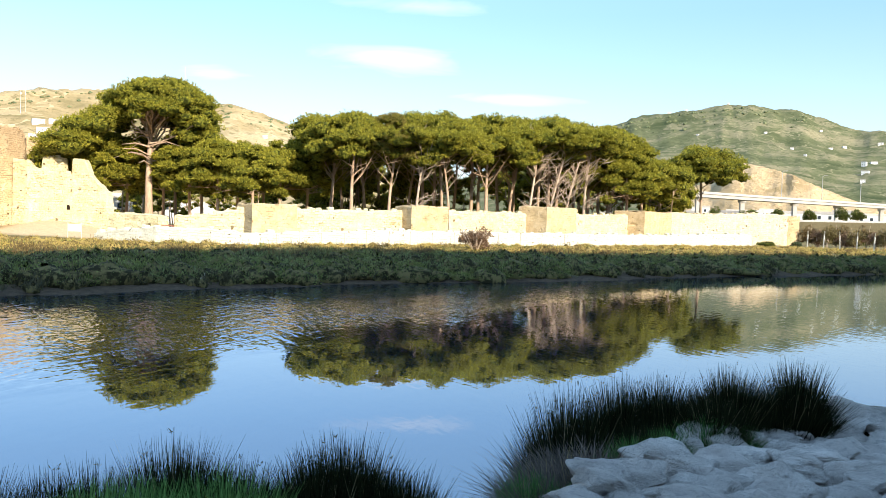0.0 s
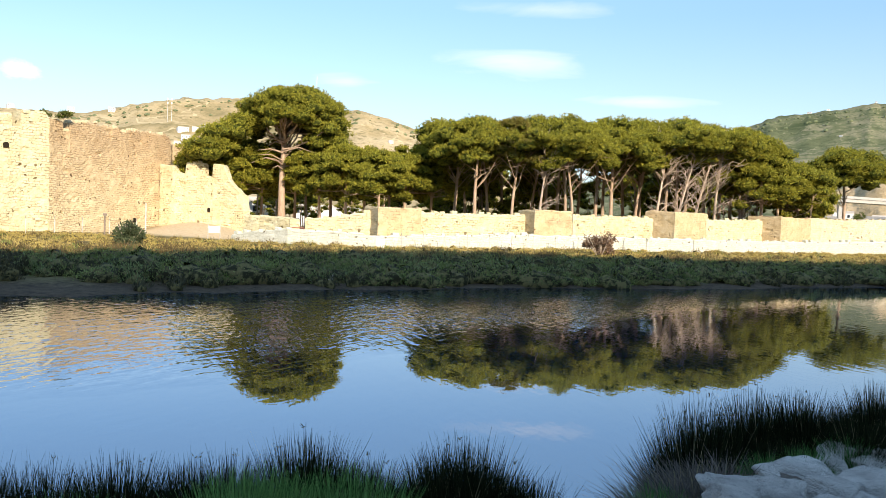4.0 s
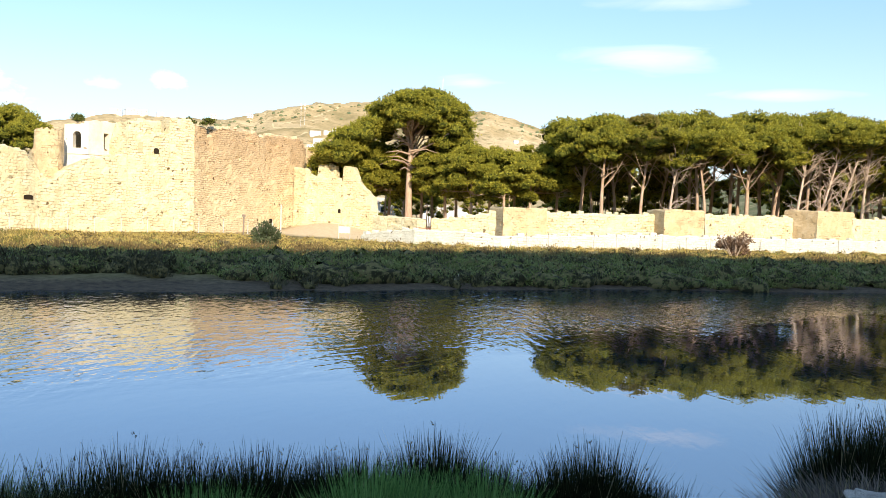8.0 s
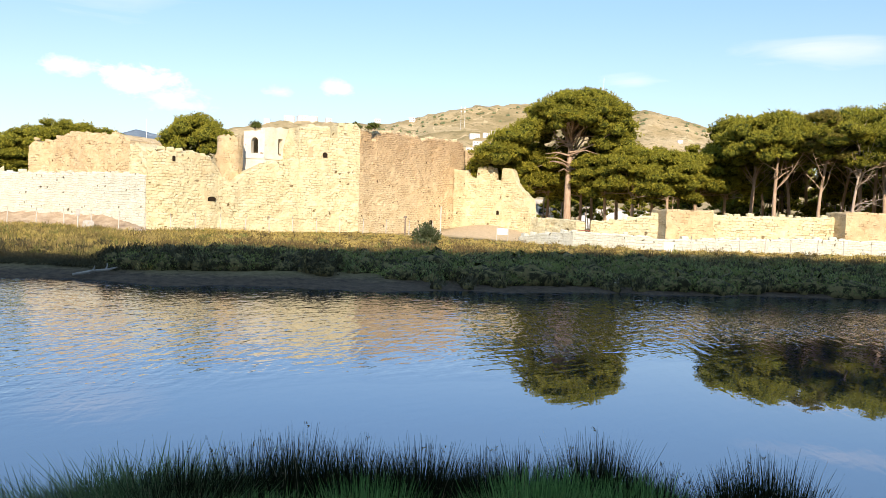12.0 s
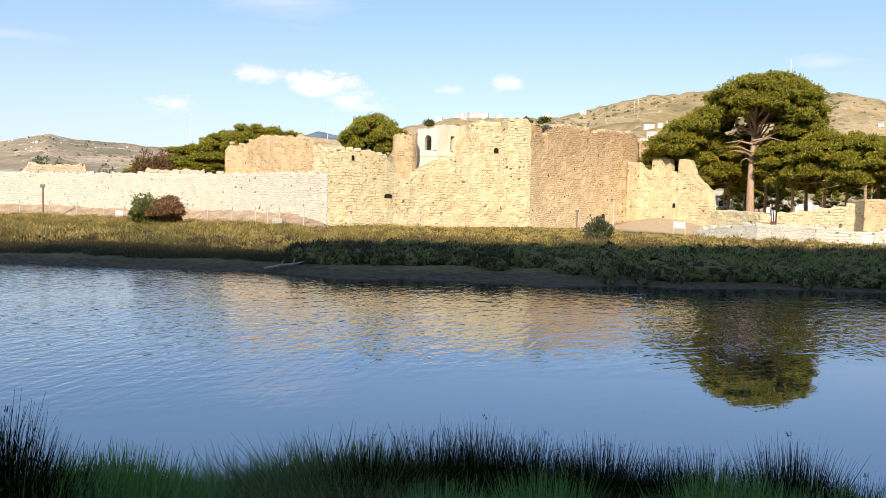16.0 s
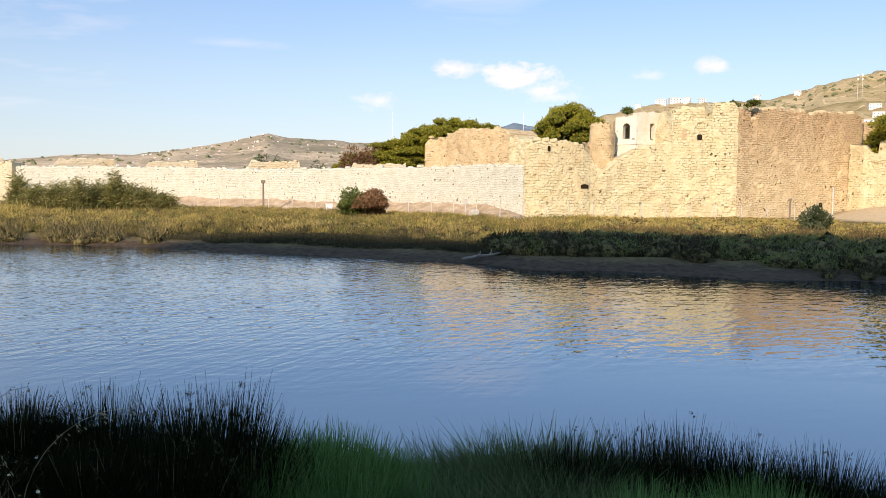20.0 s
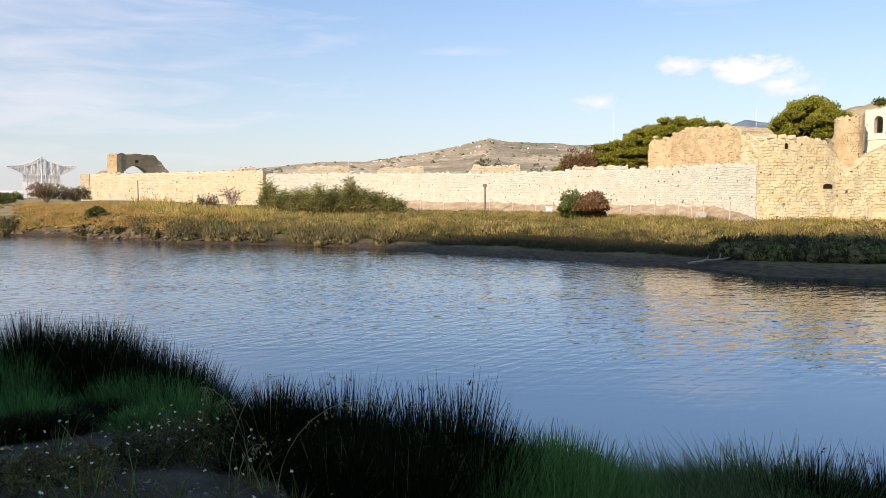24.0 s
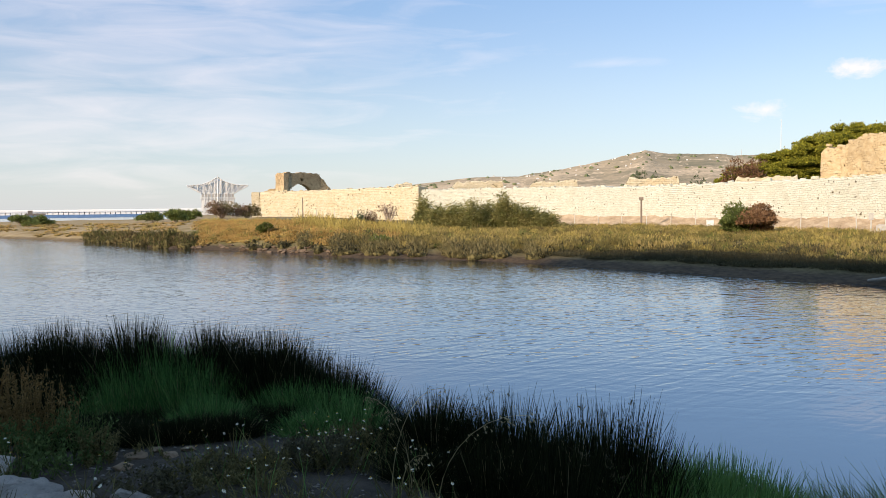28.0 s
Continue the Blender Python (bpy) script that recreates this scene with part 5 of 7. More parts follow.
GREY = [(clump_mesh("grey_tuft", 1000, 0.46, 0.62, M_GREYTWIG, 51 + k, 0.3, 0.009, 0.2, 0.2, 0.34), clump_mesh("dry_tuft", 120, 0.45, 0.6, M_STRAW, 151 + k, 0.4, 0.004)) for k in range(2)]


def plant(name, me, label, category, az, d, turn, s, group, zs=1.0):
    p = polar(az, d)
    ob = thing(name, label, category, group)
    wide = s * 0.5 + 0.5
    for q, m in enumerate(me):
        tagged(part(m.name.split(".")[0], m, ob), kind="stuff")
    ob.matrix_basis = pose(p.x, p.y, land_at(p) - 0.03, 0, 0, turn) @ Matrix.Diagonal((wide, wide, s * zs, 1))
    return ob


def tip_scale(az, d, slope, tall):
    """The scale at which a clump of that height reaches up to a slope as seen from the eye."""
    return max(0.3, (rise(slope, d) - land_at(polar(az, d))) / tall)


for i, (az, d, el) in enumerate([(2.3, 5.6, -452), (4.6, 5.7, -397), (6.2, 5.9, -394), (8.2, 5.7, -396), (10.8, 5.8, -408), (13.6, 5.6, -425), (16.0, 5.8, -392), (17.6, 5.7, -394), (19.8, 5.5, -432), (22.5, 5.8, -422), (25.0, 5.7, -412),
                                  (27.3, 5.8, -398), (29.6, 5.6, -412), (31.6, 5.8, -414), (34.2, 5.7, -420), (36.0, 5.9, -410), (37.8, 5.7, -406), (40.8, 5.8, -400), (43.0, 5.6, -412), (45.5, 5.5, -428), (47.6, 5.7, -436), (49.8, 5.9, -470),
                                  (67.0, 5.2, -385), (69.2, 5.3, -352), (71.6, 5.2, -342), (74.0, 5.4, -338), (76.6, 5.2, -334), (79.0, 5.3, -330), (81.6, 5.2, -332), (84.0, 5.4, -332), (73.0, 4.7, -400), (78.0, 4.7, -395), (82.5, 4.8, -400),
                                  # short dark clumps added as the black shade between the grass rows
                                  (109.0, 8.6, -268), (107.5, 8.5, -264), (106.0, 8.4, -262), (104.6, 8.3, -268), (108.6, 7.9, -324), (107.0, 7.8, -322), (105.4, 7.7, -324), (104.0, 7.6, -326), (105.4, 7.0, -382), (104.0, 6.9, -386), (102.6, 6.9, -402), (95.0, 7.9, -310), (94.2, 7.5, -324), (93.8, 7.1, -358), (97.0, 7.5, -350), (99.0, 7.6, -346), (101.0, 7.6, -344), (102.6, 7.6, -344), (95.4, 6.6, -424), (97.2, 6.6, -422), (99.0, 6.6, -422), (100.8, 6.7, -422), (92.0, 6.9, -378),
                                  (-9.3, 8.5, -300), (-10.2, 8.8, -290), (-12.6, 9.0, -275), (-15.2, 9.2, -248), (-17.4, 9.4, -226), (-19.6, 9.6, -236), (-21.6, 9.8, -232), (-23.6, 10.0, -226), (-14.0, 8.4, -300), (-18.6, 8.9, -290),
                                  ]):
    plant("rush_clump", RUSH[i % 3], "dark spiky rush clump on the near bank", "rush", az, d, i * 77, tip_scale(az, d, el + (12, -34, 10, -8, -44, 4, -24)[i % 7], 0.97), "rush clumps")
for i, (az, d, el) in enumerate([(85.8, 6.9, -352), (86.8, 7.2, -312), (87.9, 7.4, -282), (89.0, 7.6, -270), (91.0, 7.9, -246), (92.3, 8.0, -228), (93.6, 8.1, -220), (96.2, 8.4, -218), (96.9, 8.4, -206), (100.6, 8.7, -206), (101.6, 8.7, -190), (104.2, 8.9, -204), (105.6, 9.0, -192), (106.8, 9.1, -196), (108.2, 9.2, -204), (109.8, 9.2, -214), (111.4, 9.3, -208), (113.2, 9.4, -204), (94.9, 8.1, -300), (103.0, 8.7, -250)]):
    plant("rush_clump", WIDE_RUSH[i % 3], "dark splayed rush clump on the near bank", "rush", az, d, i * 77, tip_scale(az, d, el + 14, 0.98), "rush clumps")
for i, (az, d, el) in enumerate([(14.5, 5.2, -440), (18.8, 5.2, -425), (21.2, 5.1, -440), (33, 5.1, -450), (57.2, 5.2, -492), (59.6, 5.5, -450), (61.0, 5.5, -430), (62.4, 5.6, -416), (63.8, 5.6, -418), (65.2, 5.4, -428), (66.8, 5.1, -446), (64.6, 5.0, -470), (61.6, 5.0, -470), (62.5, 4.9, -490), (40.0, 4.7, -500),
                                  (98.2, 8.3, -218), (99.8, 8.4, -214), (101.4, 8.5, -218), (102.6, 8.5, -232), (95.8, 7.9, -262), (97.2, 7.9, -252), (98.8, 8.0, -252), (100.4, 8.1, -252), (102.0, 8.1, -256), (103.4, 8.1, -266), (95.6, 7.1, -322), (97.0, 7.2, -308), (98.4, 7.2, -312), (94.8, 6.8, -350), (96.2, 6.8, -346), (97.8, 6.8, -350), (99.6, 6.9, -354), (92.6, 7.5, -284), (91.4, 7.3, -292), (89.8, 7.2, -286), (88.6, 7.0, -294), (87.6, 6.6, -322), (88.8, 6.5, -340), (90.4, 6.5, -346),
                                  (-13.5, 8.0, -348), (-15.5, 8.3, -338), (-18.0, 8.7, -322), (-20.2, 9.0, -305), (-6.8, 6.7, -432)]):
    plant("grass_clump", (SOFT_SHADED if az > 80 or az < 0 else SOFT)[i % 2], "soft green grass clump on the near bank", "grass", az, d, i * 91, tip_scale(az, d, el + ((0, 12, -14, 6, -8) if az > 80 or az < 0 else (4, -22, 6, -12, 8))[i % 5], 0.6), "grass clumps")
for i, (az, d, el) in enumerate([(43.8, 5.6, -442), (45.4, 5.6, -428), (47.2, 5.7, -418), (48.8, 5.7, -424), (50.6, 5.6, -432), (52.4, 5.6, -446), (54.2, 5.5, -456), (55.8, 5.4, -474), (46.4, 5.1, -468), (49.6, 5.1, -472), (52.6, 5.0, -490), (55.0, 4.9, -512), (44.0, 4.9, -492), (47.6, 4.7, -522), (51.0, 4.7, -527)]):
    plant("grass_clump", TOUSLED[i % 2], "tousled grey-green grass clump on the near bank", "grass", az, d, i * 83, tip_scale(az, d, el, 0.56), "grey-green grass clumps")
for i, (az, d, el) in enumerate([(-8.0, 7.0, -392), (-8.8, 7.2, -370), (-10.0, 7.5, -358), (-11.8, 7.8, -354), (-8.0, 6.6, -428), (-9.2, 6.9, -404), (-10.8, 7.1, -394)]):
    plant("scrub_clump", GREY[i % 2], "grey-brown dry scrub between the rocks", "scrub", az, d, i * 57, tip_scale(az, d, el, 0.54), "dry scrub")


# ---- riprap boulders ----
def rock_material():
    m = Mat("pale_limestone", 0.9, 0.2)
    n1, n2, n3 = m.noise(0.9, 6, 0.65), m.noise(5.0, 6, 0.7), m.noise(40.0, 4, 0.7)
    base = m.ramp(n1, (0.3, (0.40, 0.35, 0.31)), (0.5, (0.63, 0.57, 0.51)), (0.7, (0.80, 0.73, 0.66)))
    base = m.mix(m.value(n2, 0.52, 0.66, 0, 0.6), base, (0.26, 0.24, 0.22))
    vein = m.value(m.noise(1.6, 3, 0.5, m.coords((1, 1, 4)), 1.5), 0.49, 0.51, 0, 1)
    base = m.mix(0.2, base, m.ramp(n3, (0.3, (0.5, 0.5, 0.5)), (0.7, (1, 1, 1))), "MULTIPLY")
    m.color(base)
    m.bump(m.math("ADD", m.math("ADD", n2, m.math("MULTIPLY", n3, 0.25)), m.math("MULTIPLY", vein, 0.3)), 1.0, 0.16)
    return m.m


M_ROCK = rock_material()


def rock_mesh(seed, sub=3):
    """An angular boulder about 1 m across: an icosphere cut by random planes, then roughened."""
    r = np.random.default_rng(seed)
    bm = bmesh.new()
    bmesh.ops.create_icosphere(bm, subdivisions=sub + 1, radius=0.75)
    planes = [(Vector(r.normal(size=3)).normalized(), r.uniform(0.34, 0.56)) for _ in range(13)]
    for v in bm.verts:
        for n, d in planes:
            k = v.co.dot(n) - d
            if k > 0:
                v.co -= n * k
        v.co += v.co.normalized() * 0.085 * noise.fractal(v.co * 3.2 + Vector((seed, 0, 0)), 1.0, 2.0, 4)
        v.co.z *= 0.72
    me = bpy.data.meshes.new("boulder")
    bm.to_mesh(me)
    bm.free()
    me.materials.append(M_ROCK)
    me.polygons.foreach_set("use_smooth", np.ones(len(me.polygons), dtype=bool))
    return me


ROCKS = [rock_mesh(61 + k) for k in range(6)]
stone_dice = random.Random(5)
k = 0
EDGE = [(-29.2, 13.2), (-25, 11.6), (-18, 9.2), (-15, 8.4), (-10, 7.5), (-5, 6.8), (-2, 6.3), (2, 4.8)]
d = 12.6
while d > 2.6:
    size = 0.54 if d < 7 else 0.66
    az = -38.0
    while az < 2:
        s = stone_dice.uniform(0.6, 1.35) * size
        az += math.degrees(0.66 * s / (d * K))
        if d < lerp_table(az, EDGE):
            p = polar(az, d + stone_dice.uniform(-0.15, 0.15))
            ob = new("boulder", ROCKS[k % 6])
            ob.matrix_basis = pose(p.x, p.y, land_at(p) + stone_dice.uniform(0.06, 0.2) * s, stone_dice.uniform(-13, 13), stone_dice.uniform(-13, 13), stone_dice.uniform(0, 360)) @ Matrix.Diagonal((s * 1.3, s, s * 0.62, 1))
            tagged(ob, "pale angular limestone boulder on the near bank", "boulder", "riprap boulders")
        az += math.degrees(0.55 * s / (d * K))
        k += 1
    d -= 0.52 * size


# ---- far bank plants ----
def hummocks(name, mat, label, n, az_rng, off_rng, rad, tall, leaf, per, seed, keep=None, heart=0.74, wide=0.16, up=0.9):
    """Low rounded marsh plants, joined: leafy domes between two distances from the far shore."""
    r = np.random.default_rng(seed)
    az = r.uniform(*az_rng, n)
    off = r.uniform(*off_rng, n)
    d = np.interp(az, [p[0] for p in FAR_SHORE], [p[1] for p in FAR_SHORE]) * K + off
    x, y = -np.sin(np.radians(az)) * d, np.cos(np.radians(az)) * d
    if keep is not None:
        ok = keep(az, off, d, r)
        x, y, d = x[ok], y[ok], d[ok]
    n = len(x)
    z = land(x, y)
    R = r.uniform(*rad, n)
    H = r.uniform(*tall, n)
    c = np.repeat(np.column_stack([x, y, z]), per, 0)
    v = r.normal(size=(n * per, 3))
    v[:, 2] = np.abs(v[:, 2])
    v /= np.linalg.norm(v, axis=1)[:, None]
    q = r.uniform(0.5, 1.0, n * per)[:, None]
    c = c + v * q * np.column_stack([np.repeat(R, per), np.repeat(R, per), np.repeat(H, per)])
    domes = core_mesh([(x[i], y[i], z[i] + 0.05, R[i], H[i]) for i in range(n)], heart, r, 7, 4)
    vv, ff = join(leaves(c, v * (1.2 - 0.8 * up) + [0, 0, up], leaf, 1, 0.45, wide, r), domes)
    return solid(name, hearted(mesh_of(name, vv, ff, mat, True), M_DRYHEART if mat in (M_MARSHGOLD, M_DRYGOLD) else M_THATCH_SHADE, len(domes[1])), label, "marsh plants", "stuff")


def mud_edge(az):
    """How far from the water the growth begins."""
    return np.interp(az, [-34, -12, 0, 8, 16, 23, 30, 36, 42, 47, 50, 53, 57, 63, 69, 74, 80, 88, 96, 98], [0.6, 0.6, 1.4, 2.2, 1.2, 3.2, 3.8, 4.6, 5.4, 4.2, 5.6, 7.6, 9.0, 9.6, 8.4, 5.6, 5.0, 4.4, 4.6, 2.0]) + 0.5 * np.sin(az * 2.3) + 0.35 * np.sin(az * 5.9)


def wall_gap(az, off, d, r):
    """Keeps plants on the river side of the walls and off the sandy slope."""
    wd = np.interp(az, [-40, -23, -13.6, -8.6, 3.4, 13.2, 22.6, 27.3, 34.7, 44.8, 49, 58.8, 66.6, 71.8, 82, 93.6, 100, 110], [150, 115, 91, 80, 67.5, 60, 62, 70, 72, 66.5, 64.5, 79, 90, 100, 120, 144, 160, 160])
    return (d < wd * K - np.interp(az, [46, 49, 72, 78], [2.0, 7.5, 9.0, 2.0])) & (off > mud_edge(az)) & ~((az > 22) & (az < 28.5) & (d > 62 * K) & (r.random(len(az)) < 0.9))


hummocks("marsh_plants", M_MARSH, "low green marsh bushes along the shaded far shore", 560, (-34, 50), (1.0, 14), (0.9, 2.8), (0.45, 1.2), 0.13, 520, 101, lambda az, off, d, r: (off > mud_edge(az)) & (off < 13.5 - (az > 40) * (az - 40) * 0.4) & (np.sin(az * 1.3 + off * 0.8) + np.sin(az * 3.7 - off * 0.5) > -1.1), 0.72, wide=0.2, up=0.45)
hummocks("tall_sedge", M_BROWNSEDGE, "tall brown sedge where the marsh meets the dry grass", 1800, (-30, 50), (9, 26), (0.5, 1.2), (0.3, 0.7), 0.36, 80, 131, lambda az, off, d, r: wall_gap(az, off, d, r) & (np.abs(off - 15.5 - 3 * np.sin(az * 0.5)) < 4.5) & (np.sin(az * 1.5) + np.sin(az * 4.1 + off * 0.4) > -0.5), 0.5, wide=0.05)
hummocks("marsh_grass", M_MARSHGOLD, "golden dry marsh grass below the walls", 4200, (-34, 46), (8, 62), (0.3, 1.0), (0.15, 0.4), 0.22, 46, 102, lambda az, off, d, r: wall_gap(az, off, d, r) & (off > 10 + 3 * np.sin(az * 0.7) - (az > 40) * 4), wide=0.07)
OPEN_BANK = lambda az, off, d, r: wall_gap(az, off, d, r) & ((az < 97.5) | (r.random(len(az)) < 0.12))
hummocks("meadow_grass", M_MEADOW, "olive and golden grass on the sunlit far bank", 5200, (44, 108), (1.5, 62), (0.3, 0.9), (0.15, 0.42), 0.28, 62, 103, lambda az, off, d, r: OPEN_BANK(az, off, d, r) & (az < 87 + 3 * r.normal(size=len(az))), 0.45, wide=0.07)
hummocks("meadow_straw", M_MARSHGOLD, "golden grass tussocks on the sunlit far bank", 1500, (44, 108), (1.5, 62), (0.3, 0.8), (0.2, 0.5), 0.28, 62, 104, OPEN_BANK, 0.45, wide=0.07)
hummocks("meadow_green", M_BUSH, "green tussocks on the sunlit far bank", 700, (44, 108), (1.5, 40), (0.3, 0.9), (0.2, 0.5), 0.26, 36, 109, lambda az, off, d, r: OPEN_BANK(az, off, d, r) & (az < 87 + 3 * r.normal(size=len(az))), 0.45, wide=0.07)
# tussocks in a dark colour that puts a shaded band near the water
hummocks("bank_tussocks", M_DARKSEDGE, "dark brown tussocks standing in for shade low on the far bank", 820, (47, 88), (4.5, 17), (0.4, 1.1), (0.25, 0.6), 0.3, 60, 123, lambda az, off, d, r: (off > mud_edge(az)) & (np.sin(az * 1.7 + off * 0.5) + np.sin(az * 3.9 - off * 0.3) + 0.5 - 0.09 * off > -0.2), 0.5, wide=0.07)
hummocks("meadow_tufts", M_MARSH, "green tussocks in patches among the golden grass", 840, (-30, 88), (7, 46), (0.35, 1.0), (0.2, 0.5), 0.26, 60, 121, lambda az, off, d, r: wall_gap(az, off, d, r) & (np.sin(az * 0.8 + off * 0.35) + np.sin(az * 2.1 - off * 0.2) > 0.35), 0.5, wide=0.07)
hummocks("meadow_brown", M_BROWNSEDGE, "brown seeding tussocks in patches among the golden grass", 930, (-30, 88), (6, 46), (0.35, 1.0), (0.2, 0.6), 0.3, 60, 122, lambda az, off, d, r: wall_gap(az, off, d, r) & (np.sin(az * 1.1 - off * 0.3) + np.sin(az * 2.7 + off * 0.25) > 0.45), 0.5, wide=0.07)
hummocks("edge_grass", M_MEADOW, "tall olive grass hanging over the bank's edge", 430, (64, 88), (2.5, 14), (0.45, 1.0), (0.45, 0.85), 0.42, 90, 132, lambda az, off, d, r: (off > mud_edge(az)) & (off < mud_edge(az) + 4.0) & (np.sin(az * 3.1) + np.sin(az * 7.7 + off) > -0.6), 0.6, wide=0.06)
hummocks("straw_stalks", M_MARSHGOLD, "pale dry stalks below the seaward wall", 70, (82, 91), (14, 34), (0.5, 1.2), (0.5, 1.0), 0.8, 60, 133, None, 0.3, wide=0.035)
RUSH_PATCH = lambda az, off, d, r: np.sin(az * 4.3) + np.sin(az * 9.1 + off) > -0.7
hummocks("bank_rushes", M_BROWNSEDGE, "brown tall grass hanging over the bank", 80, (98.4, 104.4), (0.5, 5), (0.6, 1.7), (0.4, 1.15), 0.42, 150, 105, RUSH_PATCH, wide=0.09)
hummocks("bank_rushes", M_MARSHDARK, "dark green tall grass hanging over the bank", 75, (98.4, 104.4), (0.3, 5), (0.6, 1.9), (0.5, 1.3), 0.42, 170, 155, RUSH_PATCH, wide=0.09)
hummocks("slope_tufts", M_MARSH, "green tufts scattered over the golden slope", 90, (86, 98), (3.5, 26), (0.3, 0.9), (0.25, 0.6), 0.24, 60, 156, None, 0.5, wide=0.08)
hummocks("sandbar_grass", M_DRYGOLD, "sparse dry grass on the sandbar", 520, (97.5, 113), (3, 60), (0.4, 1.4), (0.08, 0.3), 0.24, 40, 115, lambda az, off, d, r: np.sin(az * 1.9) + np.sin(off * 0.4 + az) > -0.2, 0.6, 0.08)
hummocks("golden_slope", M_DRYGOLD, "golden dry grass on the eroding bank end", 3000, (84, 98), (1.2, 40), (0.4, 1.0), (0.12, 0.35), 0.26, 62, 110, OPEN_BANK, 0.6, wide=0.07)
hummocks("marsh_sedge", M_DARKSEDGE, "dark sedge between the marsh bushes", 220, (-34, 38), (2.0, 14), (0.6, 1.5), (0.4, 0.9), 0.22, 190, 112, lambda az, off, d, r: off > mud_edge(az))
hummocks("pale_marsh", M_PALEMARSH, "pale grey-green marsh bushes in the shade", 340, (-34, 46), (2.5, 13), (0.7, 1.6), (0.5, 1.05), 0.18, 230, 113, lambda az, off, d, r: off > mud_edge(az), 0.72, up=0.45)
hummocks("dark_marsh", M_DARKSEDGE, "dark tussocks at the edge of the mud", 230, (36, 51), (4.0, 9.5), (0.6, 1.5), (0.5, 1.1), 0.22, 190, 106, lambda az, off, d, r: (off > mud_edge(az)) & (np.sin(az * 1.9 + off * 0.9) + np.sin(az * 4.3) > -0.7))
hummocks("mud_growth", M_DARKSEDGE, "low olive growth over the mud", 1500, (50, 78), (3.6, 10), (0.3, 0.9), (0.03, 0.12), 0.18, 44, 114, None, 0.3, 0.1)
hummocks("sedge_tufts", M_SEDGE, "brown-green sedge tufts along the bank edge", 300, (74, 91), (1.0, 8), (0.5, 1.1), (0.3, 0.75), 0.4, 90, 111, lambda az, off, d, r: (np.sin(az * 0.9) + np.sin(az * 2.3) > -0.3) & (az < 95), wide=0.07)
hummocks("dark_shore", M_DARKSEDGE, "dark tussocks hanging over the shore", 420, (-30, 96), (0.8, 3.2), (0.4, 0.9), (0.3, 0.8), 0.3, 60, 107, lambda az, off, d, r: (np.sin(az * 1.3) + np.sin(az * 3.1) > 0.5) & ((az < 30) | (az > 74)))


# ---- bare earth at the foot of the long wall ----
def earth_strip():
    m = Mat("trodden_pinkish_earth", 0.97, 0.1)
    n1, n2 = m.noise(0.6, 6, 0.7), m.noise(5.0, 5, 0.7)
    m.color(m.mix(0.4, m.ramp(n1, (0.3, (0.32, 0.22, 0.13)), (0.55, (0.54, 0.40, 0.26)), (0.7, (0.66, 0.52, 0.36))), m.ramp(n2, (0.3, (0.5, 0.5, 0.5)), (0.65, (1, 1, 1))), "MULTIPLY"))
    m.bump(n2, 0.8, 0.08)
    az = np.linspace(48.5, 79.0, 150)
    wd = np.interp(az, [49.0, 52, 55.6, 58.8, 66.6, 71.8, 77.4, 82.9], [66, 70.5, 76, 81, 92, 102, 113, 123.5]) * K
    n = 7
    vs = []
    for k in range(n):
        u = k / (n - 1)
        d = wd + 0.5 - u * (7.0 + 1.6 * fbm(az, az * 0, 1.4, 2.0))
        x, y = -np.sin(np.radians(az)) * d, np.cos(np.radians(az)) * d
        z = land(x, y) + 1.5 * np.clip((az - 48.5) / 3.0, 0, 1) * (1 - u) ** 1.3 + 0.2 * (1 - u) * fbm(az, az * 0 + k, 0.8, 5.0) + 0.12 * fbm(az * 6, az * 0 + k * 3, 1.0, 5.0) * (k < n - 1) * (k > 0) + (0.05 if k < n - 1 else -0.25)
        vs.append(np.column_stack([x, y, z]))
    i, j = np.meshgrid(np.arange(n - 1), np.arange(len(az) - 1), indexing="ij")
    w = len(az)
    f = np.stack([i * w + j, (i + 1) * w + j, (i + 1) * w + j + 1, i * w + j + 1], -1).reshape(-1, 4)
    solid("ground_earth_strip", mesh_of("ground_earth_strip", np.concatenate(vs), f, m.m, True), "bare pinkish earth along the foot of the long wall", "ground")


earth_strip()


# ---- bushes of the far bank ----
def bush_parts(ob, w, h, mats, seed, n=900, leaf=0.26, twigs=14, crown_names=("crown",), wilt=0.0):
    """Stems and one leafy crown for each material, side by side."""
    r = np.random.default_rng(seed)
    wood = []
    for k in range(twigs):
        e = r.normal(size=2) * w * 0.22
        pts = np.array([[0.06 * e[0], 0.06 * e[1], -0.1], [e[0] * 0.5, e[1] * 0.5, h * 0.4], [e[0], e[1], h * r.uniform(0.6, 1.0)]])
        wood.append(tube(pts, [0.05, 0.035, 0.01], 5))
    part("stalk", mesh_of("stalk", *join(*wood), M_DEAD), ob)
    for q, m in enumerate(mats):
        shift = (q - (len(mats) - 1) / 2) * w * 0.27
        lobes = [(shift + r.normal() * w * 0.16 / len(mats), r.normal() * w * 0.16, h * r.uniform(0.14, 0.68), w * r.uniform(0.2, 0.3) / (1 + 0.25 * (len(mats) - 1)), h * r.uniform(0.22, 0.34)) for _ in range(9)]
        c, o = crown_points(lobes, int(n * (1 - wilt)), r, 0.3)
        part("crown", mesh_of("crown", *leaves(c, o, leaf, 6, 0.8, 0.2, r), m), ob, crown_names[q % len(crown_names)] if len(mats) > 1 else "")


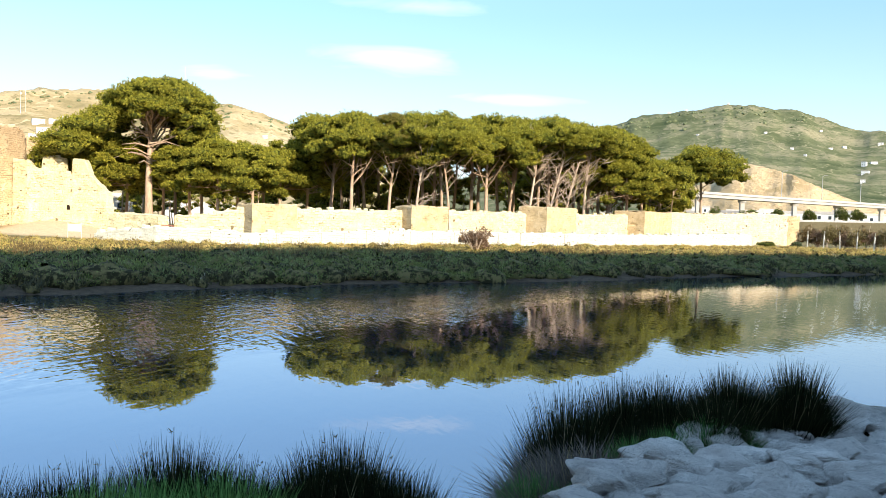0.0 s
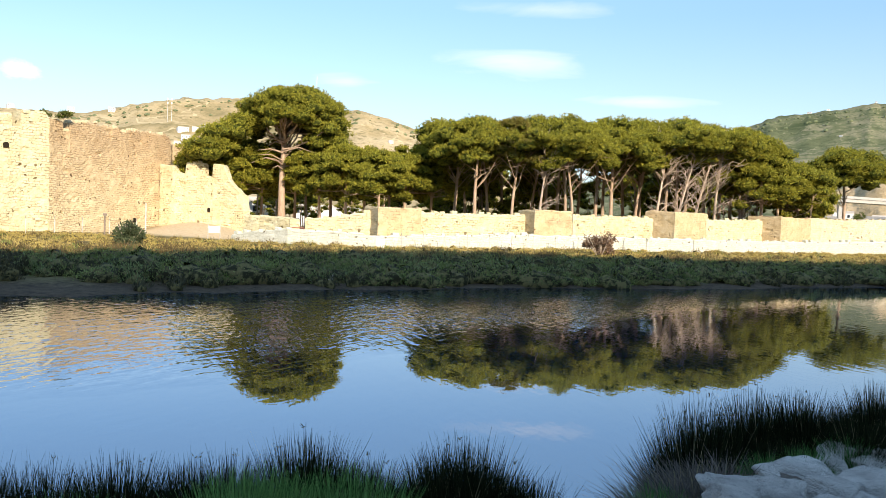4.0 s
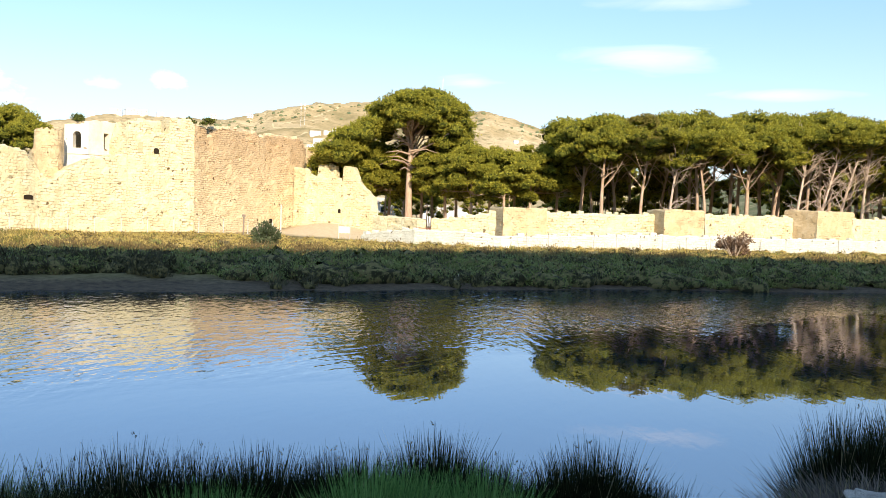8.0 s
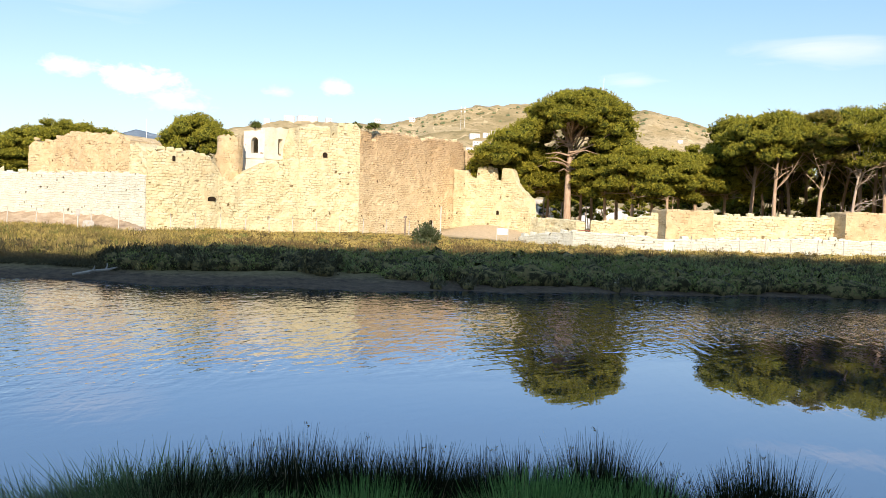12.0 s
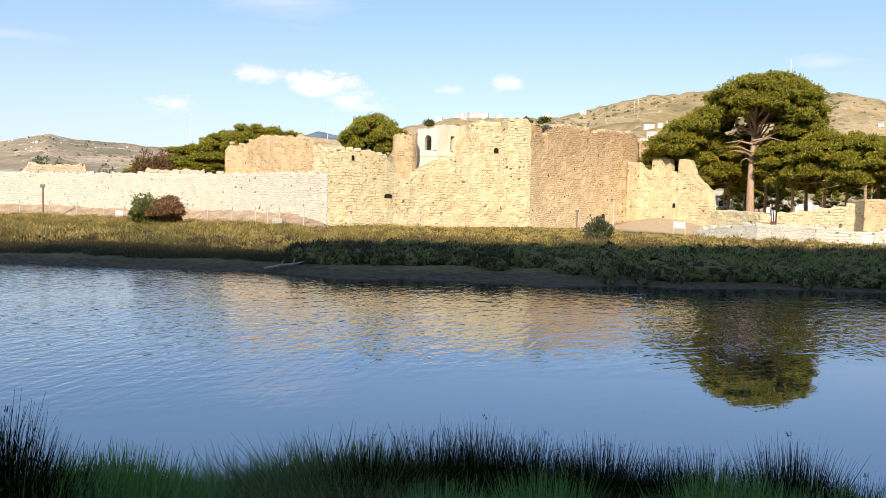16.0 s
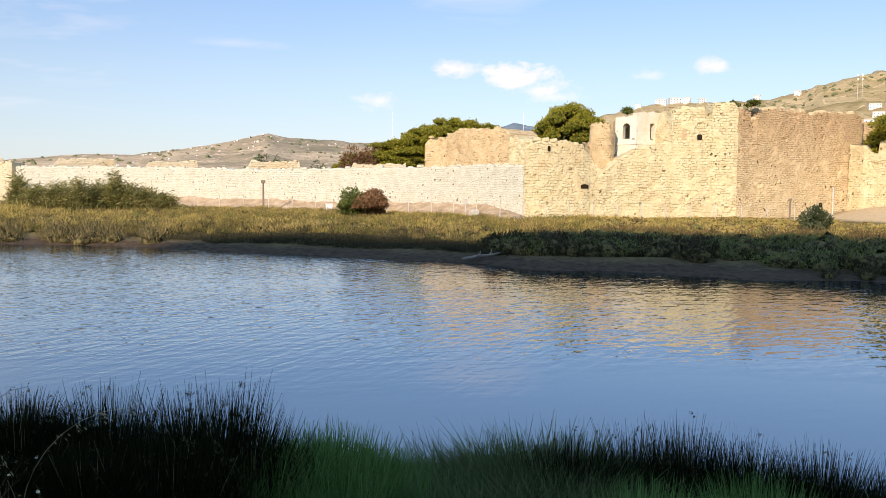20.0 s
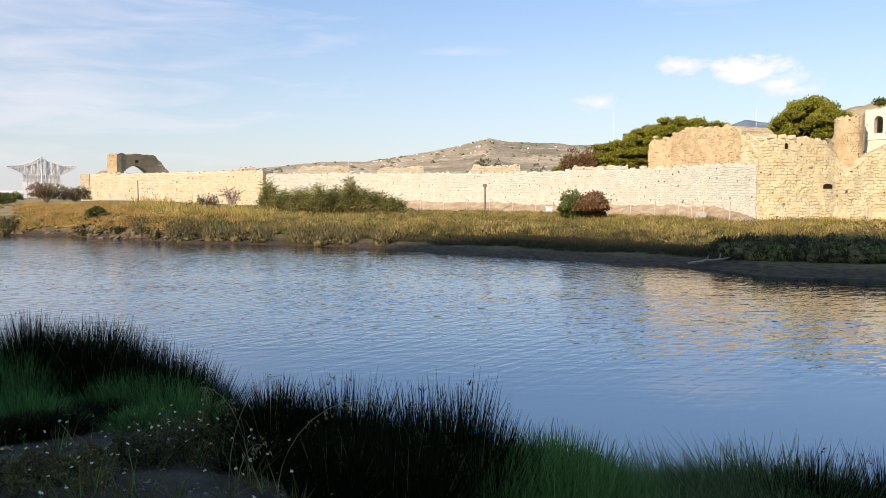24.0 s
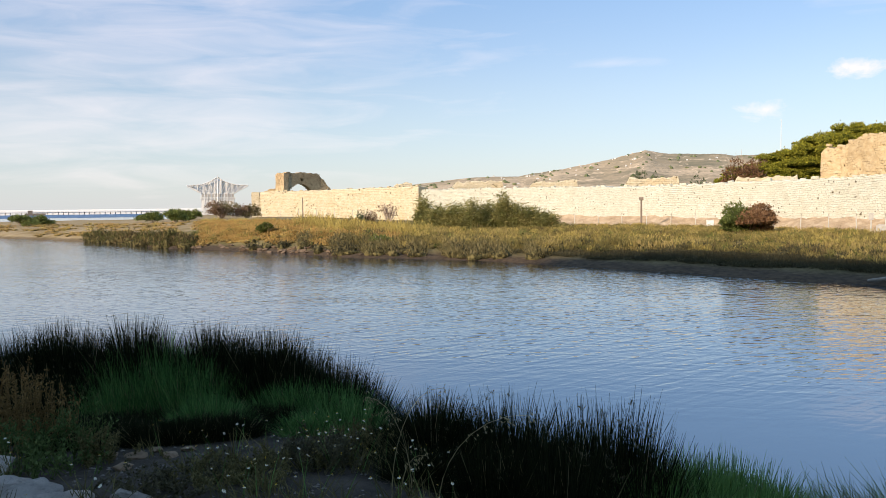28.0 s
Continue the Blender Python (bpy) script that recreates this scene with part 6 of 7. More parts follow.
def bush(name, label, az, d, w, h, mats, seed, n=900, leaf=0.26, twigs=14, labels=("crown",), group="", turn=None):
    p = polar(az, d)
    ob = thing(name, label, "bush", group)
    bush_parts(ob, w, h, mats, seed, n, leaf, twigs, labels)
    ob.matrix_basis = pose(p.x, p.y, land_at(p) - 0.05, 0, 0, az if turn is None else turn)
    return ob


bush("bush", "round dark green bush on the far bank", 29.9, 49.5, 2.5, 2.3, [M_DARKBUSH], 201, 1100, 0.22)
bush("bush", "twiggy reddish half-bare bush on the far bank", -2.3, 60, 2.9, 2.6, [M_TWIG], 202, 600, 0.26, 40)
bush("bush", "wide bush, half green and half rust brown", 60.3, 64, 5.8, 3.4, [M_MARSH, M_RUSTBUSH], 203, 2200, 0.26, 16, ("green leafy half", "rust-brown withered half"))
bush("bush", "brown bare shrub by the wall's end", 96.2, 128, 7.4, 4.2, [M_TWIG, M_SEDGE], 204, 420, 0.34, 50, ("bare brown twigs", "olive leaves"))
bush("bush", "dark brown shrub by the wall's end", 94.5, 130, 7.0, 3.4, [M_TWIG, M_SEDGE], 205, 380, 0.34, 40, ("brown twigs", "dark leaves"))
bush("bush", "small grey-green shrub below the wall", 86.3, 96, 4.0, 2.4, [M_DARKBUSH, M_TWIG], 206, 190, 0.24, 34, ("leafy half", "bare half"))
bush("bush", "small bare pinkish tree below the wall", 84.7, 100, 3.6, 3.9, [M_TWIG], 207, 150, 0.2, 60)
bush("bush", "low green shrub on the bank", 93.2, 66, 2.0, 1.3, [M_BUSH], 208, 500, 0.2)
bush("bush", "low green shrub at the water's edge", 85.4, 55, 2.2, 1.2, [M_MARSH], 209, 500, 0.2)
for i, (az, d, w, h) in enumerate(((99.2, 122, 5.0, 2.9), (100.6, 126, 5.0, 2.2), (98.2, 132, 3.6, 2.2), (108.4, 130, 5.0, 2.4), (107.4, 134, 3.4, 2.0))):
    bush("bush", "green palm-like shrub on the sandy shore", az, d, w, h, [M_MARSH], 210 + i, 700, 0.4, 10, group="shore shrubs")
for i, (az, d, w, h, m) in enumerate(((-21.0, 126, 3.4, 2.4, M_BUSH), (-22.8, 132, 3.2, 2.2, M_BUSH), (-25.8, 138, 3.0, 2.2, M_BUSH), (-27.0, 126, 3.6, 3.2, M_BUSH), (-18.8, 128, 2.8, 1.8, M_BUSH), (-16.8, 120, 3.0, 2.0, M_DARKBUSH), (-28.6, 140, 3.4, 2.6, M_BUSH), (-23.6, 108, 1.6, 1.0, M_DARKBUSH), (-21.8, 108, 2.2, 1.0, M_BUSH))):
    bush("bush", "clipped green bush beside the road", az, d, w, h, [m], 220 + i, 420, 0.3, 8, group="roadside bushes")
for i, az in enumerate(np.arange(-32.0, -23.8, 0.55)):
    bush("hedge_bush", "brown-green hedge bush behind the fence", float(az), 118 + (i % 3), 3.2, (4.0, 3.3, 4.4)[i % 3], [(M_SEDGE, M_TWIG, M_BROWNSEDGE)[i % 3]], 240 + i, 420, 0.3, 6, group="hedge")
for i, (az, d, w, h) in enumerate(((67.0, 112, 5.0, 11.0), (63.2, 110, 5.5, 9.0), (74.5, 125, 4, 8.6))):
    bush("bush", "dark tree top behind the long wall", az, d, w, h, [M_DARKBUSH], 250 + i, 500, 0.4, 8, group="bushes behind the wall")
bush("bush", "rust-brown dead conifer behind the long wall", 60.4, 93, 8.0, 11.8, [M_RUST], 260, 3200, 0.36)
for i, az in enumerate((35.2, 41.9, 33.9)):
    bush("wall_plant", "small weed growing on the ruin's top", az, 74.5, 1.6, 0.9, [M_BUSH], 270 + i, 260, 0.2, 4, group="weeds on the ruin").location.z = (10.35, 9.9, 10.3)[i] * K


def cane_clump(az, d, w, h, seed, n=260):
    """Tall cane: stems with long drooping leaves."""
    r = np.random.default_rng(seed)
    ob = thing("cane_clump", "tall green giant cane below the long wall", "cane", "cane clumps")
    roots = np.column_stack([r.normal(size=n) * w * 0.28, r.normal(size=n) * w * 0.22, np.zeros(n)])
    hh = h * r.uniform(0.5, 1.0, n) * np.exp(-((roots[:, 0] / w) ** 2) * 2)
    part("stalk", mesh_of("stalk", *blades(roots, hh, r.normal(size=(n, 2)) * 0.3, 0.03, r, 0.3), M_REED), ob)
    k = 9
    t = r.uniform(0.25, 1.0, n * k)
    c = np.repeat(roots, k, 0) + np.column_stack([np.zeros(n * k), np.zeros(n * k), np.repeat(hh, k) * t * 0.9])
    a = r.uniform(0, 2 * np.pi, n * k)
    o = np.column_stack([np.cos(a), np.sin(a), r.uniform(-0.1, 0.9, n * k)])
    part("foliage", mesh_of("foliage", *leaves(c, o, 0.75, 1, 0.2, 0.06, r), M_REED), ob)
    p = polar(az, d)
    ob.matrix_basis = pose(p.x, p.y, land_at(p) - 0.05, 0, 0, az)
    return ob


for i, (az, d, w, h) in enumerate(((81.2, 80, 3.4, 3.6), (80.0, 79, 3.6, 4.2), (78.8, 78, 3.6, 4.8), (77.6, 79, 3.4, 4.6), (76.6, 78, 2.2, 6.2), (75.6, 78, 3.4, 4.3), (74.6, 78, 3.2, 3.6), (73.6, 77, 2.8, 2.8), (82.2, 82, 2.4, 5.2))):
    cane_clump(az, d, w, h, 300 + i)


# ---- fences, posts and small things of the far bank ----
def plain(name, col, rough=0.7, metal=0.0, spot_col=None):
    m = Mat(name, rough, 0.3)
    m.b.inputs["Metallic"].default_value = metal
    n = m.noise(3.0, 6, 0.7)
    lo = spot_col or tuple(c * 0.65 for c in col)
    m.color(m.ramp(n, (0.3, lo), (0.6, col)))
    m.bump(n, 0.3, 0.01)
    return m.m


M_CONCRETE = plain("grey_concrete", (0.50, 0.47, 0.42), 0.9)
M_POST = plain("pale_fence_post", (0.62, 0.58, 0.50), 0.8)
M_DARKPOST = plain("rusty_dark_post", (0.26, 0.20, 0.15), 0.8)
M_WHITE_PAINT = plain("white_paint", (0.80, 0.79, 0.76), 0.6)
M_STEEL = plain("white_steel", (0.74, 0.74, 0.73), 0.5)
M_WALLWHITE = plain("whitewashed_wall", (0.80, 0.78, 0.74), 0.9)
M_ROOF = plain("flat_roof", (0.55, 0.50, 0.45), 0.9)
M_GLASS_DARK = plain("dark_window", (0.05, 0.06, 0.07), 0.2)
M_WOOD = plain("grey_driftwood", (0.30, 0.26, 0.21), 0.9)


def box(x0, x1, y0, y1, z0, z1, bevel=0.0):
    """Verts and quads of a box."""
    v = [(x, y, z) for z in (z0, z1) for x, y in ((x0, y0), (x1, y0), (x1, y1), (x0, y1))]
    f = [(0, 3, 2, 1), (4, 5, 6, 7), (0, 1, 5, 4), (1, 2, 6, 5), (2, 3, 7, 6), (3, 0, 4, 7)]
    return np.array(v, float), np.array(f)


post_me = mesh_of("fence_post", *join(tube([(0, 0, -0.3), (0, 0, 1.35), (0, 0, 1.5), (0, 0.1, 1.72), (0, 0.28, 1.9)], [0.06, 0.055, 0.055, 0.05, 0.045], 8)), M_POST)
fence_az = list(np.arange(-29.0, -23.9, 0.95)) + list(np.arange(-22.5, 13.0, 1.55)) + list(np.arange(29.5, 80.0, 1.62)) + list(np.arange(83.5, 94.0, 1.25))
for az in fence_az:
    d = float(np.interp(az, [-30, -23.8, -23.5, -20.9, -13.6, -8.6, 3.4, 13.2, 29, 34.7, 44.8, 49, 58.8, 66.6, 71.8, 80, 83.5, 94], [100, 106, 106, 110, 89, 79, 66.5, 59.5, 70, 69, 64.5, 63, 74, 83, 92, 106, 118, 140]))
    p = polar(az, d)
    ob = new("fence_post", post_me)
    ob.matrix_basis = pose(p.x, p.y, land_at(p), stone_dice.uniform(-3, 3), stone_dice.uniform(-3, 3), az + 180 + stone_dice.uniform(-6, 6)) @ Matrix.Diagonal((1, 1, 0.86 if -23 < az < 13 else 1.05, 1) if az > -23 else (1.8, 1.8, 1.55, 1))
    tagged(ob, "pale concrete fence post with a bent top", "fence post", "fence posts")


def pole(name, label, az, d, h, r, mat, cap=True):
    p = polar(az, d)
    ob = thing(name, label, "post")
    part("shaft", mesh_of("shaft", *tube([(0, 0, -0.3), (0, 0, h * 0.5), (0, 0, h)], [r * 1.1, r, r * 0.9], 9), mat), ob)
    if cap:
        part("cap", mesh_of("cap", *join(box(-r * 2.2, r * 2.2, -r * 1.6, r * 1.6, h, h + r * 3)), mat), ob)
    ob.matrix_basis = pose(p.x, p.y, land_at(p), 0, 0, az)
    return ob


pole("concrete_post", "tall dark concrete post by the long wall", 67.1, 85, 3.7, 0.14, M_DARKPOST)
pole("concrete_post", "thin dark post at the wall's seaward end", 90.7, 132, 4.4, 0.12, M_DARKPOST, False)
pole("timber_post", "dark post with a crossbar before the keep", 31.4, 66, 2.3, 0.09, M_DARKPOST)
pole("timber_post", "pale post before the keep wall", 28.9, 72, 3.6, 0.09, M_POST, False)


def sign_board():
    p = polar(24.5, 64)
    ob = thing("sign_board", "blank white notice board on two thin posts", "sign")
    for s in (-0.62, 0.62):
        part("post", mesh_of("post", *tube([(s, 0, -0.3), (s, 0, 0.8), (s, 0, 1.75)], [0.04, 0.04, 0.04], 8), M_POST), ob)
    part("panel", mesh_of("panel", *box(-0.55, 0.55, -0.05, -0.02, 0.85, 1.55), M_WHITE_PAINT), ob)
    ob.matrix_basis = pose(p.x, p.y, land_at(p), 0, 0, 24.5)


sign_board()


def meter_box():
    p = polar(53.0, 66)
    ob = thing("meter_box", "small grey box on a pale post by the wall", "box")
    part("post", mesh_of("post", *tube([(0, 0, -0.2), (0, 0, 0.8), (0, 0, 1.5)], [0.07, 0.07, 0.07], 8), M_POST), ob)
    part("case", mesh_of("case", *join(box(-0.22, 0.22, -0.15, 0.15, 1.35, 1.95), box(-0.27, 0.27, -0.2, 0.2, 1.95, 2.02)), M_CONCRETE), ob)
    ob.matrix_basis = pose(p.x, p.y, land_at(p), 0, 0, 53)
    p = polar(52.4, 66.5)
    ob = new("concrete_block", mesh_of("concrete_block", *join(box(-0.55, 0.55, -0.3, 0.3, -0.1, 0.75), box(-0.4, 0.4, -0.22, 0.22, 0.75, 0.85)), M_CONCRETE))
    ob.matrix_basis = pose(p.x, p.y, land_at(p), 0, 4, 53)
    tagged(ob, "grey concrete block at the wall's foot", "block")
    for az, d in ((13.1, 60.0), (62.6, 78)):
        p = polar(az, d)
        ob = new("electric_cabinet", mesh_of("electric_cabinet", *join(box(-0.45, 0.45, -0.12, 0.12, -0.1, 0.95), box(-0.5, 0.5, -0.16, 0.16, 0.95, 1.02)), M_WHITE_PAINT))
        ob.matrix_basis = pose(p.x, p.y, land_at(p), 0, 0, az)
        tagged(ob, "small white cabinet at the wall's foot", "cabinet")


meter_box()


def gate_frame():
    p = polar(18.95, 63)
    ob = thing("gate_frame", "rusty red gate frame in the wall gap", "gate")
    m = plain("rusty_red_steel", (0.34, 0.13, 0.08), 0.7)
    for s in (-0.7, 0.7):
        part("upright", mesh_of("upright", *tube([(s, 0, -0.3), (s, 0, 0.8), (s, 0, 1.75)], [0.06, 0.06, 0.06], 8), m), ob)
    for z in (0.75, 1.7):
        part("rail", mesh_of("rail", *tube([(-0.7, 0, z), (0, 0, z), (0.7, 0, z)], [0.05, 0.05, 0.05], 8), m), ob)
    ob.matrix_basis = pose(p.x, p.y, land_at(p), 0, 0, 19)


gate_frame()


def log(az, d, length, turn, label="grey driftwood log on the mud"):
    p = polar(az, d)
    pts = [(-length / 2, 0, 0.1), (-length / 4, 0.06, 0.16), (0, 0.0, 0.2), (length / 4, -0.05, 0.26), (length / 2, 0.02, 0.38)]
    ob = new("log", mesh_of("log", *join(tube(pts, [0.06, 0.09, 0.085, 0.07, 0.035], 9), tube([(0.3, 0, 0.2), (0.5, 0.25, 0.4), (0.55, 0.4, 0.6)], [0.06, 0.04, 0.02], 6)), M_WOOD))
    ob.matrix_basis = pose(p.x, p.y, land_at(p), 0, 0, turn)
    tagged(ob, label, "log")


log(51.6, 35.6, 2.0, 70)
log(52.6, 35.3, 1.1, 40)
log(17.0, 36.0, 1.3, 10)
M_DEBRIS = plain("brown_shore_stone", (0.20, 0.135, 0.085), 0.95)
DEBRIS = []
for me in ROCKS[:4]:
    me = me.copy()
    me.name = "shore_stone"
    me.materials[0] = M_DEBRIS
    DEBRIS.append(me)
for i in range(90):
    az = stone_dice.choice((stone_dice.uniform(84, 99), stone_dice.uniform(88, 99), stone_dice.uniform(84, 99)))
    fs = lerp_table(az, FAR_SHORE)
    p = polar(az, fs + stone_dice.uniform(0.3, 2.2))
    ob = new("shore_stone", DEBRIS[i % 4])
    s = stone_dice.uniform(0.2, 0.6)
    ob.matrix_basis = pose(p.x, p.y, land_at(p) + 0.05, stone_dice.uniform(-20, 20), stone_dice.uniform(-20, 20), stone_dice.uniform(0, 360)) @ Matrix.Diagonal((s * 1.2, s, s * 0.6, 1))
    tagged(ob, "brown stone or debris at the water's edge", "stone", "shore stones")
for i in range(60):
    az = stone_dice.uniform(49, 72)
    p = polar(az, lerp_table(az, [(49, 63.5), (58.8, 76), (66.6, 86), (72, 94)]) + stone_dice.uniform(-1, 1.2))
    ob = new("rubble_stone", ROCKS[i % 6])
    s = stone_dice.uniform(0.2, 0.55)
    ob.matrix_basis = pose(p.x, p.y, land_at(p) + 0.05, stone_dice.uniform(-20, 20), 0, stone_dice.uniform(0, 360)) @ Matrix.Diagonal((s * 1.2, s, s * 0.8, 1))
    tagged(ob, "pale rubble stone at the foot of the long wall", "stone", "rubble at the wall")


# ---- the arched ruin ----
def arch_ruin():
    ob = thing("arch_ruin", "broken stone arch standing behind the wall's end", "ruin")
    d = 158
    a, b = polar(91.95, d), polar(89.5, d + 4)
    L = (b - a).length
    z0, z1 = 3.0 * K, rise(61, d)
    zw = rise(28, d)
    part("arch_wall", pierced_mesh("arch_wall", a, b, z0, z1, 2.2, [(L * 0.12, L * 0.80, z0 + 0.1, rise(42, d), True), (L * 0.03, L * 0.09, zw + 2.6, z1 - 0.7, False), (L * 0.46, L * 0.54, zw + 2.9, zw + 3.6, False)], M_BROWN, ragged=0.35, seed=4.0), ob, "brown shaded wall with an arch and small openings")
    c = polar(88.5, d + 5.2)
    part("arch_stump", wall_mesh("arch_stump", [(b.x, b.y, z0, z1 - 0.6), (b.x + (c.x - b.x) * 0.5, b.y + (c.y - b.y) * 0.5, z0, zw + 2.4), (c.x, c.y, z0, zw - 0.6)], 2.2, M_BROWN, 0.3, 0.25, 5.0), ob)
    g = polar(92.55, d + 3.5)
    part("arch_pillar", wall_mesh("arch_pillar", [(g.x, g.y, z0, z1 - 0.2), ((g.x + a.x) / 2, (g.y + a.y) / 2, z0, z1 + 0.1), (a.x, a.y, z0, z1)], 1.2, M_BROWN, 0.3, 0.2, 7.0), ob, "sunlit pillar at the arch's end")
    a, e = g, polar(93.4, d + 4)
    part("arch_footing", wall_mesh("arch_footing", [(e.x, e.y, z0, zw + 0.2), ((e.x + a.x) / 2, (e.y + a.y) / 2, z0, zw + 0.9), (a.x, a.y, z0, zw + 1.0)], 2.0, M_BROWN, 0.3, 0.2, 6.0), ob)


arch_ruin()


M_MEMBRANE = leaf_material("white_roof_membrane", (0.76, 0.76, 0.75), (0.82, 0.82, 0.81), (0.88, 0.88, 0.87), 0.55)


# ---- far things: pavilion, breakwater, bridge, houses, masts ----
def pavilion():
    d = 300
    p = polar(96.4, d)
    ob = thing("white_pavilion", "white steel-framed building with upswept roofs by the sea", "building")
    z0 = 6.5
    part("body", mesh_of("body", *join(box(-8.0, 8.0, 0.5, 10, 0, z0 + 2.0), box(-8.6, 8.6, 0, 10.5, z0 + 2.0, z0 + 2.5), box(-7.6, 7.6, 0.6, 9.6, z0 + 2.5, z0 + 5.0)), M_WALLWHITE), ob)
    for x in np.arange(-7.2, 7.3, 1.6):
        part("window", mesh_of("window", *box(x - 0.5, x + 0.5, 0.42, 0.55, z0 + 2.9, z0 + 4.4), M_CONCRETE), ob)
        part("column", mesh_of("column", *tube([(x - 0.8, -0.4, 0), (x - 0.8, -0.4, z0), (x - 0.8, -0.4, z0 + 5.2)], [0.16, 0.16, 0.16], 6), M_STEEL), ob)
    under = ((7.8, 4.7), (11.0, 6.4), (14.6, 8.3))
    upper = ((0.4, 12.6), (3.5, 10.6), (7.8, 9.1), (11.0, 8.8), (14.8, 8.7))
    for s in (-1, 1):
        for q in range(8):
            y = q * 1.3
            chords = [tube([(s * x, y, z0 + z) for x, z in under], [0.24] * 3, 5), tube([(s * x, y, z0 + z) for x, z in upper], [0.24] * 5, 5)]
            for x in np.arange(1.5, 13.0, 2.7):
                lo, hi = np.interp(x, [0, 7.8, 14.6], [4.7, 4.7, 8.3]), np.interp(x, *zip(*upper))
                hi2 = np.interp(x + 2.7, *zip(*upper))
                chords.append(tube([(s * x, y, z0 + lo), (s * x, y, z0 + (lo + hi) / 2), (s * x, y, z0 + hi)], [0.14] * 3, 5))
                chords.append(tube([(s * x, y, z0 + lo), (s * (x + 1.35), y, z0 + (lo + hi2) / 2), (s * (x + 2.7), y, z0 + hi2)], [0.12] * 3, 5))
            part("roof_truss", mesh_of("roof_truss", *join(*chords), M_WALLWHITE), ob)
        gable = [(0.3, 12.3), (3.5, 10.4), (7.8, 8.9), (14.7, 8.6), (14.6, 8.25), (7.8, 4.7), (0.3, 4.7)]
        gv_ = [(s * x, y, z0 + z) for y in (1.5, 1.56) for x, z in gable]
        part("gable", mesh_of("gable", gv_, [tuple(range(7)), tuple(range(13, 6, -1))] + [(i, (i + 1) % 7, 7 + (i + 1) % 7, 7 + i) for i in range(7)], M_MEMBRANE), ob, "white roof infill between the trusses")
        part("soffit", mesh_of("soffit", [(s * 7.8, -0.3, z0 + 4.7), (s * 14.7, -0.3, z0 + 8.2), (s * 14.7, 9.3, z0 + 8.2), (s * 7.8, 9.3, z0 + 4.7), (s * 7.8, -0.3, z0 + 5.0), (s * 14.7, -0.3, z0 + 8.6), (s * 14.7, 9.3, z0 + 8.6), (s * 7.8, 9.3, z0 + 5.0)],
                                      [(0, 1, 2, 3), (7, 6, 5, 4), (0, 4, 5, 1), (1, 5, 6, 2), (2, 6, 7, 3), (3, 7, 4, 0)], M_WALLWHITE), ob)
    gable = [(-7.8, 4.7), (7.8, 4.7), (7.8, 8.9), (3.5, 10.3), (0, 12.2), (-3.5, 10.3), (-7.8, 8.9)]
    part("gable", mesh_of("gable", [(x, y, z0 + z) for y in (0.9, 0.96) for x, z in gable], [tuple(range(7)), tuple(range(13, 6, -1))] + [(i, 7 + i, 7 + (i + 1) % 7, (i + 1) % 7) for i in range(7)], M_MEMBRANE), ob)
    part("mast", mesh_of("mast", *tube([(0, -0.4, 0), (0, -0.4, z0 + 6), (0, -0.4, z0 + 13.6)], [0.35, 0.3, 0.15], 8), M_STEEL), ob)
    ob.matrix_basis = pose(p.x, p.y, 1.0, 0, 0, 96.4)


pavilion()


def breakwater():
    a, b = polar(97.0, 640), polar(124.0, 790)
    d = b - a
    L = d.length
    ob = thing("breakwater", "long pale harbour breakwater on the sea", "breakwater")
    part("deck", mesh_of("deck", *join(box(0, L, 0, 12, 2.6, 4.2), box(0, L, 1.5, 2.3, 4.2, 5.0)), M_WALLWHITE), ob)
    pier_me = mesh_of("pier", *box(0, 4.4, 0.2, 11, -3, 2.6), M_WALLWHITE)
    for x in np.arange(0, L - 3, 5.2):
        part("pier", pier_me, ob, "", (x, 0, 0))
    ob.matrix_basis = pose(a.x, a.y, 0.2, 0, 0, math.degrees(math.atan2(d.y, d.x)))
    p = polar(107.6, 600)
    boat = thing("boat", "small dark work boat on the sea", "boat")
    part("hull", mesh_of("hull", [(-9, 0, 0), (-10, 0, 2.0), (9, 0, 2.0), (7, 0, 0), (-9, 3, 0), (-10, 3, 2.0), (9, 1.5, 2.0), (7, 1.5, 0)], [(0, 1, 2, 3), (4, 7, 6, 5), (1, 5, 6, 2), (0, 4, 5, 1), (3, 2, 6, 7), (0, 3, 7, 4)], M_DARKPOST), boat)
    part("cabin", mesh_of("cabin", *join(box(-7, -3, 0.6, 2.4, 2.0, 4.4), box(-7.3, -2.7, 0.4, 2.6, 4.4, 4.7)), M_DARKPOST), boat)
    boat.matrix_basis = pose(p.x, p.y, 0, 0, 0, 107)


breakwater()


